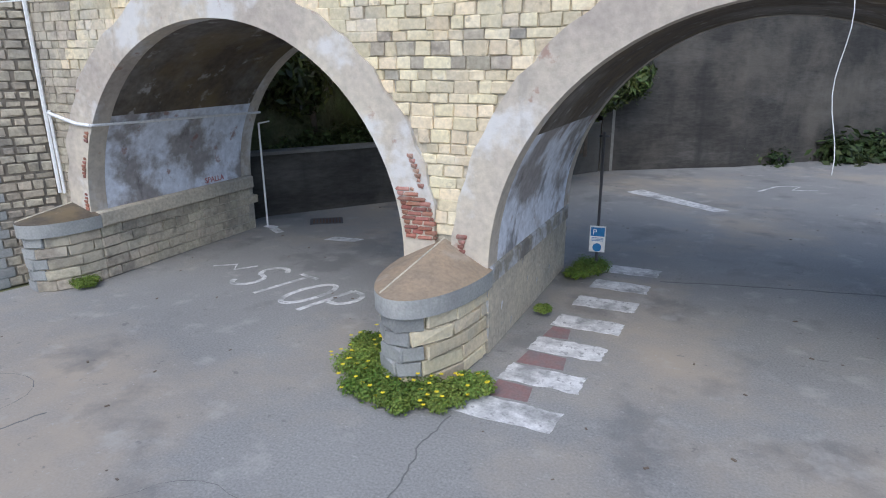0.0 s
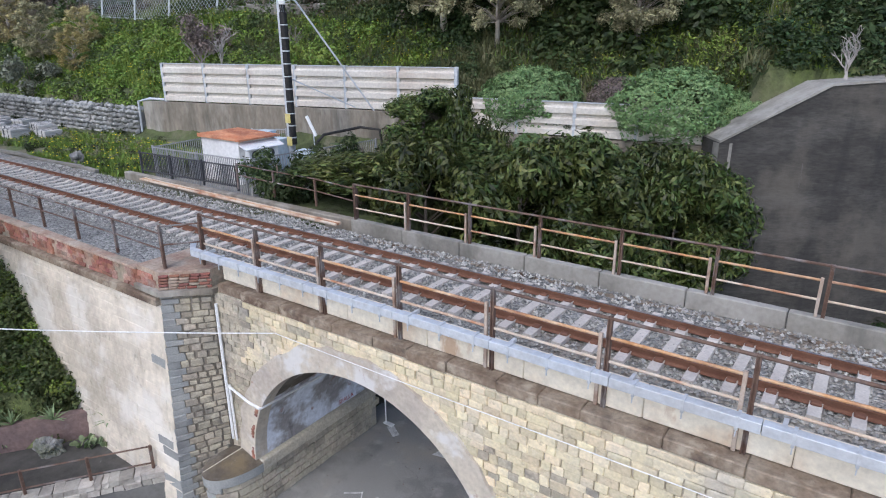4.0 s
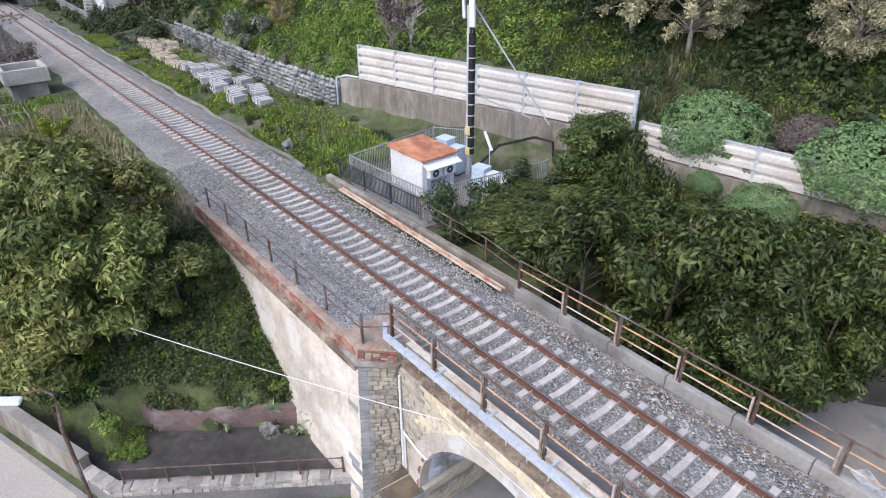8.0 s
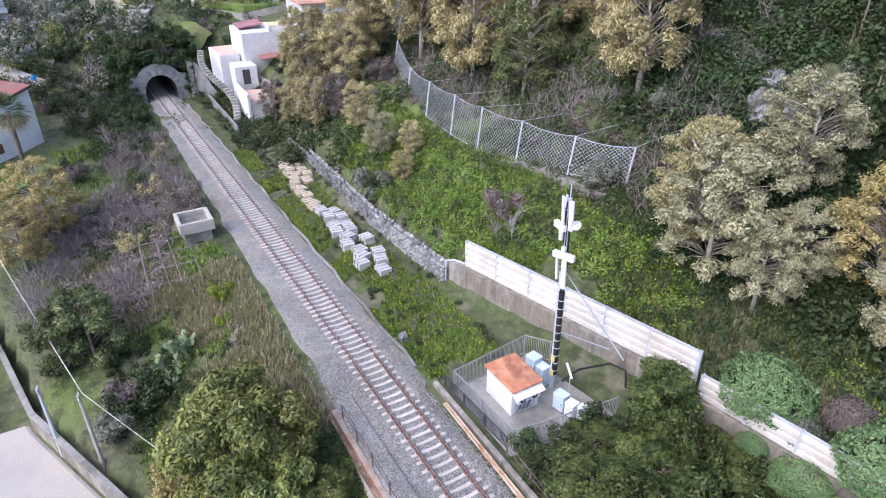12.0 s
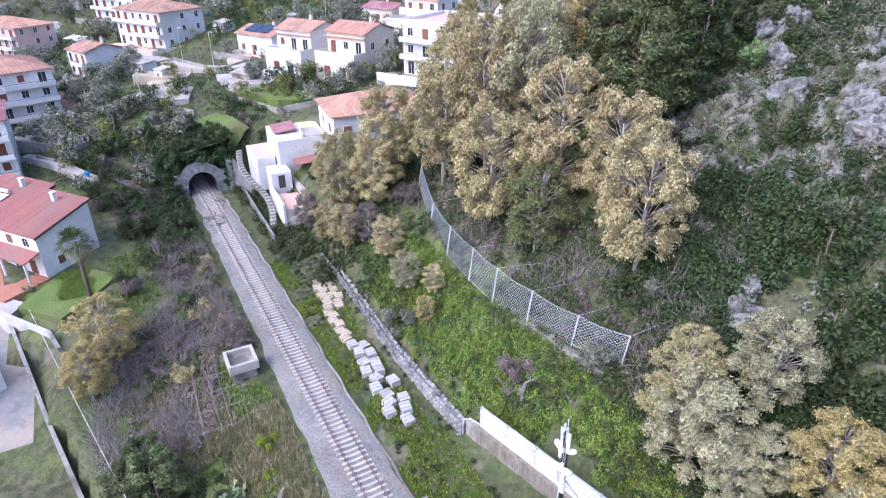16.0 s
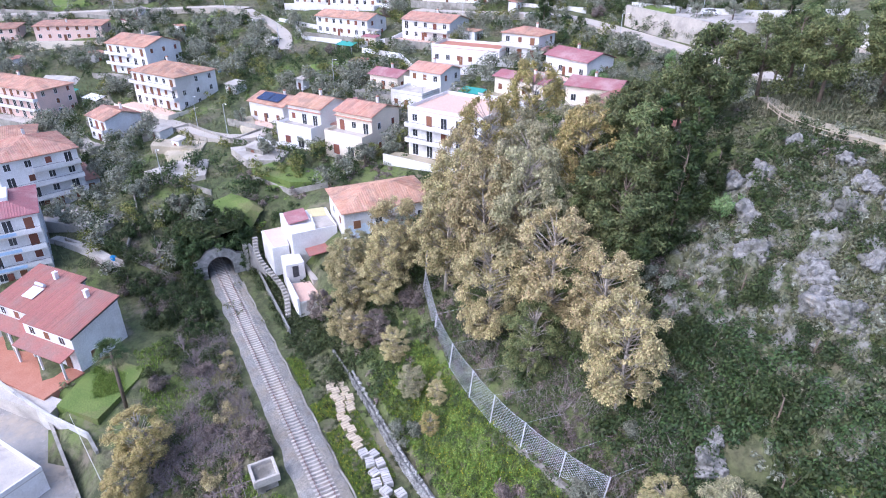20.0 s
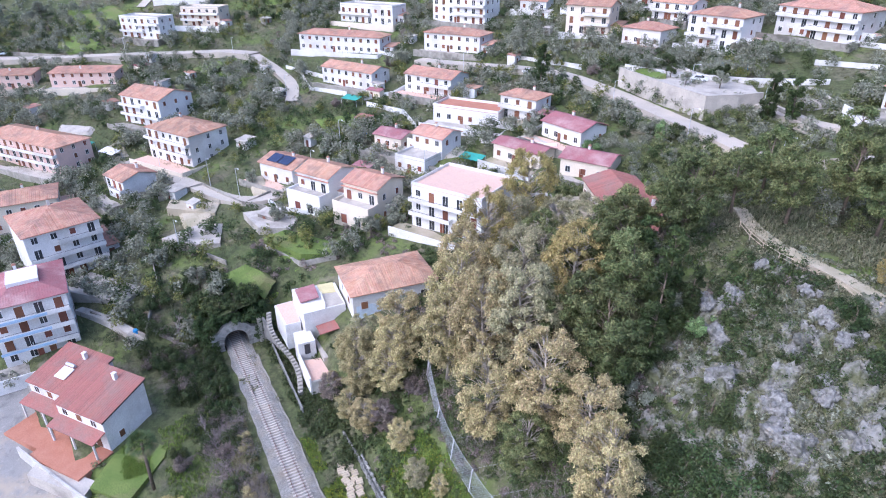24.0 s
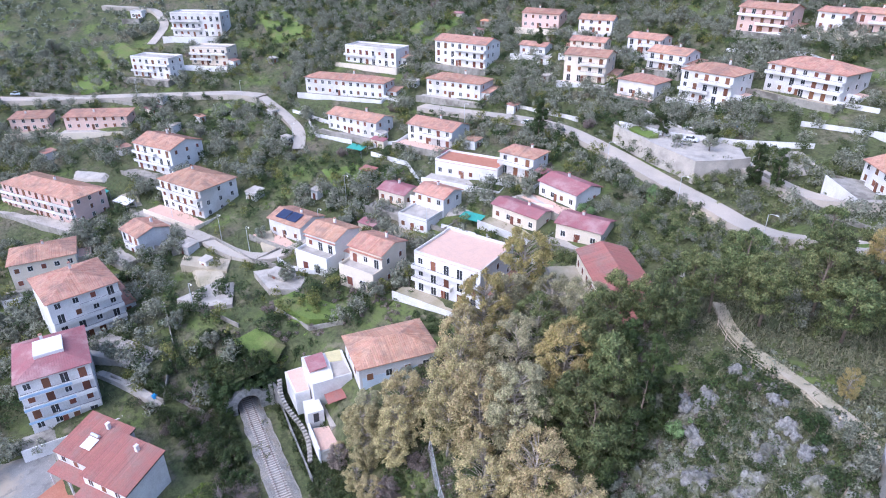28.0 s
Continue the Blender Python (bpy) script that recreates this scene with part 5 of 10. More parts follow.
for i, (x0, x1) in enumerate(((-2.5, -1.9), (-2.4, -1.7), (-2.3, -1.9))):
    y0 = 6.98 + 1.045 * i
    part("faded_patch", Pile().prism([(x0, y0), (x1, y0 + 0.03), (x1 - 0.05, y0 + 0.42), (x0 + 0.05, y0 + 0.45)], 0.0, 0.004).mesh("faded_patch"), "red_mark", crossing, "faded red road paint")


def glyph_stroke(th, pts, w=0.2):
    part("letter", Pile().prism(ribbon(pts, w * 0.72), 0.0, 0.005).mesh("letter"), "road_paint", th)


def stop_word():
    th = tagged(empty("stop_marking"), "white STOP painted on the asphalt", "road marking", kind="structure")
    o = Vector((-9.0, 8.95))
    ux, uy = Vector((0.83, -0.22)), Vector((0.42, 1.25))

    def put(k, pts):
        return [tuple(o + ux * (k * 0.92 + a) + uy * b) for a, b in pts]

    curve = lambda cx, cy, rx, ry, a0, a1, n: [(cx + rx * math.cos(radians(a0 + (a1 - a0) * i / n)), cy + ry * math.sin(radians(a0 + (a1 - a0) * i / n))) for i in range(n + 1)]
    glyph_stroke(th, put(0, curve(0.35, 0.76, 0.3, 0.22, 30, 270, 10) + curve(0.35, 0.29, 0.3, 0.25, 90, -150, 10)), 0.15)
    glyph_stroke(th, put(1, [(0.35, 0.0), (0.35, 0.95)]), 0.13)
    glyph_stroke(th, put(1, [(0.05, 0.97), (0.65, 0.97)]), 0.13)
    glyph_stroke(th, put(2, curve(0.38, 0.5, 0.32, 0.46, 0, 358, 22)), 0.15)
    glyph_stroke(th, put(3, [(0.08, 0.0), (0.08, 0.97)]), 0.15)
    glyph_stroke(th, put(3, [(0.08, 0.97)] + curve(0.3, 0.72, 0.3, 0.25, 90, -90, 8) + [(0.08, 0.47)]), 0.15)


stop_word()
arrows = tagged(empty("lane_marks"), "worn white dashes on the asphalt", "road marking", kind="structure")
for pts in ([(-8.9, 12.3), (-8.1, 12.45), (-8.0, 12.75), (-8.8, 12.65)], [(-13.2, 5.6), (-12.85, 5.55), (-12.75, 6.0), (-13.05, 6.05)], [(-3.0, 21.2), (-0.2, 19.3), (0.2, 19.6), (-2.6, 21.8)], [(-10.9, 12.6), (-10.4, 12.3), (-10.3, 12.5), (-10.8, 12.8)], [(-2.2, 4.2), (-1.6, 4.0), (-1.5, 4.5), (-2.0, 4.7)]):
    part("dash", Pile().prism(pts, 0.0, 0.005).mesh("dash"), "road_paint", arrows)
glyph_stroke(arrows, [(1.0, 23.0), (1.6, 24.2), (2.3, 24.4), (2.0, 23.6), (2.8, 23.9)], 0.12)
glyph_stroke(arrows, [(-9.9, 9.6), (-9.5, 9.9), (-9.3, 9.6), (-9.0, 10.0)], 0.09)
grate = tagged(empty("drain_grate"), "rectangular iron drain grate set in the asphalt", "drain")
part("frame", Pile().box(-0.45, -0.32, 0.0, 0.45, 0.32, 0.012).mesh("frame"), "dark_metal", grate)
for i in range(9):
    part("bar", Pile().box(-0.36 + i * 0.088, -0.25, 0.012, -0.32 + i * 0.088, 0.25, 0.022).mesh("bar"), "post_rust", grate)
grate.matrix_basis = pose(-9.95, 13.9, 0, 0, 0, 35)
crack = tagged(empty("asphalt_joint"), "dark patched joint across the asphalt", "road joint", kind="structure")
for pts, w in (([(-0.9, 12.5), (1.0, 13.0), (4, 13.6), (9, 14.6)], 0.05), ([(-2.7, 6.3), (-2.75, 5.6), (-2.62, 4.8), (-2.7, 4.0)], 0.02), ([(-9.5, 3.2), (-8.4, 3.9), (-7.6, 3.7), (-7.4, 4.3)], 0.025)):
    fine = []
    for (ax, ay), (bx, by) in zip(pts, pts[1:]):
        fine += [(ax + (bx - ax) * k / 8 + _r.uniform(-0.03, 0.03), ay + (by - ay) * k / 8 + _r.uniform(-0.03, 0.03)) for k in range(8)]
    part("joint", Pile().prism(ribbon(fine, w), 0.0, 0.003).mesh("joint"), "tar", crack)


def parking_sign():
    th = tagged(empty("parking_sign", -2.22, 12.66, 0), "blue and white parking notice on a grey post", "sign")
    part("post", Pile().tube([(0, 0.03, 0), (0, 0.03, 2.9)], 0.03, 8).mesh("post"), "dark_metal", th)
    part("bracket", Pile().box(-0.1, 0, 2.8, 0.1, 0.04, 2.84).mesh("bracket"), "dark_metal", th)
    bd = part("board", Pile().box(-0.16, -0.005, 0.42, 0.16, 0.005, 0.98, 0.003).mesh("board"), "white_paint", th, "white board")
    part("panel", Pile().box(-0.14, -0.009, 0.76, 0.14, -0.006, 0.95).mesh("panel"), "sign_blue", bd)
    part("disc", Pile().prism(arc(0, 0, 0.09, 0, 345, 23), 0, 0.003).mesh("disc"), "sign_blue", bd, m=pose(0, -0.006, 0.52, 90))
    for z in (0.66, 0.69, 0.72):
        part("text_bar", Pile().box(-0.12, -0.009, z, 0.12, -0.006, z + 0.012).mesh("text_bar"), "sign_blue", bd)
    cu = bpy.data.curves.new("letter", "FONT")
    cu.body, cu.size, cu.align_x = "P", 0.17, "CENTER"
    t = new("letter_curve", cu)
    dg = bpy.context.evaluated_depsgraph_get()
    me = bpy.data.meshes.new_from_object(t.evaluated_get(dg))
    bpy.data.objects.remove(t)
    part("letter", me, "white_paint", bd, m=pose(-0.06, -0.012, 0.795, 90))
    th.matrix_basis = pose(-2.22, 12.66, 0, 0, 0, 8)


parking_sign()
prop = tagged(empty("gate_post", -11.05, 12.75, 0), "thin white steel post with a hooked top at the arch", "post")
part("pole", Pile().tube([(0, 0, 0), (0, 0, 2.75)], 0.025, 6).mesh("pole"), "white_paint", prop)
part("hook", Pile().tube([(0, 0, 2.75), (0.35, 0, 2.82)], 0.02, 6).mesh("hook"), "white_paint", prop)
part("foot", Pile().box(-0.08, -0.08, 0, 0.3, 0.08, 0.03, 0.01).mesh("foot"), "white_paint", prop)
lampost = tagged(empty("street_lamp", -16.3, -0.35, 0), "tall street lamp with a curved arm and white head", "street lamp")
part("pole", Pile().tube([(0, 0, 0), (0.0, 0, 5.6), (0.02, 0.1, 6.4), (0.0, 0.1, 6.8), (-0.15, -0.1, 7.0), (-0.45, -0.5, 6.85)], 0.06, 8, r_end=0.035).mesh("pole"), "post_rust", lampost)
part("head", Pile().box(-0.16, -0.4, -0.05, 0.16, 0.3, 0.06, 0.04).mesh("head"), "white_paint", lampost, "white lamp head", m=pose(-0.6, -0.85, 6.7, -12, 0, -25))


def pole(x, y, z, h, label, material="concrete", lean=0.0):
    th = tagged(empty("utility_pole", x, y, z), label, "pole")
    part("shaft", Pile().tube([(0, 0, -0.3), (lean, 0, h)], 0.14, 8, r_end=0.09).mesh("shaft"), material, th)
    part("crossarm", Pile().box(lean - 0.4, -0.03, h - 0.25, lean + 0.4, 0.03, h - 0.18).mesh("crossarm"), "dark_metal", th)
    for s in (-0.35, 0, 0.35):
        part("insulator", Pile().tube([(lean + s, 0, h - 0.18), (lean + s, 0, h - 0.05)], 0.03, 6).mesh("insulator"), "white_paint", th)


pole(-35.1, -5.2, 0.4, 6.3, "pale concrete utility pole beside the street wall", "pale_floor")
pole(-38.5, -7.6, 0.0, 5.5, "blue-grey steel pole against the street wall", "galvanised", -0.3)

# ---- telecom enclosure ----
def bar_fence(name, line, z0, h, gap, material, label, pitch_posts=2.4):
    th = tagged(empty(name), label, "fence")
    bar = Pile().box(-0.008, -0.014, 0, 0.008, 0.014, h).mesh("bar")
    for (xa, ya), (xb, yb) in zip(line, line[1:]):
        L = math.hypot(xb - xa, yb - ya)
        yaw = math.degrees(math.atan2(yb - ya, xb - xa))
        n = int(L / gap)
        bars = Pile()
        for i in range(n + 1):
            u = i / max(1, n)
            bars.box(-0.008, -0.014, 0.03, 0.008, 0.014, h, m=pose(xa + (xb - xa) * u, ya + (yb - ya) * u, z0, 0, 0, yaw))
        part("grille", bars.mesh("grille"), material, th)
        for k in (0.06, h - 0.04):
            part("rail", Pile().box(0, -0.02, k, L, 0.02, k + 0.05).mesh("rail"), material, th, m=pose(xa, ya, z0, 0, 0, yaw))
        m = max(1, round(L / pitch_posts))
        for i in range(m + 1):
            u = i / m
            part("post", Pile().box(-0.035, -0.035, -0.1, 0.035, 0.035, h + 0.06, 0.006).mesh("post"), material, th, m=pose(xa + (xb - xa) * u, ya + (yb - ya) * u, z0, 0, 0, yaw))
    return th


structure("equipment_slab", Pile().prism([(-25.2, 14.0), (-19.2, 14.3), (-18.3, 21.6), (-25.8, 20.4)], 5.2, 5.75).mesh("equipment_slab"), "concrete", "concrete slab of the telecom enclosure", "slab")
part("enclosure_kerb", Pile().box(-26.0, 13.5, 5.6, -12.7, 13.8, 6.3, 0.03).mesh("enclosure_kerb"), "stained_concrete", viaduct)
bar_fence("security_fence", [(-25.3, 13.95), (-19.3, 14.25)], 6.3, 0.85, 0.1, "dark_metal", "dark steel bar fence facing the railway")
bar_fence("security_fence", [(-25.2, 14.5), (-19.4, 14.75), (-18.5, 21.3)], 5.75, 1.55, 0.11, "fence_grey", "grey steel bar fence round the telecom equipment")
bar_fence("security_fence", [(-25.2, 14.5), (-25.9, 20.3), (-24.5, 21.3)], 5.75, 1.55, 0.11, "fence_grey", "grey steel bar fence beside the grass verge")


def telecom_hut():
    th = tagged(empty("equipment_hut", -24.2, 16.2, 5.75), "white equipment hut with rusty sheet roof and air conditioners", "hut")
    part("body", Pile().box(0, 0, 0, 2.55, 1.95, 1.85, 0.02).mesh("body"), "white_wall", th)
    rf = part("roof", Pile().add([(-0.1, -0.1, 1.86), (2.75, -0.1, 1.86), (2.75, 2.1, 1.86), (-0.1, 2.1, 1.86), (-0.1, -0.1, 2.0), (2.75, -0.1, 1.93), (2.75, 2.1, 1.93), (-0.1, 2.1, 2.0)], [(3, 2, 1, 0), (4, 5, 6, 7), (0, 1, 5, 4), (1, 2, 6, 5), (2, 3, 7, 6), (3, 0, 4, 7)]).mesh("roof"), "rust_sheet", th, "orange rusted sheet roof")
    for i in range(14):
        part("rib", Pile().box(-0.1, -0.08 + i * 0.16, 0, 2.75, -0.05 + i * 0.16, 0.03).mesh("rib"), "rust_sheet", rf, m=pose(0, 0, 1.985, 0, 1.4, 0))
    part("hood", Pile().add([(2.55, -0.05, 1.72), (3.1, -0.05, 1.5), (3.1, 2.0, 1.5), (2.55, 2.0, 1.72), (2.55, -0.05, 1.76), (3.1, -0.05, 1.54), (3.1, 2.0, 1.54), (2.55, 2.0, 1.76)], [(3, 2, 1, 0), (4, 5, 6, 7), (0, 1, 5, 4), (1, 2, 6, 5), (2, 3, 7, 6), (3, 0, 4, 7)]).mesh("hood"), "white_paint", th)
    for y in (0.25, 1.1):
        ac = part("air_conditioner", Pile().box(2.58, y, 0.98, 2.9, y + 0.72, 1.46, 0.03).mesh("air_conditioner"), "white_paint", th, "white wall air conditioner")
        part("fan_grille", Pile().prism(arc(0, 0, 0.19, 0, 345, 23), 0, 0.012).mesh("fan_grille"), "dark_metal", ac, m=pose(2.901, y + 0.3, 1.22, 0, 90, 0))
        part("fan_hub", Pile().prism(arc(0, 0, 0.05, 0, 345, 12), 0, 0.02).mesh("fan_hub"), "white_paint", ac, m=pose(2.906, y + 0.3, 1.22, 0, 90, 0))
    part("door_panel", Pile().box(2.551, 0.25, 0.05, 2.58, 1.7, 0.92, 0.01).mesh("door_panel"), "galvanised", th, "grey door with painted scrawl")
    sc = Pile()
    loop = [(2.586, 0.45 + 0.02 * i + 0.16 * math.sin(i * 1.1), 0.45 + 0.28 * math.cos(i * 0.75)) for i in range(46)]
    sc.tube(loop, 0.018, 4)
    part("scrawl", sc.mesh("scrawl"), "dark_metal", th)


telecom_hut()


def cabinet(x, y, z, w, d, h, yaw, material, label):
    th = tagged(empty("equipment_cabinet", x, y, z, yaw), label, "cabinet")
    part("body", Pile().box(0, 0, 0.08, w, d, h, 0.02).mesh("body"), material, th)
    part("plinth", Pile().box(0.03, 0.03, 0, w - 0.03, d - 0.03, 0.08).mesh("plinth"), "dark_metal", th)
    dr = part("door", Pile().box(0.04, -0.02, 0.12, w - 0.04, -0.002, h - 0.05, 0.006).mesh("door"), material, th)
    part("handle", Pile().box(w - 0.14, -0.045, h * 0.5, w - 0.1, -0.02, h * 0.5 + 0.14).mesh("handle"), "dark_metal", dr)
    part("lid", Pile().box(-0.02, -0.03, h, w + 0.02, d + 0.02, h + 0.03, 0.01).mesh("lid"), material, th)


for q in ((-24.0, 18.9, 5.75, 0.75, 0.7, 1.75, 10, "cabinet_blue", "tall pale blue telecom cabinet"), (-23.2, 19.05, 5.75, 0.65, 0.65, 1.45, 10, "cabinet_blue", "pale blue telecom cabinet"),
          (-21.0, 18.7, 5.75, 0.75, 0.6, 1.15, 12, "cabinet_blue", "low pale blue cabinet by the mast"), (-20.2, 18.9, 5.75, 0.6, 0.6, 0.95, 12, "cabinet_white", "low white cabinet by the mast"),
          (-19.6, 19.3, 5.75, 0.5, 0.5, 0.9, 12, "cabinet_white", "small white telecom cabinet by the mast"), (-24.9, 17.9, 5.75, 0.5, 0.5, 1.2, 5, "cabinet_white", "small white meter cabinet")):
    cabinet(*q)


def mast():
    th = tagged(empty("telecom_mast", -22.5, 19.85, 5.75), "telecom mast of steel pole with black sleeve and white antennas", "mast")
    part("pole", Pile().tube([(0, 0, 0), (0.0, 0, 8.2)], 0.17, 10).mesh("pole"), "galvanised", th)
    part("sleeve", Pile().tube([(0.22, -0.08, 1.2), (0.22, -0.08, 7.0)], 0.17, 10).mesh("sleeve"), "black_sleeve", th, "black cable bundle")
    for z in np.arange(1.5, 7.0, 0.55):
        part("strap", Pile().tube([(0.22, -0.08, z), (0.22, -0.08, z + 0.05)], 0.185, 10).mesh("strap"), "galvanised", th)
    part("upper_pole", Pile().tube([(0.05, 0, 8.0), (0.05, 0, 12.6)], 0.11, 8).mesh("upper_pole"), "galvanised", th)
    part("spire", Pile().tube([(0.05, 0, 12.6), (0.05, 0, 13.4)], 0.03, 6).mesh("spire"), "galvanised", th)
    rnd = random.Random(5)
    cb = Pile()
    for k in range(7):
        a = k * 0.9
        cb.tube([(0.22 + 0.1 * math.cos(a), -0.08 + 0.1 * math.sin(a), 6.8), (0.05 + 0.16 * math.cos(a), 0.16 * math.sin(a), 9.0), (0.05 + 0.14 * math.cos(a), 0.14 * math.sin(a), 11.5 + rnd.random())], 0.028, 5)
    part("cables", cb.mesh("cables"), "black_sleeve", th)
    for x, y, z, w, d, h, yaw in ((0.45, -0.15, 10.9, 0.28, 0.14, 1.75, 20), (0.05, -0.35, 11.2, 0.3, 0.14, 1.6, -30), (-0.35, 0.1, 11.9, 0.16, 0.12, 0.75, 90), (0.35, -0.2, 7.3, 0.3, 0.14, 1.85, 20), (-0.3, -0.1, 7.6, 0.26, 0.14, 1.7, -60), (-0.05, -0.3, 10.2, 0.22, 0.2, 0.6, 0), (0.2, -0.25, 9.4, 0.22, 0.18, 0.5, 0)):
        part("antenna", Pile().box(-w / 2, -d / 2, 0, w / 2, d / 2, h, 0.04).mesh("antenna"), "white_paint", th, "white panel antenna", m=pose(x, y, z, 3, 0, yaw))
        part("bracket", Pile().tube([(x, y, z + h * 0.5), (0.05, 0, z + h * 0.5)], 0.025, 5).mesh("bracket"), "galvanised", th)
    for z, x0, x1, yaw in ((9.15, -0.55, 0.75, 20), (10.75, -0.75, 0.2, -10)):
        part("radio_unit", Pile().box(x0, -0.42, z, x1, -0.14, z + 0.38, 0.04).mesh("radio_unit"), "white_paint", th, "long white radio unit", m=pose(0.05, 0, 0, 0, 0, yaw))
    dish = Pile()
    ring = [[(0.28 * r * math.cos(a), 0.28 * r * math.sin(a), 0.1 * r * r) for a in np.linspace(0, 2 * math.pi, 17)[:-1]] for r in (0.05, 0.4, 0.7, 1.0)]
    vs = [p for q in ring for p in q]
    dish.add(vs, [(i * 16 + j, i * 16 + (j + 1) % 16, (i + 1) * 16 + (j + 1) % 16, (i + 1) * 16 + j) for i in range(3) for j in range(16)])
    part("dish", dish.mesh("dish", True), "white_paint", th, "small white dish", m=pose(0.75, -0.1, 11.4, 90, 0, 60))
    part("stay", Pile().tube([(0.1, 0.05, 8.3), (2.6, 3.0, 2.6)], 0.045, 6).mesh("stay"), "galvanised", th)
    part("stay", Pile().tube([(0.1, 0.05, 4.2), (1.5, 2.9, 2.7)], 0.035, 6).mesh("stay"), "galvanised", th)
    for z in (1.15, 2.2):
        part("warning_plate", Pile().box(0.02, -0.29, z, 0.36, -0.27, z + 0.42, 0.005).mesh("warning_plate"), "plate_yellow", th, "yellow warning plate")
    part("floodlight", Pile().box(-0.07, -0.05, -0.5, 0.07, 0.05, 0.5, 0.02).mesh("floodlight"), "white_paint", th, m=pose(1.3, 0.1, 2.1, 0, -28, 10))
    part("floodlight_pole", Pile().tube([(1.45, 0.1, 0), (1.42, 0.1, 1.75)], 0.025, 5).mesh("floodlight_pole"), "galvanised", th)


mast()
conduit = tagged(empty("cable_conduit"), "black cable conduit along the concrete wall", "cable")
part("run", tube_mesh("run", [(-22.0, 20.2, 6.4), (-21.5, 21.0, 7.3), (-20.8, 22.8, 7.5), (-19.9, 23.2, 7.4), (-19.7, 23.2, 6.3)], 0.07, 7), "black_sleeve", conduit)

# ---- block piles on the verge ----
def pallet_pile(x, y, z, yaw, w, d, layers, material, label, seed):
    """A bound stack of stone slabs."""
    rnd = random.Random(seed)
    th = tagged(empty("stone_stack", x, y, z, yaw), label, "stone stack", group="stacks of slabs beside the railway")
    h = 0.0
    for k in range(layers):
        t = rnd.uniform(0.16, 0.2)
        for c in range(2):
            a = -w / 2 + c * w / 2
            o = rnd.uniform(-0.025, 0.025)
            part("slab", Pile().box(a + 0.008 + o, -d / 2 + o, h, a + w / 2 - 0.008 + o, d / 2 + o, h + t - 0.008, 0.02).mesh("slab"), material, th)
        h += t
    for s in (-0.22, 0.22):
        part("strap", Pile().box(s * w - 0.012, -d / 2 - 0.03, 0, s * w + 0.012, d / 2 + 0.03, h + 0.012).mesh("strap"), "dark_metal", th)


def all_piles():
    rnd = random.Random(12)
    row_a = [(-39.6, 16.6), (-41.3, 15.5), (-40.9, 17.0), (-42.4, 16.0), (-42.2, 17.4), (-43.6, 16.3), (-44.8, 15.7), (-45.0, 17.6), (-46.1, 16.3), (-47.2, 17.0), (-47.6, 15.8), (-48.6, 17.2), (-49.2, 16.2), (-50.1, 17.3), (-50.8, 16.3), (-51.8, 17.2), (-52.4, 16.2)]
    for i, (x, y) in enumerate(row_a):
        pallet_pile(x, y, ground(x, y) - 0.02, rnd.uniform(-12, 18), 1.15, 1.0, rnd.choice((4, 4, 3)), "pale_block", "strapped stack of pale grey stone slabs on the grass", i)
    for i in range(14):
        x = -54.0 - 0.95 * i
        y = 16.0 + 0.35 * (i % 2) + (0.6 if i > 7 else 0)
        pallet_pile(x, y, ground(x, y) - 0.02, rnd.uniform(-12, 14), 1.1, 1.0, rnd.choice((2, 3, 3)), "tan_block", "low stack of tan stone blocks on the verge", 40 + i)
        if i > 6:
            pallet_pile(x + 0.2, y + 1.25, ground(x, y) - 0.02, rnd.uniform(-12, 14), 1.1, 1.0, rnd.choice((2, 3)), "tan_block", "low stack of tan stone blocks on the verge", 60 + i)


all_piles()
kerb = tagged(empty("track_kerb"), "thin pale cable trough beside the ballast", "kerb", kind="structure")
x = -28.0
while x > -100:
    y0, y1 = track_y(x) + 2.55 + 0.12 * math.sin(x), track_y(x - 2) + 2.55 + 0.12 * math.sin(x - 2)
    part("trough", Pile().box(-1.98, -0.1, 0, 0, 0.1, 0.16, 0.015).mesh("trough"), "concrete", kerb, m=pose(x, y0, 6.02, 0, 0, math.degrees(math.atan2(y0 - y1, 2.0))))
    x -= 2.0
pipes = tagged(empty("loose_pipes"), "rusty steel tubes lying beside the kerb", "pipes")
for k in range(3):
    part("tube", tube_mesh("tube", [(-24.0, 13.28 - 0.1 * k, 6.3), (-12.9, 13.1 - 0.1 * k, 6.28)], 0.045, 6), "rail_orange" if k == 1 else "rail_pale", pipes)

# ---- water box and dry pergola ----
box = tagged(empty("concrete_tank", -54.2, 5.1, 4.2), "open-topped concrete tank house beside the line", "tank", kind="structure")
part("body", Pile().box(-1.2, -1.15, -0.8, 1.2, 1.15, 2.9).mesh("body"), "concrete", box)
for q in ((-1.5, -1.45, 1.5, -1.15), (-1.5, 1.15, 1.5, 1.45), (-1.5, -1.149, -1.2, 1.149), (1.2, -1.149, 1.5, 1.149)):
    part("rim", Pile().box(q[0], q[1], 2.75, q[2], q[3], 3.75, 0.03).mesh("rim"), "pale_floor", box)
part("floor", Pile().box(-1.2, -1.15, 2.9, 1.2, 1.15, 3.2).mesh("floor"), "concrete", box)
part("window", Pile().box(-0.3, -1.18, 1.2, 0.3, -1.14, 1.75).box(1.19, -0.3, 1.2, 1.22, 0.3, 1.75).mesh("window"), "window_glass", box)


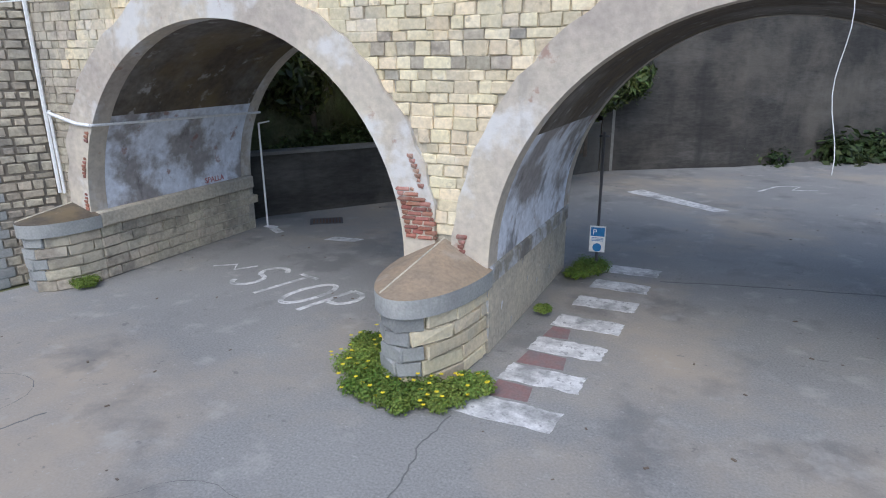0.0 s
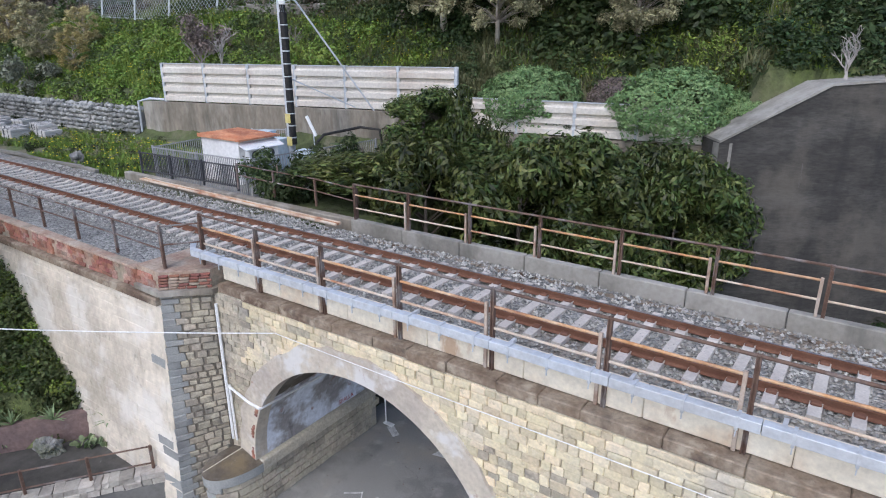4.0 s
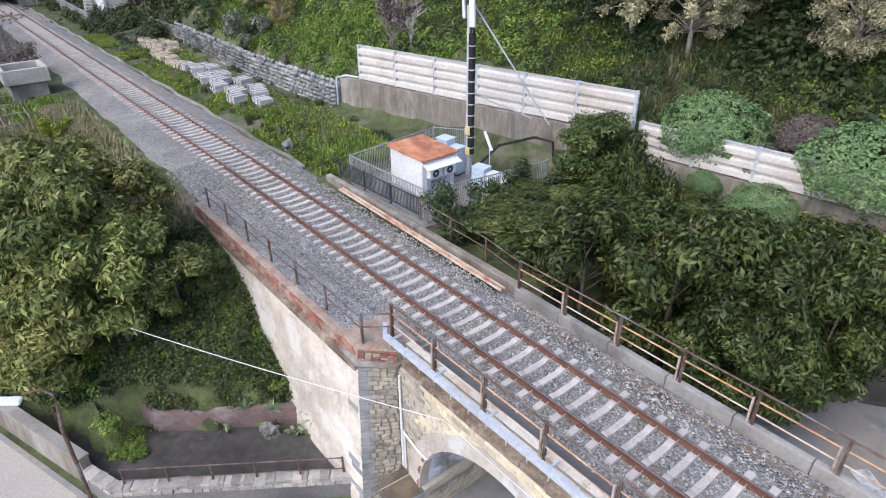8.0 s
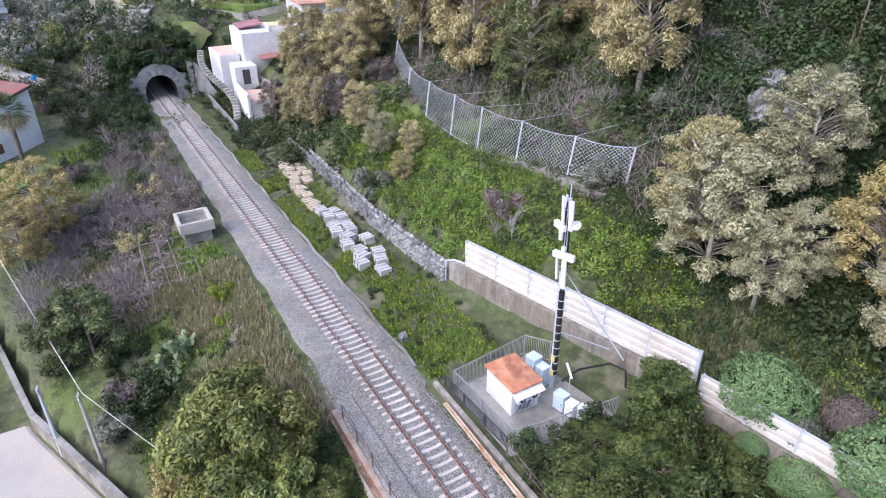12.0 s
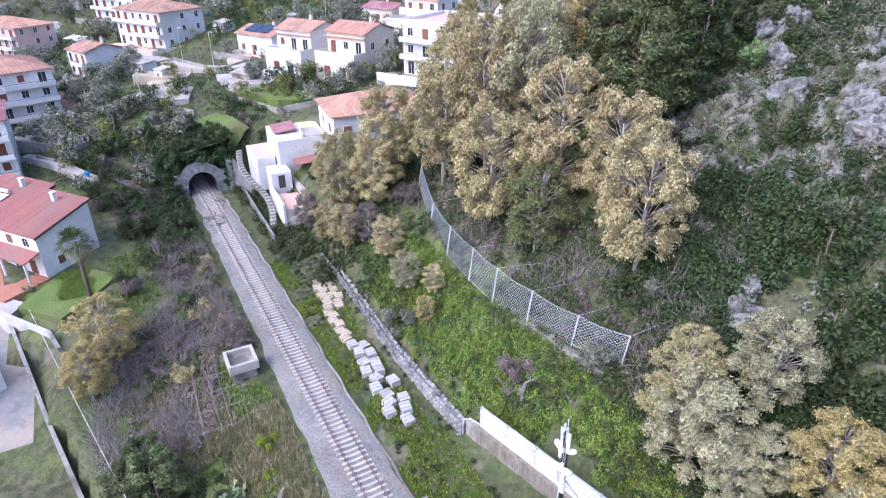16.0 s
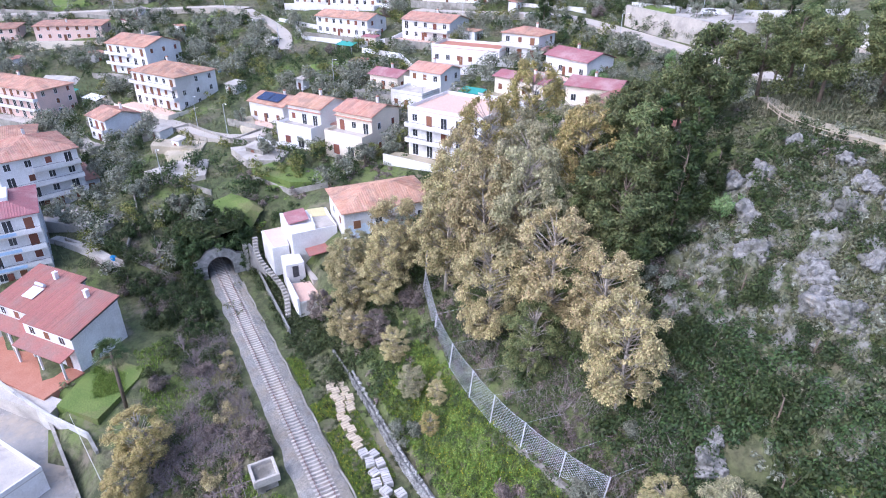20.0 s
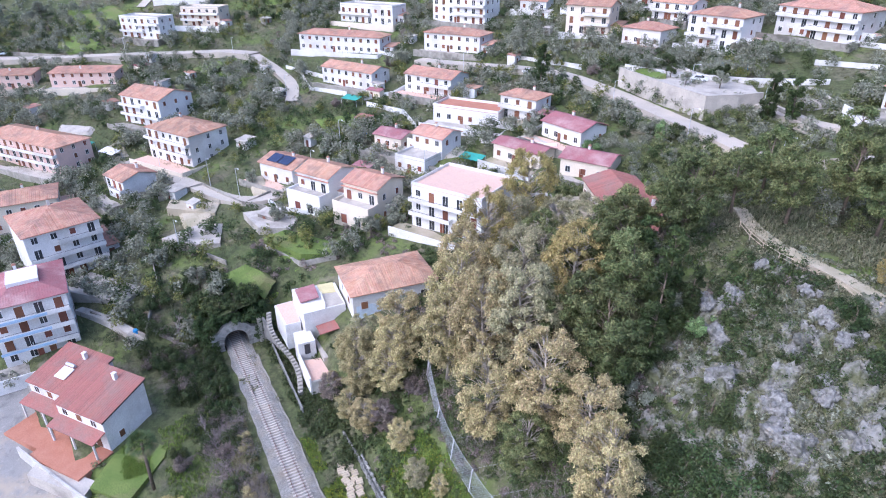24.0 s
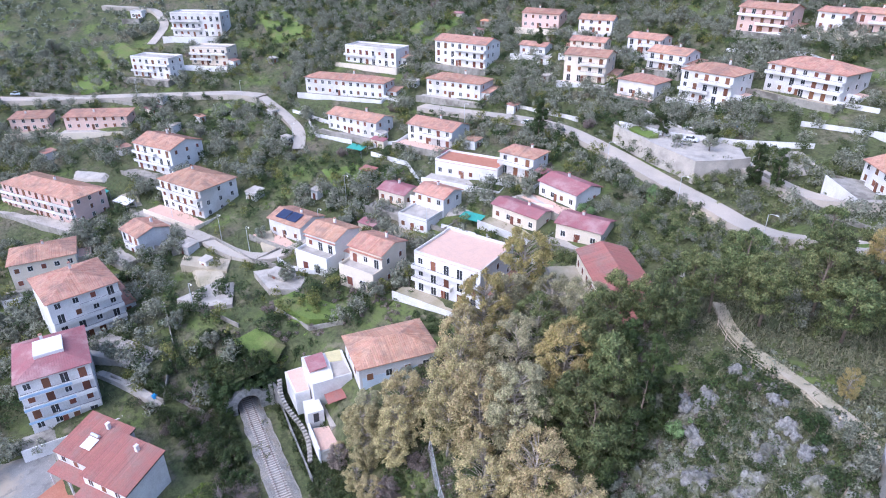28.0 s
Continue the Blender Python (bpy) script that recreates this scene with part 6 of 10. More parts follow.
def pergola():
    th = tagged(empty("pergola"), "bare grey pergola of thin poles beside the tank", "pergola")
    x0, x1, y0, y1 = -55.5, -47.5, 0.3, 6.6
    rnd = random.Random(3)
    for x in np.linspace(x0, x1, 4):
        for y in (y0, (y0 + y1) / 2, y1):
            z = ground(x, y)
            part("post", Pile().tube([(x, y, z - 0.2), (x + rnd.uniform(-0.15, 0.15), y, 5.7)], 0.05, 5).mesh("post"), "twig", th)
        part("beam", Pile().tube([(x, y0 - 0.6, 5.7 + rnd.uniform(-0.1, 0.1)), (x + rnd.uniform(-0.3, 0.3), y1 + 0.4, 5.75)], 0.045, 5).mesh("beam"), "twig", th)
    for y in np.linspace(y0, y1, 6):
        part("cane", Pile().tube([(x0 - 0.8, y + rnd.uniform(-0.3, 0.3), 5.8), (x1 + 0.6, y + rnd.uniform(-0.3, 0.3), 5.82)], 0.03, 5).mesh("cane"), "twig", th)


pergola()
steps_th = tagged(empty("garden_steps"), "short flight of worn stone steps on the bank", "steps")
for i in range(6):
    part("step", Pile().box(-0.28, -0.75, -0.3, 0.28, 0.75, 0.1, 0.03).mesh("step"), "concrete", steps_th, m=pose(-51.6 + 0.55 * i, -1.75 + 0.08 * i, ground(-51.6 + 0.55 * i, -1.75) + 0.1, 0, 0, 8))

# ---- tunnel portal ----
PX, PY = -104.0, 9.85
portal = tagged(empty("tunnel_portal"), "old stone railway tunnel portal overgrown with ivy", "tunnel", kind="structure")
inner = [(PY + 2.25, 5.8)] + [(PY + 2.25 * math.cos(radians(a)), 7.55 + 2.35 * math.sin(radians(a))) for a in range(0, 181, 10)] + [(PY - 2.25, 5.8)]
outer = [(PY - 4.6, 5.8), (PY - 4.4, 9.4)] + [(PY + 3.45 * math.cos(radians(a)), 8.1 + 3.45 * math.sin(radians(a))) for a in range(150, 20, -10)] + [(PY + 4.2, 9.6), (PY + 4.2, 5.8)]
line = inner + outer
vs = [(PX, y, z) for y, z in line] + [(PX - 1.0, y, z) for y, z in line]
n = len(line)
part("face", Pile().add(vs, [tuple(range(n)), tuple(range(n, 2 * n))[::-1]] + [(i, n + i, n + (i + 1) % n, (i + 1) % n) for i in range(n)]).mesh("face"), "stone_wall", portal)
for i in range(18):
    a0, a1 = radians(i * 10 + 0.8), radians(i * 10 + 9.2)
    q = [(r * math.cos(a), 7.55 + (r + 0.1) * math.sin(a)) for r, a in ((2.25, a0), (2.25, a1), (3.1, a1), (3.1, a0))]
    part("voussoir", Pile().add([(PX + 0.08, PY + y, z) for y, z in q] + [(PX - 0.2, PY + y, z) for y, z in q], [(0, 1, 2, 3), (7, 6, 5, 4), (0, 4, 5, 1), (1, 5, 6, 2), (2, 6, 7, 3), (3, 7, 4, 0)]).mesh("voussoir"), "stone_wall", portal)
for s in (-1, 1):
    for k in range(4):
        part("jamb_stone", Pile().box(PX - 0.2, PY + min(s * 2.25, s * 3.1), 5.8 + k * 0.44, PX + 0.08, PY + max(s * 2.25, s * 3.1), 6.22 + k * 0.44, 0.03).mesh("jamb_stone"), "stone_wall", portal)
bore = [(x, y, z) for x in (PX - 0.9, PX - 24) for y, z in inner]
n = len(inner)
part("bore", mesh_of("bore", bore, [(i, i + 1, n + i + 1, n + i) for i in range(n - 1)] + [tuple(range(n, 2 * n))]), "dark_concrete", portal)
part("wing", Pile().box(PX - 0.3, PY + 4.2, 5.8, PX + 0.4, PY + 5.0, 11.6, 0.05).mesh("wing"), "concrete", portal)
part("wing", Pile().add([(PX, PY + 5.0, 5.8), (PX, PY + 5.0, 11.4), (PX + 6, PY + 6.5, 5.8), (PX + 6, PY + 6.5, 7.5), (PX, PY + 5.5, 5.8), (PX, PY + 5.5, 11.4), (PX + 6, PY + 7.0, 5.8), (PX + 6, PY + 7.0, 7.5)], [(0, 2, 3, 1), (4, 5, 7, 6), (1, 3, 7, 5), (2, 6, 7, 3), (0, 1, 5, 4)]).mesh("wing"), "stone_wall", portal)


def wall_scrawl(text, size, m, label):
    cu = bpy.data.curves.new("scrawl", "FONT")
    cu.body, cu.size, cu.extrude = text, size, 0.002
    ob = new("wall_writing", cu)
    me = bpy.data.meshes.new_from_object(ob)
    bpy.data.objects.remove(ob)
    tagged(part("wall_writing", me, "red_scrawl", None, "", m), label, "graffiti")


wall_scrawl("SPALLA", 0.19, pose(-11.366, 11.05, 1.46, 90, 0, 90), "small red painted word on the whitewashed arch")


def road_wear():
    """Cracks and small litter on the asphalt."""
    rnd = random.Random(44)
    cr = Pile()
    for x, y, a, n in ((-9.5, 4.6, 0.1, 16), (-6.2, 3.0, 0.5, 14), (-1.5, 4.4, -0.3, 18), (2.4, 5.6, 0.2, 22), (3.0, 10.2, 0.1, 20), (-8.4, 9.5, 1.3, 12), (1.2, 3.2, 1.2, 14), (5.5, 18.0, 0.4, 18), (-11.0, 2.0, -0.4, 20)):
        pts = []
        for i in range(n):
            a += rnd.uniform(-0.45, 0.45)
            x, y = x + math.cos(a) * 0.22, y + math.sin(a) * 0.22
            pts.append((x, y, a))
        for (x0, y0, a0), (x1, y1, a1) in zip(pts, pts[1:]):
            w0, w1 = rnd.uniform(0.002, 0.007), rnd.uniform(0.002, 0.007)
            cr.add([(x0 - math.sin(a0) * w0, y0 + math.cos(a0) * w0, 0.004), (x0 + math.sin(a0) * w0, y0 - math.cos(a0) * w0, 0.004), (x1 + math.sin(a1) * w1, y1 - math.cos(a1) * w1, 0.004), (x1 - math.sin(a1) * w1, y1 + math.cos(a1) * w1, 0.004)], [(0, 1, 2, 3)])
    tagged(part("road_cracks", mesh_of("road_cracks", cr.v, cr.f), "tar"), "thin dark cracks in the old asphalt", "cracks", kind="stuff")
    lt = Pile()
    for i in range(170):
        x, y = rnd.uniform(-11, 9), rnd.uniform(3, 26)
        if -4.6 < x < -2.5 and y < 13:
            continue
        s = rnd.uniform(0.012, 0.035)
        lt.box(-s, -s * 0.5, 0.003, s, s * 0.5, 0.003 + s * 0.35, m=pose(x, y, 0, 0, 0, rnd.uniform(0, 360)))
    tagged(part("road_litter", mesh_of("road_litter", lt.v, lt.f), "bark"), "dry leaves and bits of litter on the road", "litter", kind="stuff")


road_wear()

# ---- houses ----
WIN = {}
SPOTS = [(-97, -14, 10), (-104, -18, 10), (-94, 25, 13), (-84, 20, 6)]


def window_mesh(kind, w, h):
    key = (kind, round(w, 1), round(h, 1))
    if key not in WIN:
        w, h = key[1], key[2]
        if kind == "frame":
            p = Pile().box(-w / 2 - 0.07, -0.04, -0.07, w / 2 + 0.07, 0.05, 0).box(-w / 2 - 0.07, -0.04, h, w / 2 + 0.07, 0.05, h + 0.07)
            p.box(-w / 2 - 0.07, -0.04, 0.0, -w / 2, 0.05, h).box(w / 2, -0.04, 0.0, w / 2 + 0.07, 0.05, h).box(-0.03, -0.02, 0.0, 0.03, 0.02, h)
        elif kind == "pane":
            p = Pile().box(-w / 2, -0.012, 0, w / 2, 0.012, h)
        else:
            # one louvred sheet
            prof = [(-0.02, h - 0.01), (-0.02, 0.01)]
            for k in range(max(3, int(h / 0.2))):
                z = 0.01 + k * (h - 0.02) / max(3, int(h / 0.2))
                prof += [(-0.075, z), (-0.05, z + (h - 0.02) / max(3, int(h / 0.2)) * 0.95)]
            n = len(prof)
            vs = [(-w / 2, y, z) for y, z in prof] + [(w / 2, y, z) for y, z in prof]
            p = Pile().add(vs, [(i, (i + 1) % n, n + (i + 1) % n, n + i) for i in range(n)] + [tuple(range(n))[::-1], tuple(range(n, 2 * n))])
        WIN[key] = p.mesh(kind)
    return WIN[key]


def put_window(th, x, y, z, yaw, w, h, shut, frame_mat="white_paint"):
    wd = part("window", window_mesh("frame", w, h), frame_mat, th, m=pose(x, y, z, 0, 0, yaw))
    part("shutter" if shut else "pane", window_mesh("shutter" if shut else "pane", w, h), "shutter" if shut else "window_glass", wd)


def tiled_roof(th, kind, x0, y0, x1, y1, z, rise, material, over=0.45):
    x0, y0, x1, y1 = x0 - over, y0 - over, x1 + over, y1 + over
    w, d = x1 - x0, y1 - y0
    t = 0.16
    if kind == "flat":
        return part("roof", Pile().box(x0 + over, y0 + over, z, x1 - over, y1 - over, z + 0.12).mesh("roof"), material, th)
    long_x = w >= d
    if kind == "mono":
        top = [(x0, y0, z), (x1, y0, z), (x1, y1, z + rise), (x0, y1, z + rise)]
        faces = [(0, 1, 2, 3)]
    elif kind == "gable":
        top = [(x0, y0, z), (x1, y0, z), (x1, y1, z), (x0, y1, z)] + ([(x0, (y0 + y1) / 2, z + rise), (x1, (y0 + y1) / 2, z + rise)] if long_x else [((x0 + x1) / 2, y0, z + rise), ((x0 + x1) / 2, y1, z + rise)])
        faces = [(0, 1, 5, 4), (2, 3, 4, 5)] if long_x else [(1, 2, 5, 4), (3, 0, 4, 5)]
    else:
        r = min(w, d) / 2
        top = [(x0, y0, z), (x1, y0, z), (x1, y1, z), (x0, y1, z)] + ([(x0 + r, (y0 + y1) / 2, z + rise), (x1 - r, (y0 + y1) / 2, z + rise)] if long_x else [((x0 + x1) / 2, y0 + r, z + rise), ((x0 + x1) / 2, y1 - r, z + rise)])
        faces = [(0, 1, 5, 4), (1, 2, 5), (2, 3, 4, 5), (3, 0, 4)] if long_x else [(0, 1, 4), (1, 2, 5, 4), (2, 3, 5), (3, 0, 4, 5)]
    p = Pile()
    n = len(top)
    p.add(top + [(x, y, q - t) for x, y, q in top], faces + [tuple(i + n for i in f)[::-1] for f in faces] + [(a, b, b + n, a + n) for a, b in ((0, 1), (1, 2), (2, 3), (3, 0))] if kind != "gable" else faces + [tuple(i + n for i in f)[::-1] for f in faces] + ([(0, 1, 1 + n, n), (2, 3, 3 + n, 2 + n), (1, 2, 5, 1), (3, 0, 4, 3)][:2]))
    rf = part("roof", p.mesh("roof"), material, th)
    # rows of tiles running down each slope
    rows = Pile()
    V = [Vector(q) for q in top]
    for f in faces:
        q = [V[i] for i in f]
        a, b = q[0], q[1]
        up = (q[-1] - a) if len(q) == 4 else (q[2] - (a + b) / 2)
        ridge0, ridge1 = (q[3], q[2]) if len(q) == 4 else (q[2], q[2])
        L = (b - a).length
        step = 0.42
        m = int(L / step)
        eu = (b - a) / L
        for i in range(m + 1):
            s = min(L, (i + 0.5) * step)
            foot = a + eu * s
            s0, s1 = (ridge0 - a).dot(eu), (ridge1 - a).dot(eu)
            nrm = eu.cross(up).normalized()
            rise_v = up - eu * up.dot(eu)
            k = 1.0
            if s < s0 and s0 > 0.01:
                k = s / s0
            elif s > s1 and L - s1 > 0.01:
                k = (L - s) / (L - s1)
            end = foot + rise_v * k
            if (end - foot).length < 0.4:
                continue
            hw = eu * (step * 0.22)
            h = nrm * 0.05
            rows.add([foot - hw, foot + hw, foot + h, end - hw, end + hw, end + h], [(0, 2, 5, 3), (2, 1, 4, 5), (0, 1, 2)])
    if rows.v:
        tagged(part("tiling", mesh_of("tiling", rows.v, rows.f), material, rf), kind="stuff")
    return rf


def grounds(x, y, z, yaw, w, d, rnd):
    """The paved terrace before a house, with its retaining wall."""
    th = tagged(empty("house_terrace", x, y, z, yaw), rnd.choice(("paved terrace with white parapet before a house", "pale concrete forecourt held by a low wall", "tiled terrace with low walls before a house")), "terrace", kind="structure")
    a, b, r = -rnd.uniform(0.5, 3.0), w + rnd.uniform(0.5, 4.0), rnd.uniform(3.5, 6.5)
    part("slab", Pile().box(a, -r, -4.5, b, -0.06 - 1.3 * 0, 0.0).mesh("slab"), rnd.choice(("pale_floor", "pale_floor", "pink_floor", "concrete", "dirt_path")), th)
    wm = rnd.choice(("white_wall", "white_wall", "concrete", "cream_wall"))
    part("front_wall", Pile().box(a, -r - 0.22, -4.5, b, -r - 0.002, 0.75).mesh("front_wall"), wm, th)
    part("end_wall", Pile().box(b + 0.002, -r, -4.5, b + 0.2, d * rnd.uniform(0.2, 1.0), 0.9).mesh("end_wall"), wm, th)


def house(x, y, z, yaw, w, d, h, storeys, wall, roof, roof_mat, balcony, label, sides=True, chimney=True):
    th = tagged(empty("house", x, y, z, yaw), label, "house")
    rnd = random.Random(int(abs(x * 10) + abs(y * 7)))
    c, q = math.cos(radians(yaw)), math.sin(radians(yaw))
    SPOTS.append((x + c * w / 2 - q * d * 0.4, y + q * w / 2 + c * d * 0.4, max(w, d) * 0.6))
    outline = [(0, 0), (w, 0), (w, d), (0, d)]
    part("wall", Pile().prism(outline, -4.0, h).mesh("wall"), wall, th)
    rise = min(w, d) * (0.17 if roof in ("hip", "gable") else 0.12)
    if roof == "gable":
        long_x = w + 0.9 >= d + 0.9
        tri = [(0, 0, h), (0, d, h), (0, d / 2, h + rise * 0.93)] if long_x else [(0, 0, h), (w, 0, h), (w / 2, 0, h + rise * 0.93)]
        off = (w, 0, 0) if long_x else (0, d, 0)
        vs = tri + [tuple(a + b for a, b in zip(p, off)) for p in tri]
        part("gable", Pile().add(vs, [(0, 1, 2), (5, 4, 3), (0, 3, 4, 1), (1, 4, 5, 2), (2, 5, 3, 0)]).mesh("gable"), wall, th)
    tiled_roof(th, roof, 0, 0, w, d, h + 0.02, rise, roof_mat)
    if roof == "flat":
        for q in ((0, 0, w, 0.2), (0, d - 0.2, w, d), (0, 0.201, 0.2, d - 0.201), (w - 0.2, 0.201, w, d - 0.201)):
            part("parapet", Pile().box(q[0], q[1], h + 0.12, q[2], q[3], h + 0.75).mesh("parapet"), wall, th)
    elif chimney:
        cx, cy = rnd.uniform(0.3, 0.7) * w, rnd.uniform(0.55, 0.75) * d
        ch = part("chimney", Pile().box(cx - 0.25, cy - 0.25, h, cx + 0.25, cy + 0.25, h + rise + 0.7).mesh("chimney"), "white_wall", th)
        part("cowl", Pile().box(cx - 0.32, cy - 0.32, h + rise + 0.7, cx + 0.32, cy + 0.32, h + rise + 0.82).box(cx - 0.2, cy - 0.2, h + rise + 0.82, cx + 0.2, cy + 0.2, h + rise + 1.0).mesh("cowl"), "tile_roof", ch)
    sh = h / storeys
    for s in range(storeys):
        z0 = s * sh
        n = max(2, int(w / 3.0))
        for i in range(n):
            cx = (i + 0.5) * w / n
            if balcony and rnd.random() < 0.6:
                put_window(th, cx, -0.02, z0 + 0.15, 0, 1.3, min(2.2, sh - 0.6), rnd.random() < 0.5)
            else:
                put_window(th, cx, -0.02, z0 + 0.95, 0, 1.1, min(1.3, sh - 1.2), rnd.random() < 0.45)
        if sides:
            m = max(2, int(d / 3.6))
            for i in range(m):
                cy = (i + 0.5) * d / m
                if rnd.random() < 0.75:
                    put_window(th, w + 0.02, cy, z0 + 0.95, 90, 0.9, min(1.3, sh - 1.2), rnd.random() < 0.5)
                if x > -120 and rnd.random() < 0.5:
                    put_window(th, -0.02, cy, z0 + 0.95, -90, 0.9, min(1.3, sh - 1.2), rnd.random() < 0.5)
        if balcony == 1 and s > 0:
            bw = w * (1.0 if rnd.random() < 0.5 else 0.6)
            b0 = 0.0 if rnd.random() < 0.5 else w - bw
            bl = part("balcony", Pile().box(b0, -1.3, z0 - 0.1, b0 + bw, -0.001, z0 + 0.08).mesh("balcony"), "white_wall", th)
            part("parapet", Pile().box(b0, -1.3, z0 + 0.08, b0 + bw, -1.2, z0 + 0.75).box(b0, -1.2, z0 + 0.08, b0 + 0.1, -0.001, z0 + 0.75).box(b0 + bw - 0.1, -1.2, z0 + 0.08, b0 + bw, -0.001, z0 + 0.75).mesh("parapet"), "white_wall", bl)
            part("handrail", Pile().box(b0, -1.29, z0 + 0.95, b0 + bw, -1.24, z0 + 1.0).mesh("handrail"), "dark_metal", bl)
    if balcony == 2:
        bl = part("terrace", Pile().box(-0.3, -3.6, -3.0, w + 0.3, -0.002, sh + 0.1).mesh("terrace"), wall, th)
        part("terrace_floor", Pile().box(-0.1, -3.4, sh + 0.1, w + 0.1, -0.01, sh + 0.16).mesh("terrace_floor"), "pale_floor", bl)
        part("parapet", Pile().box(-0.3, -3.6, sh + 0.1, w + 0.3, -3.42, sh + 0.8).box(-0.3, -3.42, sh + 0.1, -0.12, -0.01, sh + 0.8).box(w + 0.12, -3.42, sh + 0.1, w + 0.3, -0.01, sh + 0.8).mesh("parapet"), wall, bl)
        part("tile_trim", Pile().box(-0.3, -0.5, sh * 1.75, w + 0.3, -0.003, sh * 1.75 + 0.12).mesh("tile_trim"), "tile_roof", th)
        for i in range(2):
            put_window(th, w * (0.3 + 0.4 * i), -3.62, 0.1, 0, 1.6, 2.1, i == 0)
    if balcony != 2 and sides:
        grounds(x, y, z, yaw, w, d, rnd)
    if h > 4.2 and rnd.random() < 0.7 and x > -260:
        s = 1 if rnd.random() < 0.5 else -1
        aw, ah = rnd.uniform(2.5, 4.0), sh * rnd.choice((1.0, 1.0, 0.85))
        x0 = w + 0.004 if s > 0 else -aw - 0.004
        y0 = d * rnd.uniform(0.05, 0.4)
        an = part("annexe", Pile().box(x0, y0, -4.0, x0 + aw, d * 0.95, ah).mesh("annexe"), wall, th)
        if rnd.random() < 0.5:
            part("annexe_roof", Pile().add([(x0 - 0.2, y0 - 0.3, ah + 0.02), (x0 + aw + 0.2, y0 - 0.3, ah + 0.02), (x0 + aw + 0.2, d, ah + 0.6), (x0 - 0.2, d, ah + 0.6), (x0 - 0.2, y0 - 0.3, ah + 0.15), (x0 + aw + 0.2, y0 - 0.3, ah + 0.15), (x0 + aw + 0.2, d, ah + 0.74), (x0 - 0.2, d, ah + 0.74)], [(3, 2, 1, 0), (4, 5, 6, 7), (0, 1, 5, 4), (1, 2, 6, 5), (2, 3, 7, 6), (3, 0, 4, 7)]).mesh("annexe_roof"), roof_mat if roof != "flat" else "tile_roof", an)
        else:
            part("annexe_floor", Pile().box(x0 + 0.15, y0 + 0.15, ah, x0 + aw - 0.15, d * 0.95 - 0.15, ah + 0.06).mesh("annexe_floor"), "pink_floor", an)
            part("annexe_parapet", Pile().box(x0, y0, ah, x0 + aw, y0 + 0.14, ah + 0.7).mesh("annexe_parapet"), wall, an)
        put_window(th, x0 + aw / 2, y0 - 0.02, 0.2, 0, 1.2, 2.0, rnd.random() < 0.5)
    dr = part("door", Pile().box(w * 0.42, -0.06, 0, w * 0.42 + 1.0, -0.01, 2.1).mesh("door"), "shutter", th)
    part("handle", Pile().box(w * 0.42 + 0.85, -0.1, 1.0, w * 0.42 + 0.93, -0.06, 1.06).mesh("handle"), "dark_metal", dr)
    return th


apartment = house(-115.7, -27.9, 7.2, 94, 12.1, 14, 12, 4, "white_wall", "hip", "magenta_roof", 1, "four-storey white and pale blue apartment block with faded red metal roof")
house(-139.0, -22.9, 10.2, 105, 14.3, 15, 11.5, 4, "white_wall", "hip", "tile_roof", 1, "white apartment block with terracotta hip roof and balconies")
house(-173.2, -33.6, 10.2, 90, 15.0, 11, 7, 2, "cream_wall", "hip", "tile_roof", 0, "cream house with broad terracotta tiled roof")
house(-227.0, -37.8, 14.1, 36, 33.5, 11, 8, 3, "pink_wall", "hip", "tile_roof", 1, "long pink row of flats with arched balconies")
house(-178.4, -6.9, 13.4, 24, 9.0, 9, 6, 2, "white_wall", "gable", "tile_roof", 1, "small white house with red tiled roof and terrace")
house(-195.8, 5.9, 17.0, 29, 19.0, 13, 9, 3, "white_wall", "hip", "tile_roof", 1, "three-storey white house with terracotta hip roof")
house(-227.1, 1.8, 20.1, 33, 17.9, 13, 9, 3, "white_wall", "gable", "tile_roof", 1, "white house with stacked verandas and tiled roof")
house(-280.9, -37.5, 24.2, 70, 13.3, 8, 5, 2, "pink_wall", "mono", "tile_roof", 0, "small pink house beside the upper road")
house(-269.0, -19.0, 25.4, 65, 23.1, 8, 5, 2, "pink_wall", "mono", "tile_roof", 0, "long pink semi-detached house beside the upper road")
solar_cottage = house(-158.1, 29.2, 18.5, 28, 11.8, 9, 4.5, 1, "white_wall", "gable", "tile_roof", 0, "white cottage with solar panels on its roof")
house(-138.0, 33.6, 18.2, 29, 9.6, 9, 8, 2, "white_wall", "gable", "tile_roof", 2, "white terraced villa with tiled roof and broad terrace")
house(-124.5, 40.1, 19.0, 28, 9.6, 9, 8, 2, "cream_wall", "gable", "tile_roof", 2, "cream terraced villa with tiled roof and broad terrace")
house(-109.1, 49.5, 20.6, 28, 16.8, 14, 9, 3, "white_wall", "flat", "pink_floor", 1, "white flat-roofed apartment block with pink roof terrace")
house(-89.0, 77.7, 28.5, -24, 27.9, 10, 4, 1, "cream_wall", "gable", "red_roof", 0, "long low building with plain red roof among the trees")
house(-208.6, 63.9, 29.6, 27, 21.8, 9, 5.5, 2, "white_wall", "gable", "tile_roof", 0, "long white house with tiled roof and porch")
house(-181.0, 81.8, 30.4, 27, 17.3, 10, 5.5, 2, "white_wall", "gable", "tile_roof", 1, "long white house with tiled roof and veranda")
house(-153.6, 77.6, 28.3, 34, 19.6, 9, 4, 1, "white_wall", "flat", "terracotta_floor", 0, "white house with terracotta roof terrace")
house(-141.1, 91.6, 30.5, 24, 10.9, 8, 6, 2, "white_wall", "hip", "tile_roof", 1, "two-storey white house with tiled roof and porch")
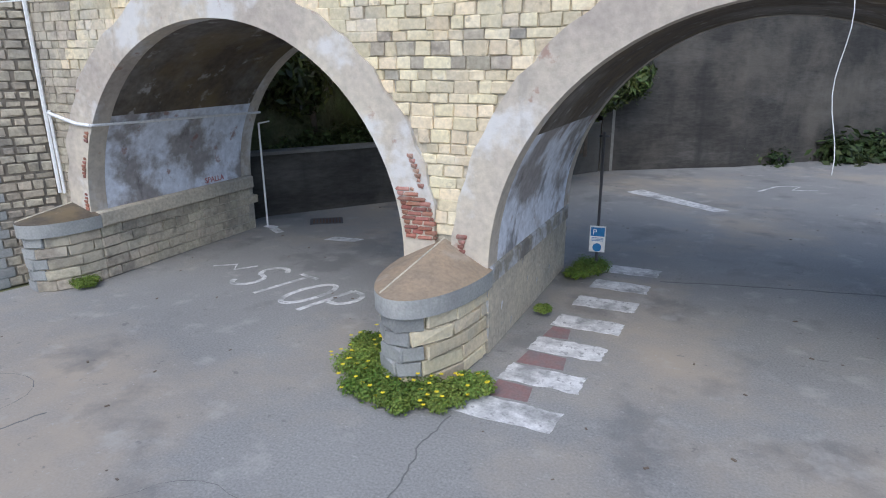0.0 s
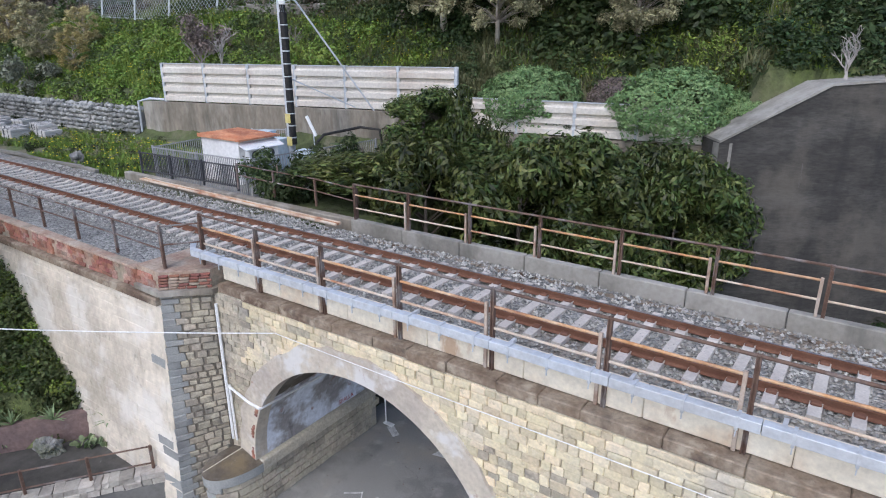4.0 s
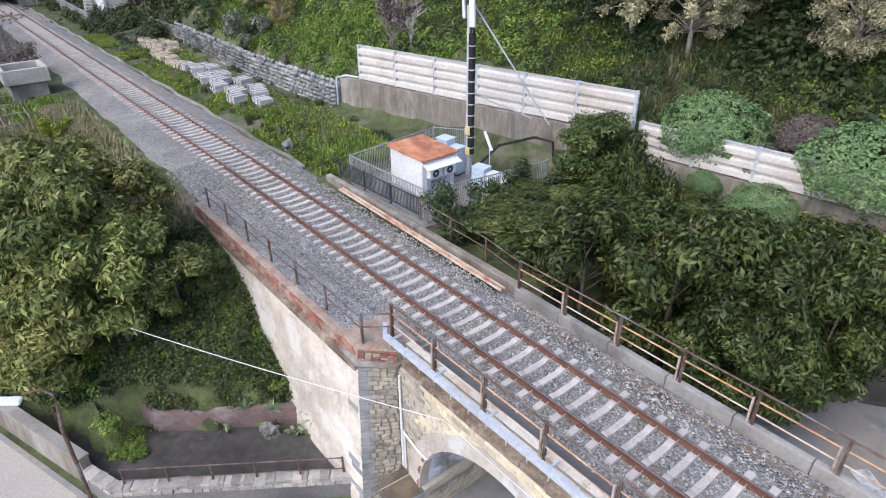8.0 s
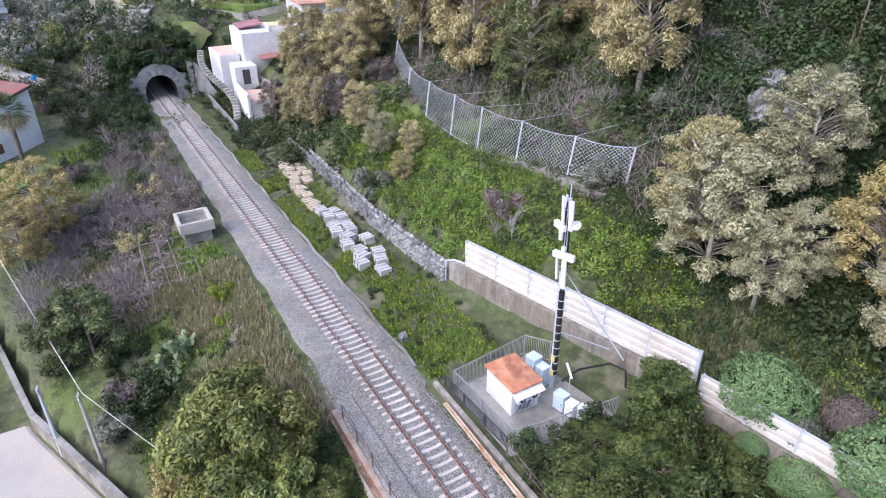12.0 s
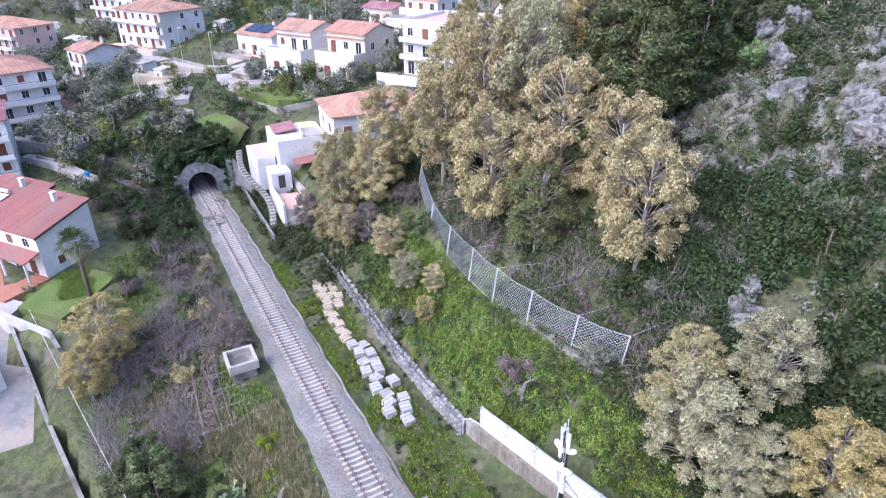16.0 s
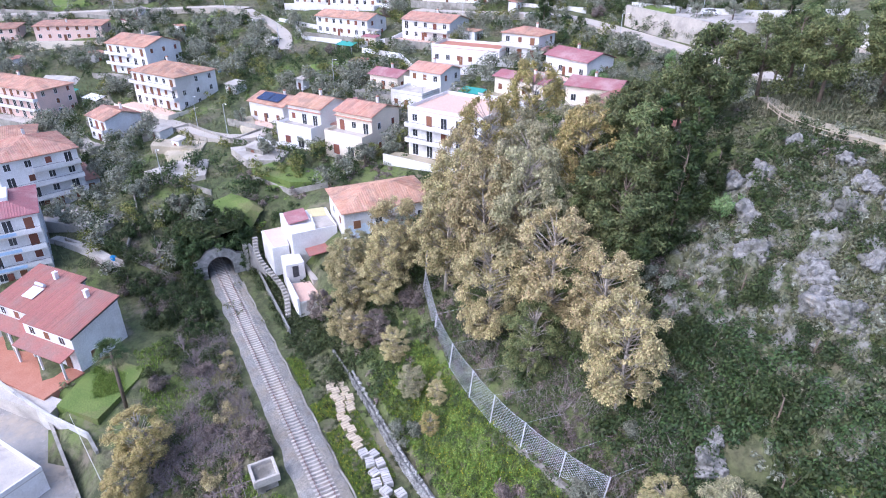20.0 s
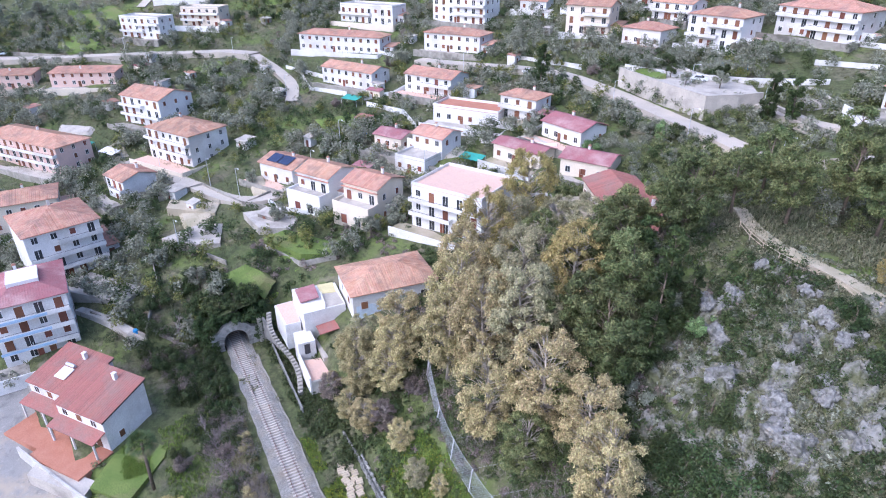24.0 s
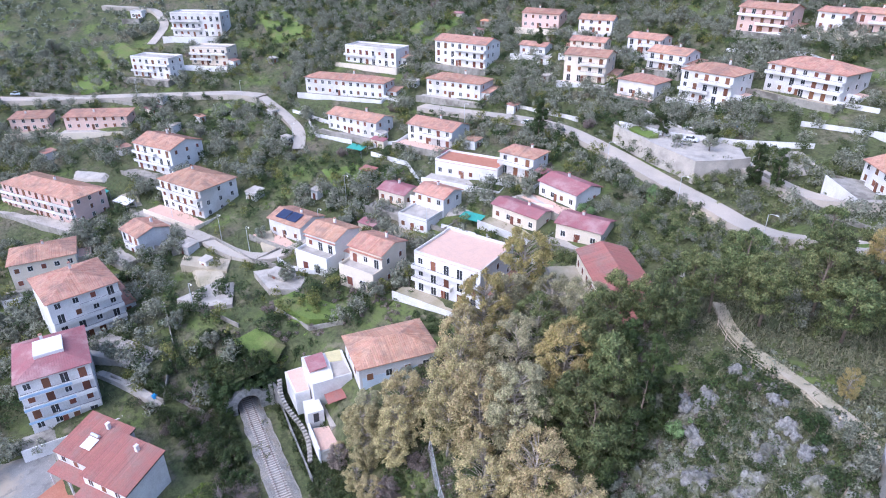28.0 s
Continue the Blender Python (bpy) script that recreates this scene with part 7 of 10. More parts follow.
house(-153.4, 59.5, 23.7, 27, 9.1, 7, 3.5, 1, "cream_wall", "gable", "magenta_roof", 0, "low house with pinkish red roof")
house(-140.2, 64.7, 24.1, 25, 9.4, 8, 6, 2, "white_wall", "gable", "tile_roof", 0, "white house with plain tiled roof")
house(-136.6, 58.0, 22.6, 28, 9.0, 8, 3.5, 1, "white_wall", "flat", "pale_floor", 0, "grey flat-roofed outbuilding with green door")
house(-122.4, 77.8, 26.7, 18, 13.6, 6, 3.8, 1, "cream_wall", "gable", "magenta_roof", 0, "low cream house with long red roof")
house(-122.9, 92.3, 29.8, 9, 12.7, 9, 4, 1, "white_wall", "gable", "magenta_roof", 0, "low house with faded red sheet roof")
house(-104.1, 83.7, 27.4, 28, 10.9, 8, 4, 1, "cream_wall", "gable", "magenta_roof", 0, "low house with patched pink roof")
house(-242.8, 66.8, 35.1, 40, 34.0, 9, 6, 2, "white_wall", "hip", "tile_roof", 0, "long white farmhouse with old tiled roof")
house(-208.0, 102.2, 37.3, 32, 22.1, 10, 6, 2, "white_wall", "hip", "tile_roof", 0, "square white house with orange tiled roof")
house(-258.2, 89.3, 42.0, 33, 25.2, 10, 6.5, 2, "white_wall", "flat", "pale_floor", 1, "white modern house with flat roof in the olive grove")
house(-230.2, 117.3, 43.6, 28, 23.4, 11, 9, 3, "white_wall", "gable", "tile_roof", 1, "tall white house with stepped roofs")
house(-304.5, 9.3, 35.9, 43, 19.7, 9, 8, 3, "white_wall", "flat", "pale_floor", 1, "white house with open terraces above the road")
house(-332.3, 30.9, 47.4, 54, 24.5, 10, 10, 3, "white_wall", "flat", "pale_floor", 1, "large white stepped house high on the slope")
house(-299.9, 33.1, 39.4, 51, 17.3, 9, 7, 3, "cream_wall", "flat", "pale_floor", 1, "grey unfinished house with open balconies")
house(-177.9, 141.1, 44.0, 31, 14.9, 10, 9, 3, "cream_wall", "gable", "tile_roof", 1, "cream house with balconies and tiled roof")
house(-156.3, 146.7, 43.1, 15, 13.2, 10, 5, 1, "white_wall", "hip", "tile_roof", 0, "low white house with brown hip roof")
house(-138.6, 155.5, 44.4, 12, 16.5, 12, 9, 3, "white_wall", "hip", "tile_roof", 1, "large white house with rounded balconies and hip roof")
house(-122.3, 172.8, 48.2, 4, 22.7, 13, 8, 3, "white_wall", "hip", "tile_roof", 1, "wide white villa with orange roof and terraces")
house(-163.6, 165.7, 48.5, 15, 13.9, 10, 5.5, 2, "white_wall", "gable", "tile_roof", 1, "white house with stepped orange roofs")
house(-179.5, 170.8, 51.2, 19, 12.8, 9, 5, 2, "white_wall", "gable", "tile_roof", 1, "white house with tiled roof and veranda")
house(-194.1, 156.1, 49.3, 30, 13.1, 8, 5, 2, "cream_wall", "gable", "tile_roof", 0, "cream house with low tiled roof")
house(-207.8, 170.6, 54.5, 36, 13.4, 9, 5, 2, "white_wall", "gable", "tile_roof", 0, "white house with brown roof")
house(-231.8, 159.7, 54.3, 30, 16.6, 9, 6, 2, "pink_wall", "gable", "tile_roof", 0, "pink house with tiled roof")
house(-210.1, 144.2, 47.9, 30, 10.7, 7, 3.5, 1, "white_wall", "gable", "tile_roof", 0, "small bungalow with tan roof and blue shutters")
house(-160.4, 203.9, 58.6, 10, 17.9, 10, 8, 3, "pink_wall", "gable", "tile_roof", 1, "tall orange and white house")
house(-137.8, 214.6, 60.7, 2, 10.5, 8, 6, 2, "white_wall", "gable", "tile_roof", 0, "small white house with bright orange roof")
house(-125.9, 216.7, 61.3, 14, 9.4, 8, 6, 2, "pink_wall", "gable", "tile_roof", 1, "red and white house with balcony")
house(-71.1, 140.0, 42.1, -33, 13.5, 9, 5, 2, "white_wall", "gable", "tile_roof", 0, "white house beside the bend of the road")
house(-362.7, 15.7, 52.9, 58, 5.8, 5, 3, 1, "white_wall", "flat", "pale_floor", 0, "small white block on the hilltop lane")

# solar panels on the cottage, blue balcony sheets on the apartment block
for i in range(2):
    x0 = 2.0 + i * 3.9
    part("solar_panel", Pile().add([(x0, 0.7, 5.08), (x0 + 3.6, 0.7, 5.08), (x0 + 3.6, 4.0, 6.1), (x0, 4.0, 6.1), (x0, 0.7, 5.16), (x0 + 3.6, 0.7, 5.16), (x0 + 3.6, 4.0, 6.18), (x0, 4.0, 6.18)], [(3, 2, 1, 0), (4, 5, 6, 7), (0, 1, 5, 4), (1, 2, 6, 5), (2, 3, 7, 6), (3, 0, 4, 7)]).mesh("solar_panel"), "solar_glass", solar_cottage, "dark blue solar panel")
for s in range(1, 4):
    part("balcony_sheet", Pile().box(0.0, -1.36, s * 3.0 + 0.1, 8.5, -1.305, s * 3.0 + 0.62).mesh("balcony_sheet"), "blue_rail", apartment, "pale blue balcony sheeting")
part("roof_terrace", Pile().box(3.5, 4.0, 12.6, 8.5, 9.5, 14.1).mesh("roof_terrace"), "white_paint", apartment, "white roof terrace")
house(-70.2, -17.6, 1.0, 212, 9.0, 9.0, 3.2, 1, "white_wall", "flat", "pale_floor", 0, "low white garage with flat roof and tiled edge", False, False)

# the red-roofed house beside the line
def red_house():
    yaw = 37
    for x, y, label in ((-96.2, -19.3, "white house with red tiled lean roof, chimney and terracotta terrace"), (-104.5, -23.4, "white house with red tiled lean roof and water heater")):
        th = tagged(empty("house", x, y, 4.8, yaw), label, "house")
        w, d = 10.4, 8.2
        part("wall", Pile().add([(0, 0, -1.5), (w, 0, -1.5), (w, d, -1.5), (0, d, -1.5), (0, 0, 5.75), (w, 0, 5.75), (w, d, 7.6), (0, d, 7.6)], [(3, 2, 1, 0), (4, 5, 6, 7), (0, 1, 5, 4), (1, 2, 6, 5), (2, 3, 7, 6), (3, 0, 4, 7)]).mesh("wall"), "white_wall", th)
        tiled_roof(th, "mono", 0, 0, w, d, 5.95, 2.15, "red_roof", 0.3)
        part("verge", Pile().add([(w + 0.22, -0.3, 5.6), (w + 0.34, -0.3, 5.6), (w + 0.34, d + 0.3, 7.75), (w + 0.22, d + 0.3, 7.75), (w + 0.22, -0.3, 5.8), (w + 0.34, -0.3, 5.8), (w + 0.34, d + 0.3, 7.95), (w + 0.22, d + 0.3, 7.95)], [(3, 2, 1, 0), (4, 5, 6, 7), (0, 1, 5, 4), (1, 2, 6, 5), (2, 3, 7, 6), (3, 0, 4, 7)]).mesh("verge"), "dark_metal", th)
        c = part("chimney", Pile().box(w * 0.55, d - 1.8, 6.9, w * 0.55 + 0.6, d - 1.2, 8.6).mesh("chimney"), "white_wall", th)
        part("cowl", Pile().box(w * 0.55 - 0.05, d - 1.85, 8.75, w * 0.55 + 0.65, d - 1.15, 8.9).box(w * 0.55 + 0.1, d - 1.7, 8.6, w * 0.55 + 0.5, d - 1.3, 8.75).mesh("cowl"), "white_wall", c)
        part("porch_roof", Pile().add([(0, -2.4, 3.0), (w, -2.4, 3.0), (w, 0, 3.6), (0, 0, 3.6), (0, -2.4, 3.15), (w, -2.4, 3.15), (w, 0, 3.75), (0, 0, 3.75)], [(3, 2, 1, 0), (4, 5, 6, 7), (0, 1, 5, 4), (1, 2, 6, 5), (2, 3, 7, 6), (3, 0, 4, 7)]).mesh("porch_roof"), "red_roof", th)
        for px in (0.2, w / 2, w - 0.4):
            part("porch_post", Pile().box(px, -2.3, 0, px + 0.25, -2.05, 3.05).mesh("porch_post"), "white_wall", th)
        for i in range(3):
            put_window(th, 1.8 + i * 3.2, -0.02, 0.1, 0, 1.3, 2.1, i != 1)
            put_window(th, 1.8 + i * 3.2, -0.02, 4.1, 0, 1.1, 1.2, i == 1)
        put_window(th, w + 0.02, 2.5, 1.0, 90, 0.9, 1.2, True)
        part("terrace", Pile().box(-0.5 if x > -100 else 0.2, -6.2, -1.5, w + 0.5, -0.003, 0.02 if x > -100 else -0.16).mesh("terrace"), "terracotta_floor", th, "terracotta tiled terrace")
        if x < -100:
            hp = part("solar_heater", Pile().add([(4.0, 2.0, 6.62), (6.4, 2.0, 6.62), (6.4, 4.2, 7.2), (4.0, 4.2, 7.2), (4.0, 2.0, 6.72), (6.4, 2.0, 6.72), (6.4, 4.2, 7.3), (4.0, 4.2, 7.3)], [(3, 2, 1, 0), (4, 5, 6, 7), (0, 1, 5, 4), (1, 2, 6, 5), (2, 3, 7, 6), (3, 0, 4, 7)]).mesh("solar_heater"), "cabinet_white", th)
            part("tank", Pile().tube([(4.2, 4.5, 7.6), (6.2, 4.5, 7.6)], 0.28, 10).mesh("tank"), "galvanised", hp)


red_house()


def villa():
    """The house over the tunnel mouth: main block with hip roof, terraces and stair."""
    th = tagged(empty("villa", 0, 0, 0), "white and pale blue villa with tiled hip roof and stepped terraces", "house")
    m = pose(-88.6, 28.2, 0, 0, 0, 84)
    blk = part("main_block", Pile().prism([(0, 0), (15.5, 0), (15.5, 11), (0, 11)], 12.0, 20.4).mesh("main_block"), "white_wall", th, m=m)
    part("blue_band", Pile().box(0.5, -0.03, 14.5, 15, -0.001, 18.0).mesh("blue_band"), "blue_wall", blk)
    rf = empty("roof_frame")
    rf.parent = th
    rf.matrix_basis = m
    tiled_roof(rf, "hip", 0, 0, 15.5, 11, 20.4, 2.0, "tile_roof", 0.5)
    for i in range(4):
        put_window(blk, 2 + i * 3.7, -0.04, 17.3, 0, 1.2, 1.4, i % 2 == 0)
        put_window(blk, 2 + i * 3.7, -0.04, 13.4, 0, 1.2, 2.0, i % 2 == 1)
    for i in range(2):
        put_window(blk, -0.04, 3 + i * 4.5, 17.3, -90, 1.1, 1.3, i == 0)
    part("low_wing", Pile().prism([(-93.2, 20.5), (-93.0, 28.2), (-101, 29), (-102.5, 21.0)], 10.0, 16.4).mesh("low_wing"), "white_wall", th)
    part("yellow_terrace", Pile().prism([(-98.2, 25.4), (-97.5, 28.0), (-101.2, 28.6), (-101.6, 25.6)], 16.4, 16.5).mesh("yellow_terrace"), "yellow_floor", th)
    part("grey_terrace", Pile().prism([(-93.4, 24.6), (-93.2, 28.0), (-97.4, 28.0), (-98.0, 25.2)], 16.41, 16.5).mesh("grey_terrace"), "pale_floor", th)
    part("parapet", Pile().wall([(0, 0), (5, 0), (5, 0.6), (0, 0.6)], 0, 0.18).mesh("parapet"), "white_wall", th, m=pose(-98.1, 25.2, 16.45, 0, 0, -9))
    part("pink_roof", Pile().add([(-96.6, 21.0, 16.6), (-96.3, 24.4, 17.0), (-101.2, 25.0, 17.0), (-101.6, 21.4, 16.6), (-96.6, 21.0, 16.75), (-96.3, 24.4, 17.15), (-101.2, 25.0, 17.15), (-101.6, 21.4, 16.75)], [(3, 2, 1, 0), (4, 5, 6, 7), (0, 1, 5, 4), (1, 2, 6, 5), (2, 3, 7, 6), (3, 0, 4, 7)]).mesh("pink_roof"), "magenta_roof", th)
    part("porch_roof", Pile().add([(-90.2, 22.2, 13.2), (-90.0, 25.8, 13.5), (-93.0, 26.0, 13.5), (-93.2, 22.4, 13.2), (-90.2, 22.2, 13.32), (-90.0, 25.8, 13.62), (-93.0, 26.0, 13.62), (-93.2, 22.4, 13.32)], [(3, 2, 1, 0), (4, 5, 6, 7), (0, 1, 5, 4), (1, 2, 6, 5), (2, 3, 7, 6), (3, 0, 4, 7)]).mesh("porch_roof"), "red_roof", th)
    part("porch_floor", Pile().prism([(-87.0, 21.5), (-86.5, 27.5), (-93.2, 28.0), (-93.2, 21.8)], 7.5, 10.6).mesh("porch_floor"), "pale_floor", th)
    part("tan_terrace", Pile().prism([(-96, 17.6), (-95.8, 20.4), (-103.5, 21.4), (-103.5, 17.6)], 8.0, 13.3).mesh("tan_terrace"), "white_wall", th)
    part("tan_floor", Pile().prism([(-96.2, 17.9), (-96, 20.3), (-103.3, 21.2), (-103.3, 17.9)], 13.3, 13.36).mesh("tan_floor"), "pink_floor", th)
    hut = part("annexe", Pile().prism([(-90.2, 18.2), (-90.0, 21.2), (-93.8, 21.4), (-94.0, 18.4)], 7.5, 12.6).mesh("annexe"), "white_wall", th)
    part("annexe_door", Pile().box(-90.14, 19.2, 10.2, -90.05, 20.2, 12.2).mesh("annexe_door"), "dark_metal", hut)
    part("pink_terrace", Pile().prism([(-83.0, 18.0), (-82.5, 22.0), (-88.5, 22.0), (-89.5, 18.6)], 7.0, 9.6).mesh("pink_terrace"), "weathered_white", th)
    part("lower_floor", Pile().prism([(-83.3, 18.1), (-82.8, 21.9), (-88.4, 21.9), (-89.2, 18.7)], 9.6, 9.66).mesh("lower_floor"), "pink_floor", th)
    part("terrace_wall", Pile().prism([(-82.9, 17.7), (-82.9, 18.0), (-90.1, 18.3), (-90.1, 17.9)], 7.0, 10.5).mesh("terrace_wall"), "white_wall", th)
    for q in ((-97.5, 21.2), (-101.3, 21.6)):
        part("post", Pile().tube([(*q, 13.3), (*q, 16.6)], 0.07, 6).mesh("post"), "white_paint", th)
    st = tagged(empty("garden_stair"), "pale stone stair climbing beside the tunnel mouth", "stairs", kind="structure")
    for i in range(26):
        u = i / 25
        x, y = -84.5 - 17.0 * u, 16.3 + 0.9 * math.sin(u * 6)
        part("step", Pile().box(-0.28, -0.4, -0.5, 0.28, 0.4, 0.1, 0.02).mesh("step"), "concrete", st, m=pose(x, y, 7.2 + 6.0 * u, 0, 0, 10))
    part("rail_wall", Pile().prism([(-80, 15.2), (-80, 15.45), (-100, 15.7), (-100, 15.45)], 6.0, 7.5).mesh("rail_wall"), "stone_wall", st)


villa()

# ---- village roads, walls, yards ----
ROADS = {}


def road(name, pts, width, material, label, lift=0.1):
    """A road swept over the ground; its bed is level across."""
    fine = []
    for (xa, ya), (xb, yb) in zip(pts, pts[1:]):
        n = max(2, int(math.hypot(xb - xa, yb - ya) / 3))
        fine += [(xa + (xb - xa) * i / n, ya + (yb - ya) * i / n) for i in range(n)]
    fine.append(pts[-1])
    for _ in range(5):
        fine = [fine[0]] + [((a[0] + 2 * b[0] + c[0]) / 4, (a[1] + 2 * b[1] + c[1]) / 4) for a, b, c in zip(fine, fine[1:], fine[2:])] + [fine[-1]]
    ROADS[name + str(len(ROADS))] = (fine, width)
    vs, fs, sides, level = [], [], [], []
    for i, (x, y) in enumerate(fine):
        a, b = fine[max(0, i - 1)], fine[min(len(fine) - 1, i + 1)]
        d = Vector((b[0] - a[0], b[1] - a[1])).normalized()
        nx, ny = -d.y * width / 2, d.x * width / 2
        sides.append((nx, ny))
        level.append(max(ground(x + nx * k, y + ny * k) for k in (-1, -0.5, 0, 0.5, 1)) + lift + 0.3)
    for _ in range(4):
        level = [level[0]] + [max(q, (p + 2 * q + r) / 4) for p, q, r in zip(level, level[1:], level[2:])] + [level[-1]]
    for (x, y), (nx, ny), z in zip(fine, sides, level):
        for k in (-1, 1):
            vs.append((x + nx * k, y + ny * k, z))
        for k in (-1.02, 1.02):
            vs.append((x + nx * k, y + ny * k, z - 2.2))
    for i in range(len(fine) - 1):
        a, b = i * 4, i * 4 + 4
        fs += [(a, b, b + 1, a + 1), (a + 2, b + 2, b, a), (a + 1, b + 1, b + 3, a + 3)]
    structure(name, mesh_of(name, vs, fs), material, label, "road")
    return [(v[0], v[1], v[2]) for v in vs]


UP = [(-330, -75), (-310, -42), (-293, -11), (-275, 19.4), (-261, 43.5), (-251, 51)]
road("road_upper", UP, 6.4, "pale_road", "pale village road across the slope")
road("lane", [(-251, 51), (-232, 54), (-212, 55), (-200, 50)], 4.0, "pale_road", "narrow lane down from the upper road")
MAIN = [(-200, 96), (-178, 108), (-164, 115), (-149, 119.5), (-131, 119), (-114, 117.5), (-99, 116.5), (-86, 117), (-72, 114), (-56, 109), (-40, 105)]
road("road_main", MAIN, 5.6, "pale_road", "pale asphalt road along the hillside")
road("lane", [(-196, -2), (-185, 4.5), (-167, 13.3), (-150, 19.5), (-143.5, 25.5), (-145, 33), (-150, 45)], 4.0, "pale_road", "narrow walled lane between gardens")
road("lane", [(-122, 134.7), (-103, 137), (-93, 134), (-80, 133), (-58, 128)], 5.0, "pale_road", "steep concrete lane above the road")
road("lane", [(-330, 20), (-345, 30), (-365, 28), (-380, 5)], 4.0, "pale_road", "hilltop lane")
road("park_path", [(-52, 74), (-47.8, 69.5), (-43, 67.8), (-38.7, 67.4), (-33.3, 67.6), (-28, 66.5), (-22, 66)], 1.8, "dirt_path", "pale dirt footpath along the cliff edge", 0.0)
road("car_park", [(-20, 84), (-22, 76), (-19, 66), (-10, 58)], 9.0, "asphalt", "dark asphalt bend at the park", 0.0)


def yard(name, pts, material, label, lift=0.25):
    z = max(ground(x, y) for x, y in pts) + lift
    structure(name, Pile().prism(pts, z - 2.5, z).mesh(name), material, label, "yard")
    return z


yard("yard", [(-139, 2.0), (-132, 8.5), (-130.5, 13), (-140.5, 15.5), (-143, 11)], "pale_floor", "tiled garden terrace with grid joints")
yard("yard", [(-160, 6.5), (-155, 5), (-146, 14.8), (-152, 17)], "dirt_path", "bare garden plot with low beds")
yard("yard", [(-140, 20.3), (-130, 21.5), (-126, 27.5), (-131, 31), (-139, 26)], "pale_floor", "pale courtyard with a round flower bed")
yard("yard", [(-124, 21), (-113, 26), (-110, 32.5), (-116, 33), (-126, 26.5)], "lawn", "small sloping lawn with clipped hedge")
yard("yard", [(-137, -13), (-124.5, -3.5), (-121, -8), (-131, -18)], "pale_floor", "stained concrete yard")
yard("yard", [(-91.5, -23), (-82.8, -15.5), (-80.5, -17), (-89, -24.5)], "pale_floor", "paved drive beside the terrace", 0.1)
yard("yard", [(-87, -12.6), (-81.5, -16.2), (-76.0, -11.5), (-82.5, -6.0), (-90.5, -3.0), (-91.5, -6)], "lawn", "bright green lawn beside the red-roofed house", -0.35)

poly_wall("retaining_wall", [(-131.2, 123.5), (-115, 121.8), (-99.5, 121.2), (-96, 128), (-94, 134)], 33.0, [42.0, 41.6, 41.2, 41.4, 41.6], 0.6, "pale_floor", "tall pale concrete retaining wall over the road", cope="pale_floor")
structure("terrace_fill", Pile().prism([(-131, 124.2), (-99.8, 122.0), (-95, 134), (-104, 142), (-131, 140)], 35, 41.0).mesh("terrace_fill"), "pale_floor", "paved terrace above the retaining wall", "yard")
poly_wall("white_wall_run", [(-132, 126), (-118, 131), (-104, 141), (-90, 152)], lambda x, y: ground(x, y) - 1, [42.6, 42.3, 42.4, 43.5], 0.3, "white_wall", "white rendered garden wall")
poly_wall("white_retaining", [(-95, -26), (-89.2, -22.6), (-80.5, -17.6), (-73.9, -12.9), (-70.5, -12.0)], 0.5, [5.4, 4.9, 4.8, 4.7, 4.3], 0.35, "weathered_white", "white weathered retaining wall below the lawn")
for pts, lab in (([(-143, 27), (-137, 28.5), (-131, 33)], "low white garden wall"), ([(-152, 17), (-146, 22), (-148, 30)], "stone wall along the lane"), ([(-124, 20.5), (-112, 25.5), (-108.5, 32)], "stone terrace wall of the lawn"), ([(-121, -8), (-112, -3.5), (-106.5, 1.5)], "concrete garden wall below the yard"), ([(-139, 2), (-131, 8.2), (-122, 12.5)], "low rubble wall with wire fence"),
                 ([(-180, 68), (-166, 74), (-152, 72)], "white terrace wall"), ([(-222, 60), (-205, 58), (-192, 66)], "white terrace wall"), ([(-200, -4), (-186, 1.8), (-168, 10.5)], "low wall along the lane"), ([(-116, 72), (-104, 70), (-98, 76)], "white garden wall"), ([(-128, 66), (-118, 70), (-110, 66)], "white terrace wall"),
                 ([(-240, 75), (-226, 84), (-210, 92)], "white wall above the gardens"), ([(-100, 160), (-84, 165), (-66, 160)], "long white retaining wall"), ([(-150, 188), (-128, 196), (-108, 192)], "long white retaining wall"), ([(-255, 38), (-240, 47)], "low wall beside the lane"), ([(-176, 118), (-164, 122), (-150, 126)], "white roadside wall"), ([(-95, 146), (-80, 143), (-62, 136)], "stone roadside wall")):
    white = "white" in lab
    poly_wall("village_wall", pts, lambda x, y: ground(x, y) - 1.5, [ground(*p) + (1.3 if white else 1.0) for p in pts], 0.25, "white_wall" if white else "concrete", lab)

# lawns, plots and paved yards lying on the village slope
def plot(name, quad, material, label, lift=0.16):
    """A four-sided sheet draped over the ground, with a low edge."""
    (ax, ay), (bx, by), (cx, cy), (dx, dy) = quad
    vs, fs, n = [], [], 8
    for j in range(n + 1):
        for i in range(n + 1):
            u, v = i / n, j / n
            x, y = (ax * (1 - u) + bx * u) * (1 - v) + (dx * (1 - u) + cx * u) * v, (ay * (1 - u) + by * u) * (1 - v) + (dy * (1 - u) + cy * u) * v
            vs.append((x, y, max(rough_ground(x + p, y + q) for p in (-2, 0, 2) for q in (-2, 0, 2)) + (lift if 0 < i < n and 0 < j < n else -0.8)))
    for j in range(n):
        for i in range(n):
            k = j * (n + 1) + i
            fs.append((k, k + 1, k + n + 2, k + n + 1))
    structure(name, mesh_of(name, vs, fs), material, label, name)


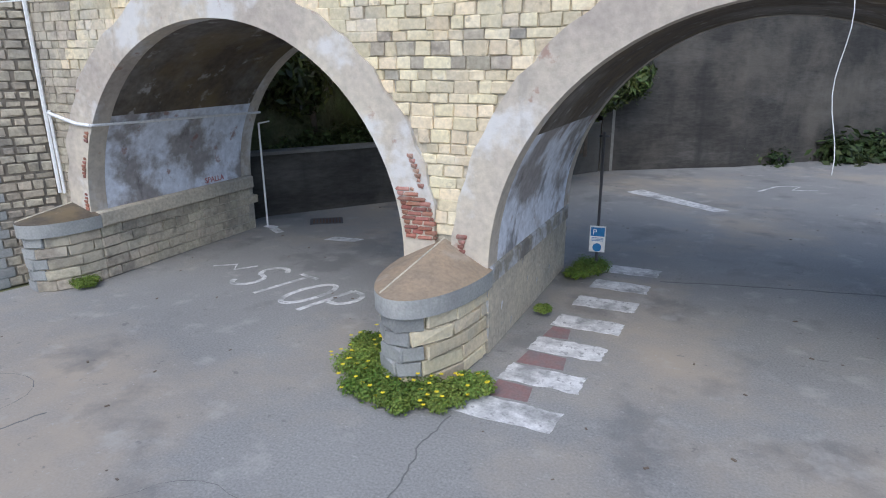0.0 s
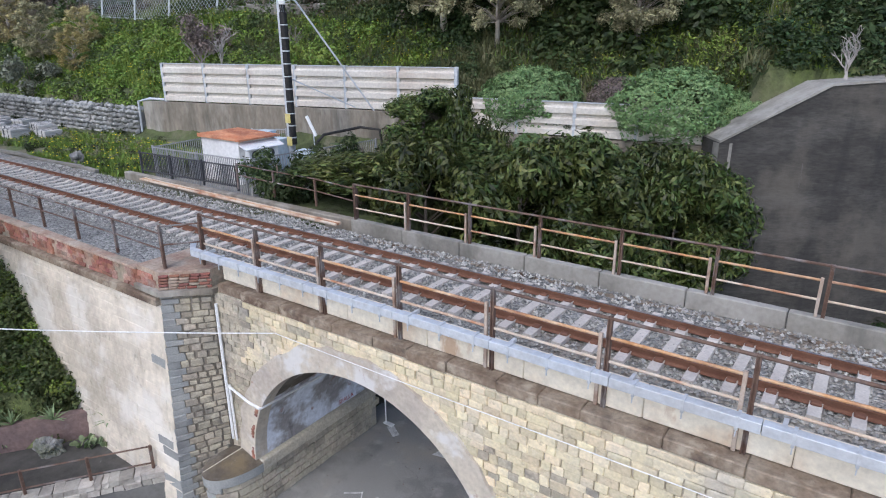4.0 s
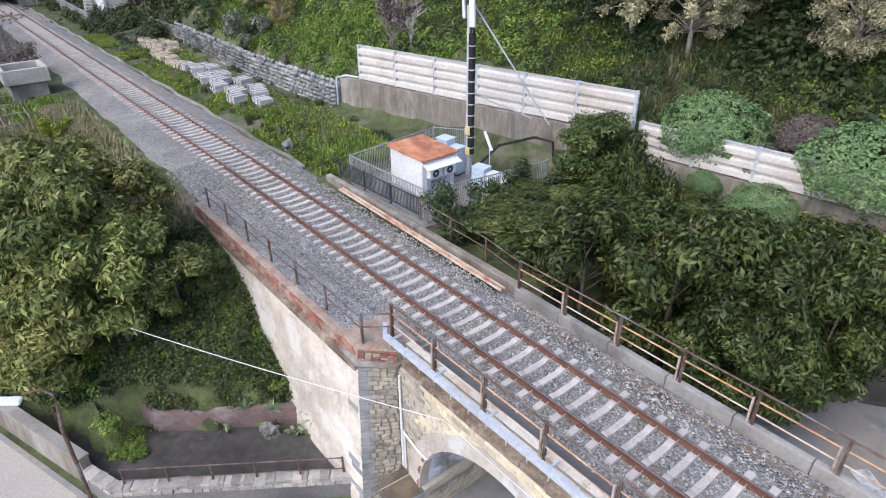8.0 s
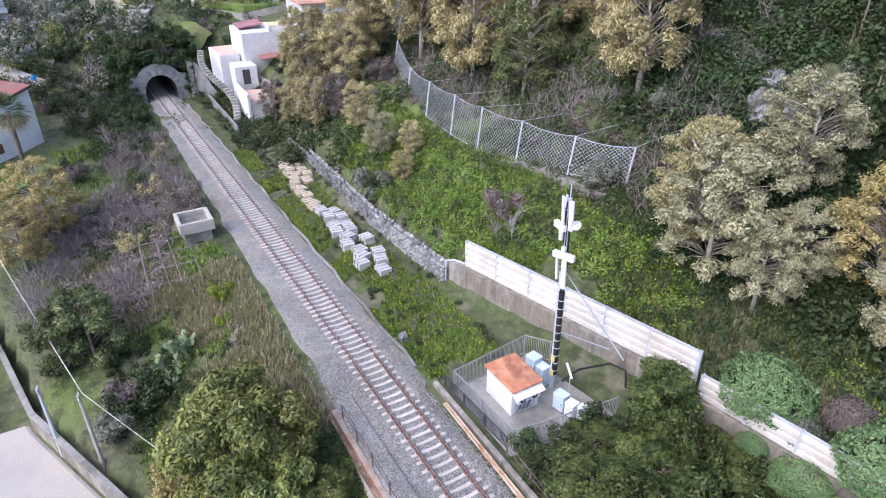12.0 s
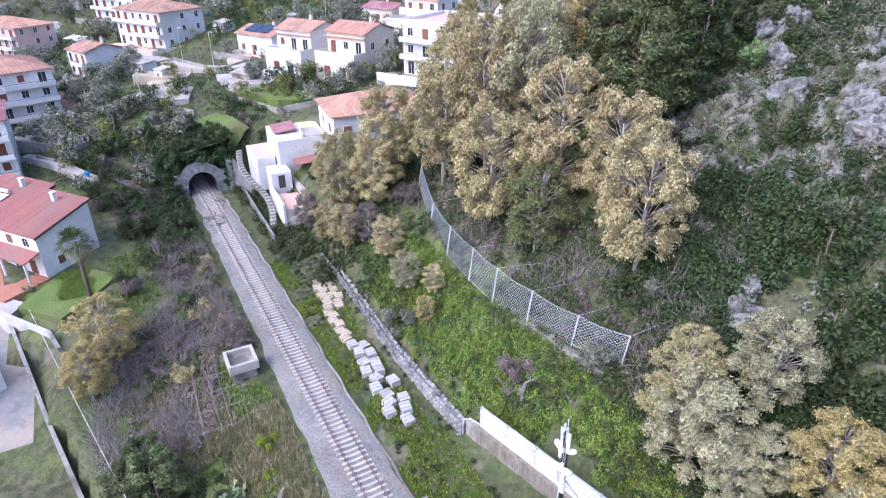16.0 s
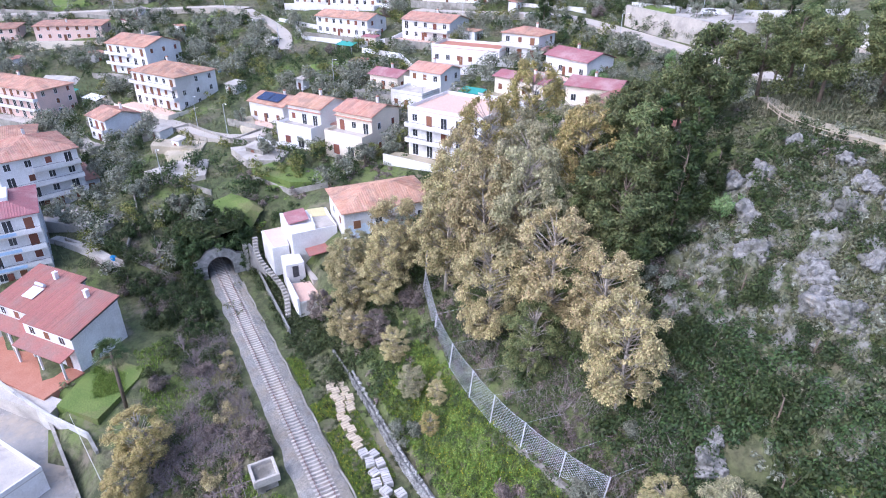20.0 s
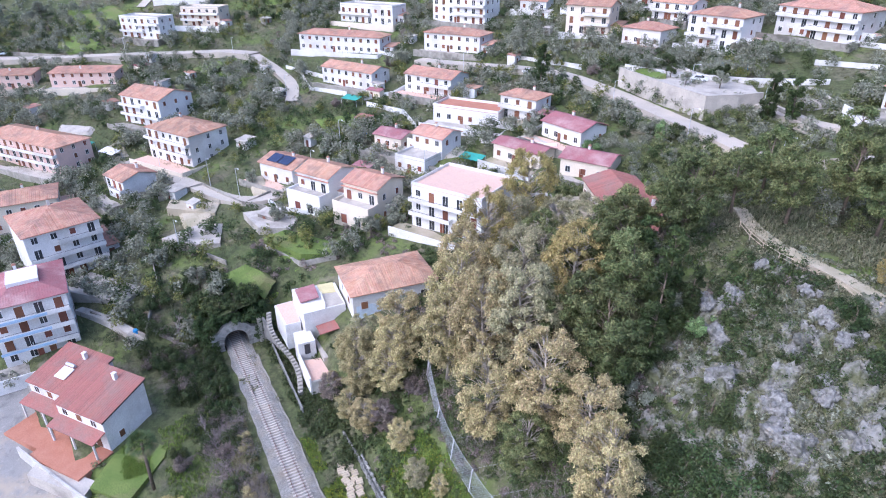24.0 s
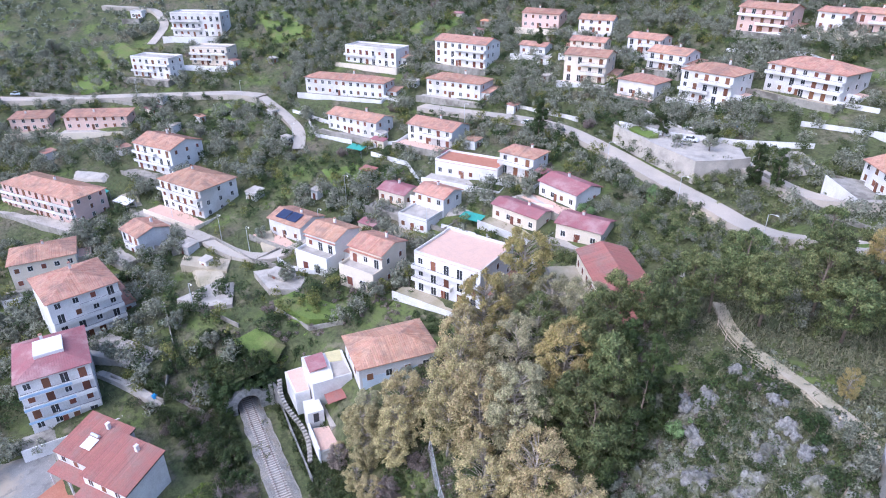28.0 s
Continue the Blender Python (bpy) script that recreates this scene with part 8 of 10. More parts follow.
for quad in ([(-118.7, 10.3), (-119.9, 16.1), (-110.9, 20.0), (-106.7, 11.8)], [(-125.3, 21.2), (-118.0, 25.6), (-108.3, 34.5), (-114.5, 23.3)], [(-183.2, 51.2), (-177.1, 64.0), (-165.4, 61.1), (-168.7, 51.6)], [(-255.6, 27.7), (-256.8, 45.6), (-238.1, 43.1), (-240.6, 33.1)], [(-314.6, -17.5), (-317.4, -2.7), (-296.9, 2.2), (-298.5, -11.9)], [(-346.0, -10.9), (-339.6, 10.5), (-315.8, 17.7), (-315.5, -1.7)], [(-335.7, 71.4), (-324.8, 88.2), (-288.8, 88.7), (-297.3, 68.7)], [(-265.6, 113.5), (-275.9, 141.2), (-262.4, 154.6), (-247.0, 123.5)], [(-91.4, 90.3), (-90.8, 95.8), (-84.6, 94.3), (-84.7, 87.8)], [(-54.7, 106.8), (-50.8, 111.4), (-45.6, 102.4), (-48.4, 99.6)]):
    plot("lawn", quad, "lawn", "bright green grass plot on the village slope")
for quad in ([(-160.3, 25.7), (-159.2, 30.2), (-148.0, 28.7), (-148.7, 24.7)], [(-159.5, 6.9), (-156.2, 15.0), (-143.5, 14.7), (-143.5, 7.2)], [(-92.8, 132.9), (-84.2, 135.5), (-70.3, 130.7), (-81.2, 130.1)], [(-94.6, 110.5), (-86.6, 116.9), (-79.4, 117.4), (-87.9, 109.8)], [(-211.1, -6.9), (-211.6, -0.9), (-200.0, 0.4), (-201.3, -5.2)]):
    plot("garden_plot", quad, "dirt_path", "bare tilled garden plot among the houses")
for quad in ([(-126.5, -17.8), (-127.3, -16.2), (-111.6, -5.2), (-110.5, -6.7)], [(-117.7, 144.6), (-114.9, 150.0), (-104.8, 143.8), (-108.8, 137.6)], [(-98.2, 145.1), (-90.9, 148.8), (-80.6, 144.9), (-85.6, 138.3)], [(-150.2, 61.7), (-138.1, 69.6), (-127.2, 77.1), (-133.5, 65.5)], [(-147.7, 39.3), (-142.2, 43.6), (-136.9, 40.2), (-142.5, 35.3)], [(-129.0, 83.3), (-125.1, 91.2), (-114.0, 91.1), (-121.5, 81.9)], [(-237.4, -18.1), (-227.7, -7.2), (-222.9, -9.3), (-231.7, -19.2)]):
    plot("yard", quad, "pale_floor", "pale paved yard between the houses")
for pts, lab in (([(-164.8, 4.0), (-164.6, 15.1), (-147.0, 21.1), (-140.0, 25.8)], "concrete wall along the lane"), ([(-230.3, 57.2), (-210.1, 65.5)], "white garden wall beside the lane"), ([(-141.7, -0.9), (-124.2, -1.1), (-112.2, -4.9)], "concrete wall beside the yard"), ([(-121.7, -13.7), (-111.1, -5.1)], "low concrete wall of the path"), ([(-139.2, 142.1), (-118.9, 139.6), (-102.9, 140.7)], "white terrace wall above the road"), ([(-158.1, 200.1), (-142.2, 205.6), (-126.1, 208.1)], "long white garden wall"), ([(-100.9, 173.7), (-89.6, 175.6)], "white garden wall on the upper slope"), ([(-96.9, 135.7), (-71.9, 127.9), (-52.9, 115.2)], "pale concrete wall along the road"), ([(-88.6, 96.5), (-81.4, 95.2), (-74.2, 93.1)], "pale wall beside the steps"), ([(-184.3, 86.2), (-181.1, 77.5), (-185.4, 69.3)], "white wall before the long house"), ([(-132.2, 80.1), (-114.1, 90.3)], "white yard wall between red roofs"), ([(-311.1, -32.6), (-292.9, -10.2), (-276.3, 5.4)], "low stone wall below the upper road"), ([(-188.4, -7.8), (-173.5, -1.6), (-163.6, 8.2)], "low garden wall with hedge")):
    poly_wall("village_wall", pts, lambda x, y: ground(x, y) - 1.5, [ground(*p) + 1.3 for p in pts], 0.25, "white_wall" if "white" in lab else "concrete", lab)
hedge_rail = tagged(empty("park_railing"), "pale wooden post-and-rail fence along the cliff path", "railing")
fp = [(-50, 71.5), (-47.5, 68.4), (-45, 67.2), (-42.5, 66.5), (-40, 66.2), (-37.5, 66.1), (-35, 66.4), (-32.5, 66.3), (-30, 65.7), (-27.5, 65.3)]
for i, (x, y) in enumerate(fp):
    z = ground(x, y)
    part("post", Pile().box(-0.06, -0.06, -0.3, 0.06, 0.06, 1.1).mesh("post"), "pale_wood", hedge_rail, m=pose(x, y, z))
    if i:
        a = Vector((*fp[i - 1], ground(*fp[i - 1])))
        b = Vector((x, y, z))
        for k in (0.5, 1.0):
            part("rail", Pile().tube([a + Vector((0, 0, k)), b + Vector((0, 0, k))], 0.05, 5).mesh("rail"), "pale_wood", hedge_rail)


def car(x, y, z, yaw, paint, label):
    th = tagged(empty("car", x, y, z, yaw), label, "car")
    prof = [(-2.0, 0.35), (-2.05, 0.8), (-1.9, 0.95), (-1.2, 1.0), (1.3, 1.0), (1.95, 0.85), (2.05, 0.6), (2.0, 0.35)]
    part("body", Pile().wall(prof, -0.85, 0.85).mesh("body"), paint, th)
    part("cabin", Pile().add([(-1.4, -0.78, 0.99), (1.0, -0.78, 0.99), (1.0, 0.78, 0.99), (-1.4, 0.78, 0.99), (-0.9, -0.62, 1.5), (0.35, -0.62, 1.5), (0.35, 0.62, 1.5), (-0.9, 0.62, 1.5)], [(0, 1, 5, 4), (1, 2, 6, 5), (2, 3, 7, 6), (3, 0, 4, 7), (4, 5, 6, 7)]).mesh("cabin"), "window_glass", th)
    part("roof", Pile().box(-0.9, -0.63, 1.5, 0.36, 0.63, 1.53).mesh("roof"), paint, th)
    for wx in (-1.25, 1.3):
        for wy in (-0.86, 0.7):
            wl = part("wheel", Pile().tube([(wx, wy, 0.32), (wx, wy + 0.16, 0.32)], 0.32, 12).mesh("wheel"), "black_sleeve", th)
            part("hub", Pile().tube([(wx, wy - 0.01, 0.32), (wx, wy + 0.17, 0.32)], 0.18, 10).mesh("hub"), "galvanised", wl)


for x, y, yaw, p, lab in ((-160, 114.0, 22, "cabinet_white", "white car parked on the road"), (-155, 116.2, 22, "dark_metal", "dark grey car parked on the road"), (-147, 117.4, 10, "dark_metal", "black car parked on the road"), (-112, 133, 30, "cabinet_white", "silver car on the terrace"), (-312, -36, 62, "cabinet_blue", "pale blue car on the upper road"), (-207, 49, -40, "dark_metal", "dark car in a yard")):
    car(x, y, (41.0 if lab.endswith("terrace") else ground(x, y) + 0.4), yaw, p, lab)

# ---- plants ----
def leaf_cloud(lobes, n, size, aspect, seed, shell=0.55, up=0.35, droop=0.0):
    """Many small bent leaves in lobes (x, y, z, radius); returns vertices and faces."""
    rnd = np.random.default_rng(seed)
    L = np.array(lobes, float)
    wt = L[:, 3] ** 2
    pick = rnd.choice(len(L), n, p=wt / wt.sum())
    d = rnd.normal(size=(n, 3))
    d /= np.linalg.norm(d, axis=1, keepdims=True)
    r = L[pick, 3] * (shell + (1 - shell) * rnd.random(n)) * rnd.uniform(0.8, 1.15, n)
    c = L[pick, :3] + d * r[:, None] * np.array([1, 1, 0.85])
    nrm = d + np.array([0, 0, up]) + rnd.normal(scale=0.5, size=(n, 3))
    nrm /= np.linalg.norm(nrm, axis=1, keepdims=True)
    t = rnd.normal(size=(n, 3)) + np.array([0, 0, -droop])
    t -= nrm * (t * nrm).sum(1, keepdims=True)
    t /= np.linalg.norm(t, axis=1, keepdims=True)
    b = np.cross(nrm, t)
    s = size * rnd.uniform(0.6, 1.35, n)[:, None]
    v = np.empty((n, 4, 3))
    v[:, 0], v[:, 1], v[:, 2], v[:, 3] = c - t * s * 0.5, c + b * s * aspect * 0.5, c + t * s * 0.5 - nrm * s * 0.12, c - b * s * aspect * 0.5
    return v.reshape(-1, 3), np.arange(4 * n).reshape(-1, 4)


def quick_mesh(name, v, f):
    me = bpy.data.meshes.new(name)
    n, k = len(f), f.shape[1]
    me.vertices.add(len(v))
    me.vertices.foreach_set("co", np.ascontiguousarray(v, dtype=np.float32).ravel())
    me.loops.add(n * k)
    me.loops.foreach_set("vertex_index", f.astype(np.int32).ravel())
    me.polygons.add(n)
    me.polygons.foreach_set("loop_start", np.arange(0, n * k, k, dtype=np.int32))
    me.update(calc_edges=True)
    return me


def crown_lobes(seed, R, H, n, size=(0.3, 0.45), low=0.0):
    rnd = random.Random(seed)
    out = []
    for i in range(n):
        a, z = rnd.uniform(0, 6.28), rnd.uniform(low, 1)
        rr = R * math.sqrt(max(0.05, 1 - (2 * z - 1) ** 2 * 0.8)) * rnd.uniform(0.45, 0.85)
        out.append((rr * math.cos(a), rr * math.sin(a), H * z, R * rnd.uniform(*size)))
    return out


def limbs(lobes, base, trunk_r, seed, sides=6, lean=0.2):
    """A tapered trunk to the given height, and a limb to each lobe of the crown."""
    rnd = random.Random(seed)
    p = Pile()
    top = Vector((rnd.uniform(-lean, lean) * base * 0.3, rnd.uniform(-lean, lean) * base * 0.3, base))
    p.tube([(0, 0, -0.6), (top.x * 0.2, top.y * 0.3, base * 0.4), top], trunk_r, sides, r_end=trunk_r * 0.25)
    for x, y, z, r in lobes:
        q = Vector((x, y, z))
        h = min(base, max(base * 0.25, z - 0.7 * math.hypot(x, y)))
        a = Vector((top.x * h / base, top.y * h / base, h))
        mid = a.lerp(q, 0.5) + Vector((rnd.uniform(-0.25, 0.25), rnd.uniform(-0.25, 0.25), 0.06 * (q - a).length))
        p.tube([a, mid, q], trunk_r * 0.2, 4, r_end=trunk_r * 0.05)
    return p


KINDS = {}


def kind(name, thing, label, category, lobes_args, base, trunk_r, leaves, size, aspect, leaf, bark, variants=2, **k):
    """Builds the first of each variant far below as a pattern, then is copied."""
    KINDS[name] = []
    for v in range(variants):
        R, H, n = lobes_args[:3]
        lb = [(x, y, z + base, r) for x, y, z, r in crown_lobes(hash_of(name) + v * 17, R, H, n, *lobes_args[3:])]
        KINDS[name].append((quick_mesh("crown", *leaf_cloud(lb, leaves, size, aspect, v * 31 + hash_of(name), **k)), limbs(lb, base + H * 0.75, trunk_r, v + 5).mesh("trunk", True), leaf, bark))
    KINDS[name + "_tags"] = (thing, label, category)


def hash_of(s):
    return sum(ord(c) * (i + 3) for i, c in enumerate(s)) % 1000


def plant(kname, x, y, z, s=1.0, leaf=None, label="", v=None, tall=1.0, group=""):
    vs = KINDS[kname]
    rnd = random.Random(int(abs(x) * 91 + abs(y) * 57))
    crown, trunk, lf, bk = vs[rnd.randrange(len(vs)) if v is None else v]
    thing, lab, cat = KINDS[kname + "_tags"]
    if leaf and leaf != lf:
        key = crown.name + leaf
        if key not in KINDS:
            c2 = crown.copy()
            c2.materials.clear()
            c2.materials.append(M[leaf])
            KINDS[key] = c2
        crown, lf = KINDS[key], leaf
    th = tagged(new(thing), label or lab, cat, group)
    th.empty_display_size = 0.2
    th.matrix_basis = pose(x, y, z, 0, 0, rnd.uniform(0, 360)) @ Matrix.Diagonal((s, s, s * tall, 1))
    part("trunk", trunk, bk, th)
    part("crown", crown, lf, th)
    return th


kind("euca", "eucalyptus_tree", "tall eucalyptus with tan and olive drooping foliage", "tree", (4.6, 10.8, 120, (0.07, 0.24), 0.0), 1.5, 0.3, 26000, 0.29, 0.4, "leaf_euca", "pale_bark", 3, droop=0.9, shell=0.2, up=0.6)
kind("pine", "pine_tree", "dense green pine with rounded crown", "tree", (3.4, 6.4, 40, (0.16, 0.32), 0.0), 2.6, 0.26, 11000, 0.38, 0.34, "leaf_pine", "bark", 2, shell=0.4)
kind("loquat", "loquat_tree", "dense evergreen tree with long glossy leaves", "tree", (2.3, 3.4, 20, (0.26, 0.42), 0.0), 1.2, 0.16, 13500, 0.27, 0.34, "leaf_loquat", "bark", 3, shell=0.5, up=0.35)
kind("olive", "olive_tree", "round grey-green olive tree", "tree", (1.7, 2.2, 16, (0.28, 0.42), 0.1), 1.2, 0.17, 2600, 0.26, 0.45, "leaf_olive", "bark", 3, shell=0.4)
kind("shrub", "shrub", "dense dark green garden shrub", "shrub", (1.3, 1.5, 14, (0.3, 0.46), 0.0), 0.3, 0.08, 3000, 0.17, 0.45, "leaf_garden", "bark", 3, shell=0.4)


def dome_kind():
    """A close rounded bush: short leaves standing out of an uneven dome one metre in radius."""
    KINDS["dome"] = []
    for v in range(2):
        rnd = np.random.default_rng(70 + v)
        n = 15000
        d = rnd.normal(size=(n, 3))
        d[:, 2] = np.abs(d[:, 2]) - 0.35
        d /= np.linalg.norm(d, axis=1, keepdims=True)
        r = np.array([1 + 0.16 * noise.noise(Vector(q) * 2.6 + Vector((v * 5, 0, 0))) + 0.12 * noise.noise(Vector(q) * 6.5 + Vector((0, v * 5, 0))) for q in d]) * (1 - 0.14 * rnd.random(n) ** 2)
        c = d * r[:, None] * np.array([1, 1, 0.8]) + np.array([0, 0, 0.42])
        nr = d + rnd.normal(scale=0.45, size=(n, 3))
        nr /= np.linalg.norm(nr, axis=1, keepdims=True)
        t = rnd.normal(size=(n, 3)) + d * 0.8
        t -= nr * (t * nr).sum(1, keepdims=True)
        t /= np.linalg.norm(t, axis=1, keepdims=True)
        b = np.cross(nr, t)
        k = 0.062 * rnd.uniform(0.6, 1.3, n)[:, None]
        q = np.stack([c - t * k * 0.5, c + b * k * 0.28, c + t * k * 0.6, c - b * k * 0.28], 1)
        KINDS["dome"].append((quick_mesh("crown", q.reshape(-1, 3), np.arange(4 * n).reshape(-1, 4)), limbs([(0.4, 0.2, 0.7, 0.2), (-0.4, 0.1, 0.7, 0.2), (0, -0.4, 0.6, 0.2)], 0.6, 0.07, v).mesh("trunk", True), "leaf_dome", "bark"))
    KINDS["dome_tags"] = ("dome_bush", "large smooth rounded green bush", "bush")


dome_kind()
kind("cypress", "cypress_tree", "dark narrow conifer", "tree", (1.2, 6.5, 26, (0.34, 0.52), 0.0), 0.8, 0.18, 6500, 0.32, 0.35, "leaf_dark", "bark", 2, shell=0.4)


def bare_tree_mesh(seed, H, spread, depth=4, r0=0.09):
    rnd = random.Random(seed)
    p = Pile()

    def grow(a, d, L, r, k):
        b = a + d * L
        mid = a.lerp(b, 0.5) + Vector((rnd.uniform(-1, 1), rnd.uniform(-1, 1), rnd.uniform(-0.5, 0.5))) * L * 0.08
        p.tube([a, mid, b], r, 4 if k else 5, r_end=r * 0.6, close=False)
        if k < depth:
            for _ in range(rnd.choice((2, 3, 3)) + (2 if k == 0 else 0)):
                e = (d + Vector((rnd.uniform(-1, 1), rnd.uniform(-1, 1), rnd.uniform(-0.35, 0.75))) * spread).normalized()
                grow(b if rnd.random() < 0.6 else mid, e, L * rnd.uniform(0.55, 0.85), r * 0.58, k + 1)

    grow(Vector((0, 0, -0.2)), Vector((0, 0, 1)), H * 0.28, r0, 0)
    return mesh_of("branchwork", p.v, p.f)


BARE = [bare_tree_mesh(s, 3.2, 0.85) for s in (1, 2, 3)]
TWIGGY = [bare_tree_mesh(s, 2.2, 1.0, 4, 0.04) for s in (7, 8, 9)]


def bare(x, y, z, s, label, material="twig", forms=BARE, name="bare_tree"):
    rnd = random.Random(int(abs(x) * 31 + abs(y) * 17))
    th = tagged(new(name), label, "tree" if forms is BARE else "shrub")
    th.matrix_basis = pose(x, y, z, 0, 0, rnd.uniform(0, 360)) @ Matrix.Diagonal((s, s, s, 1))
    part("branchwork", rnd.choice(forms).copy() if material != "twig" else rnd.choice(forms), material, th)


def g(x, y):
    return rough_ground(x, y) - 0.05


# trees behind the viaduct, rooted in the low ground
for x, y, s, t in ((-14.6, 16.0, 1.15, 1.3), (-12.2, 16.6, 1.1, 1.45), (-9.8, 18.6, 1.15, 1.4), (-13.6, 19.2, 1.2, 1.45), (-11.0, 21.2, 1.2, 1.4), (-8.4, 21.0, 1.1, 1.4), (-15.8, 21.0, 1.1, 1.2), (-13.2, 22.6, 1.15, 1.45), (-9.0, 23.4, 1.15, 1.4), (-6.8, 23.2, 1.0, 1.3), (-7.2, 19.8, 1.0, 1.0), (-5.9, 22.3, 1.0, 1.0), (-5.2, 24.2, 1.1, 1.0), (-6.6, 25.0, 1.1, 1.0),  (-16.8, 18.2, 0.95, 1.0), (-17.2, 23.0, 0.95, 0.9)):
    base = 1.4 if x > -13 else ground(x, y) - 0.1
    k = 7.6 + 0.5 * math.sin(x * 2.3 + y) - base if x > -17 else 3.2
    plant("loquat", x, y, base, s * 1.0, None, "dark evergreen tree with long leaves growing below the viaduct", tall=k / (4.9 * s))
for x, y, z, s, t in ((-6.3, 20.2, 0.8, 0.95, 1.15), (-5.4, 22.2, 1.2, 0.95, 1.1), (-5.3, 24.0, 1.4, 0.9, 1.1), (-7.4, 18.4, 0.8, 0.9, 1.1)):
    plant("loquat", x, y, z, s, None, "low evergreen growth over the end of the low wall", tall=t)
plant("loquat", -13.4, 21.6, 1.4, 0.75, None, "tall leafy shoot above the hedge of trees", tall=2.3)
for x, y in ((-18.2, 15.3), (-17.4, 16.6), (-17.9, 19.8), (-17.0, 15.0)):
    plant("shrub", x, y, ground(x, y) - 0.3, 1.0, "leaf_garden", "tangled dark shrub against the equipment fence")
# embankment trees on the street side
for x, y, s, t in ((-24.5, 1.4, 1.25, 1.15), (-22.6, 2.6, 1.0, 1.1), (-26.8, 0.2, 1.25, 1.1), (-27.6, 2.6, 1.2, 1.0), (-25.4, 4.0, 1.05, 0.95), (-29.4, 1.2, 1.0, 1.0), (-23.2, 0.2, 1.0, 1.0), (-22.2, 4.6, 0.8, 0.8)):
    plant("loquat", x, y, g(x, y), s, "leaf_bank", "broad evergreen tree with glossy leaves on the embankment", tall=t)
plant("shrub", -29.0, -1.2, g(-29, -1.2), 1.6, "leaf_yellow", "feathery yellow-green shrub by the street wall")
plant("shrub", -38.2, -2.6, g(-38.2, -2.6), 1.5, "leaf_garden", "dense bush beside the concrete pole")
plant("shrub", -37.0, -4.2, g(-37, -4.2), 1.1, "leaf_olive", "grey bush beside the concrete pole")
plant("shrub", -39.6, -3.2, g(-39.6, -3.2), 1.3, "leaf_brown", "brownish bush beside the lane")
for x, y, s in ((-44.5, -4.5, 2.2), (-47.5, -5.0, 1.9), (-45.5, -7.0, 1.8)):
    plant("pine", x, y, g(x, y) - 1.5, 0.55 * s / 1.5, "leaf_pine", "low spreading pine in the street garden")
plant("shrub", -43.2, 5.0, g(-43.2, 5.0), 0.9, "leaf_lime", "bright yellow-green shrub on the bank")
plant("shrub", -40.0, 4.2, g(-40.0, 4.2), 0.5, "leaf_lime", "small bright lime shrub on the bank")
bare(-37.0, 4.2, g(-37, 4.2), 0.85, "pale leafless fig tree on the bank", "pale_twig")
# tan and bare growth towards the tunnel
plant("euca", -66.0, -6.8, g(-66, -6.8), 0.9, "leaf_yellow", "tan-leaved tree beside the street wall", tall=0.7)
plant("euca", -60.5, -8.8, g(-60.5, -8.8), 0.65, "leaf_yellow", "low tan-leaved tree beside the street wall", tall=0.8)
_rr = random.Random(21)
for i in range(84):
    x, y = _rr.uniform(-84, -47), _rr.uniform(-8.5, 6.2)
    if -57.5 < x < -46 and y > -0.5 or y < wall_line(x) + 1.5 or (x < -74 and y < 0):
        continue
    bare(x, y, g(x, y), _rr.uniform(0.9, 1.7), "leafless grey-purple thicket on the bank", "twig", TWIGGY, "thicket")
for i in range(14):
    x, y = _rr.uniform(-84, -57), _rr.uniform(-6, 6.0)
    plant("shrub", x, y, g(x, y), _rr.uniform(0.8, 1.4), _rr.choice(("leaf_brown", "leaf_brown", "leaf_euca", "leaf_garden")), "brownish scrub among bare thickets")
bare(-84.0, 0.6, g(-84, 0.6), 2.0, "large bare tree beside the lawn")
bare(-80.0, 1.4, g(-80, 1.4), 1.7, "bare tree beside the lawn")
bare(-110.5, 0.5, g(-110.5, 0.5), 2.3, "bare spreading tree by the tunnel")
for x, y, s, lf in ((-88, 3.0, 1.6, "leaf_dark"), (-91.5, 4.4, 1.8, "leaf_dark"), (-94.5, 3.4, 1.8, "leaf_garden"), (-97.5, 4.6, 1.6, "leaf_dark"), (-100.5, 3.2, 1.9, "leaf_dark"), (-86.5, 5.2, 1.2, "leaf_garden"), (-93, 0.8, 1.7, "leaf_garden"), (-98.5, 0.6, 1.8, "leaf_dark"), (-103.5, -2.5, 2.0, "leaf_dark"), (-101.8, 5.3, 1.3, "leaf_dark"), (-106.5, -5.0, 1.8, "leaf_garden")):
    plant("shrub", x, y, g(x, y) - 0.2, s, lf, "dense dark shrubs beside the track")
for x, y, s in ((-106, 5.5, 1.6), (-107, 8.2, 1.5), (-107.2, 11.0, 1.5), (-106.6, 13.6, 1.5), (-108.5, 4.0, 1.7), (-109.5, 9.5, 1.6), (-109.5, 12.6, 1.7), (-112, 6.5, 1.8), (-112.5, 11.0, 1.6), (-105.8, 16.0, 1.3), (-113, 2.5, 1.9), (-116, 6.0, 1.9), (-119, 9.0, 1.5), (-119.5, 3.0, 1.8), (-117, -1.5, 1.9), (-123, 6.0, 1.7)):
    plant("shrub", x, y, g(x, y) - 0.5, s, "leaf_dark", "thick ivy and laurel over the tunnel mouth")
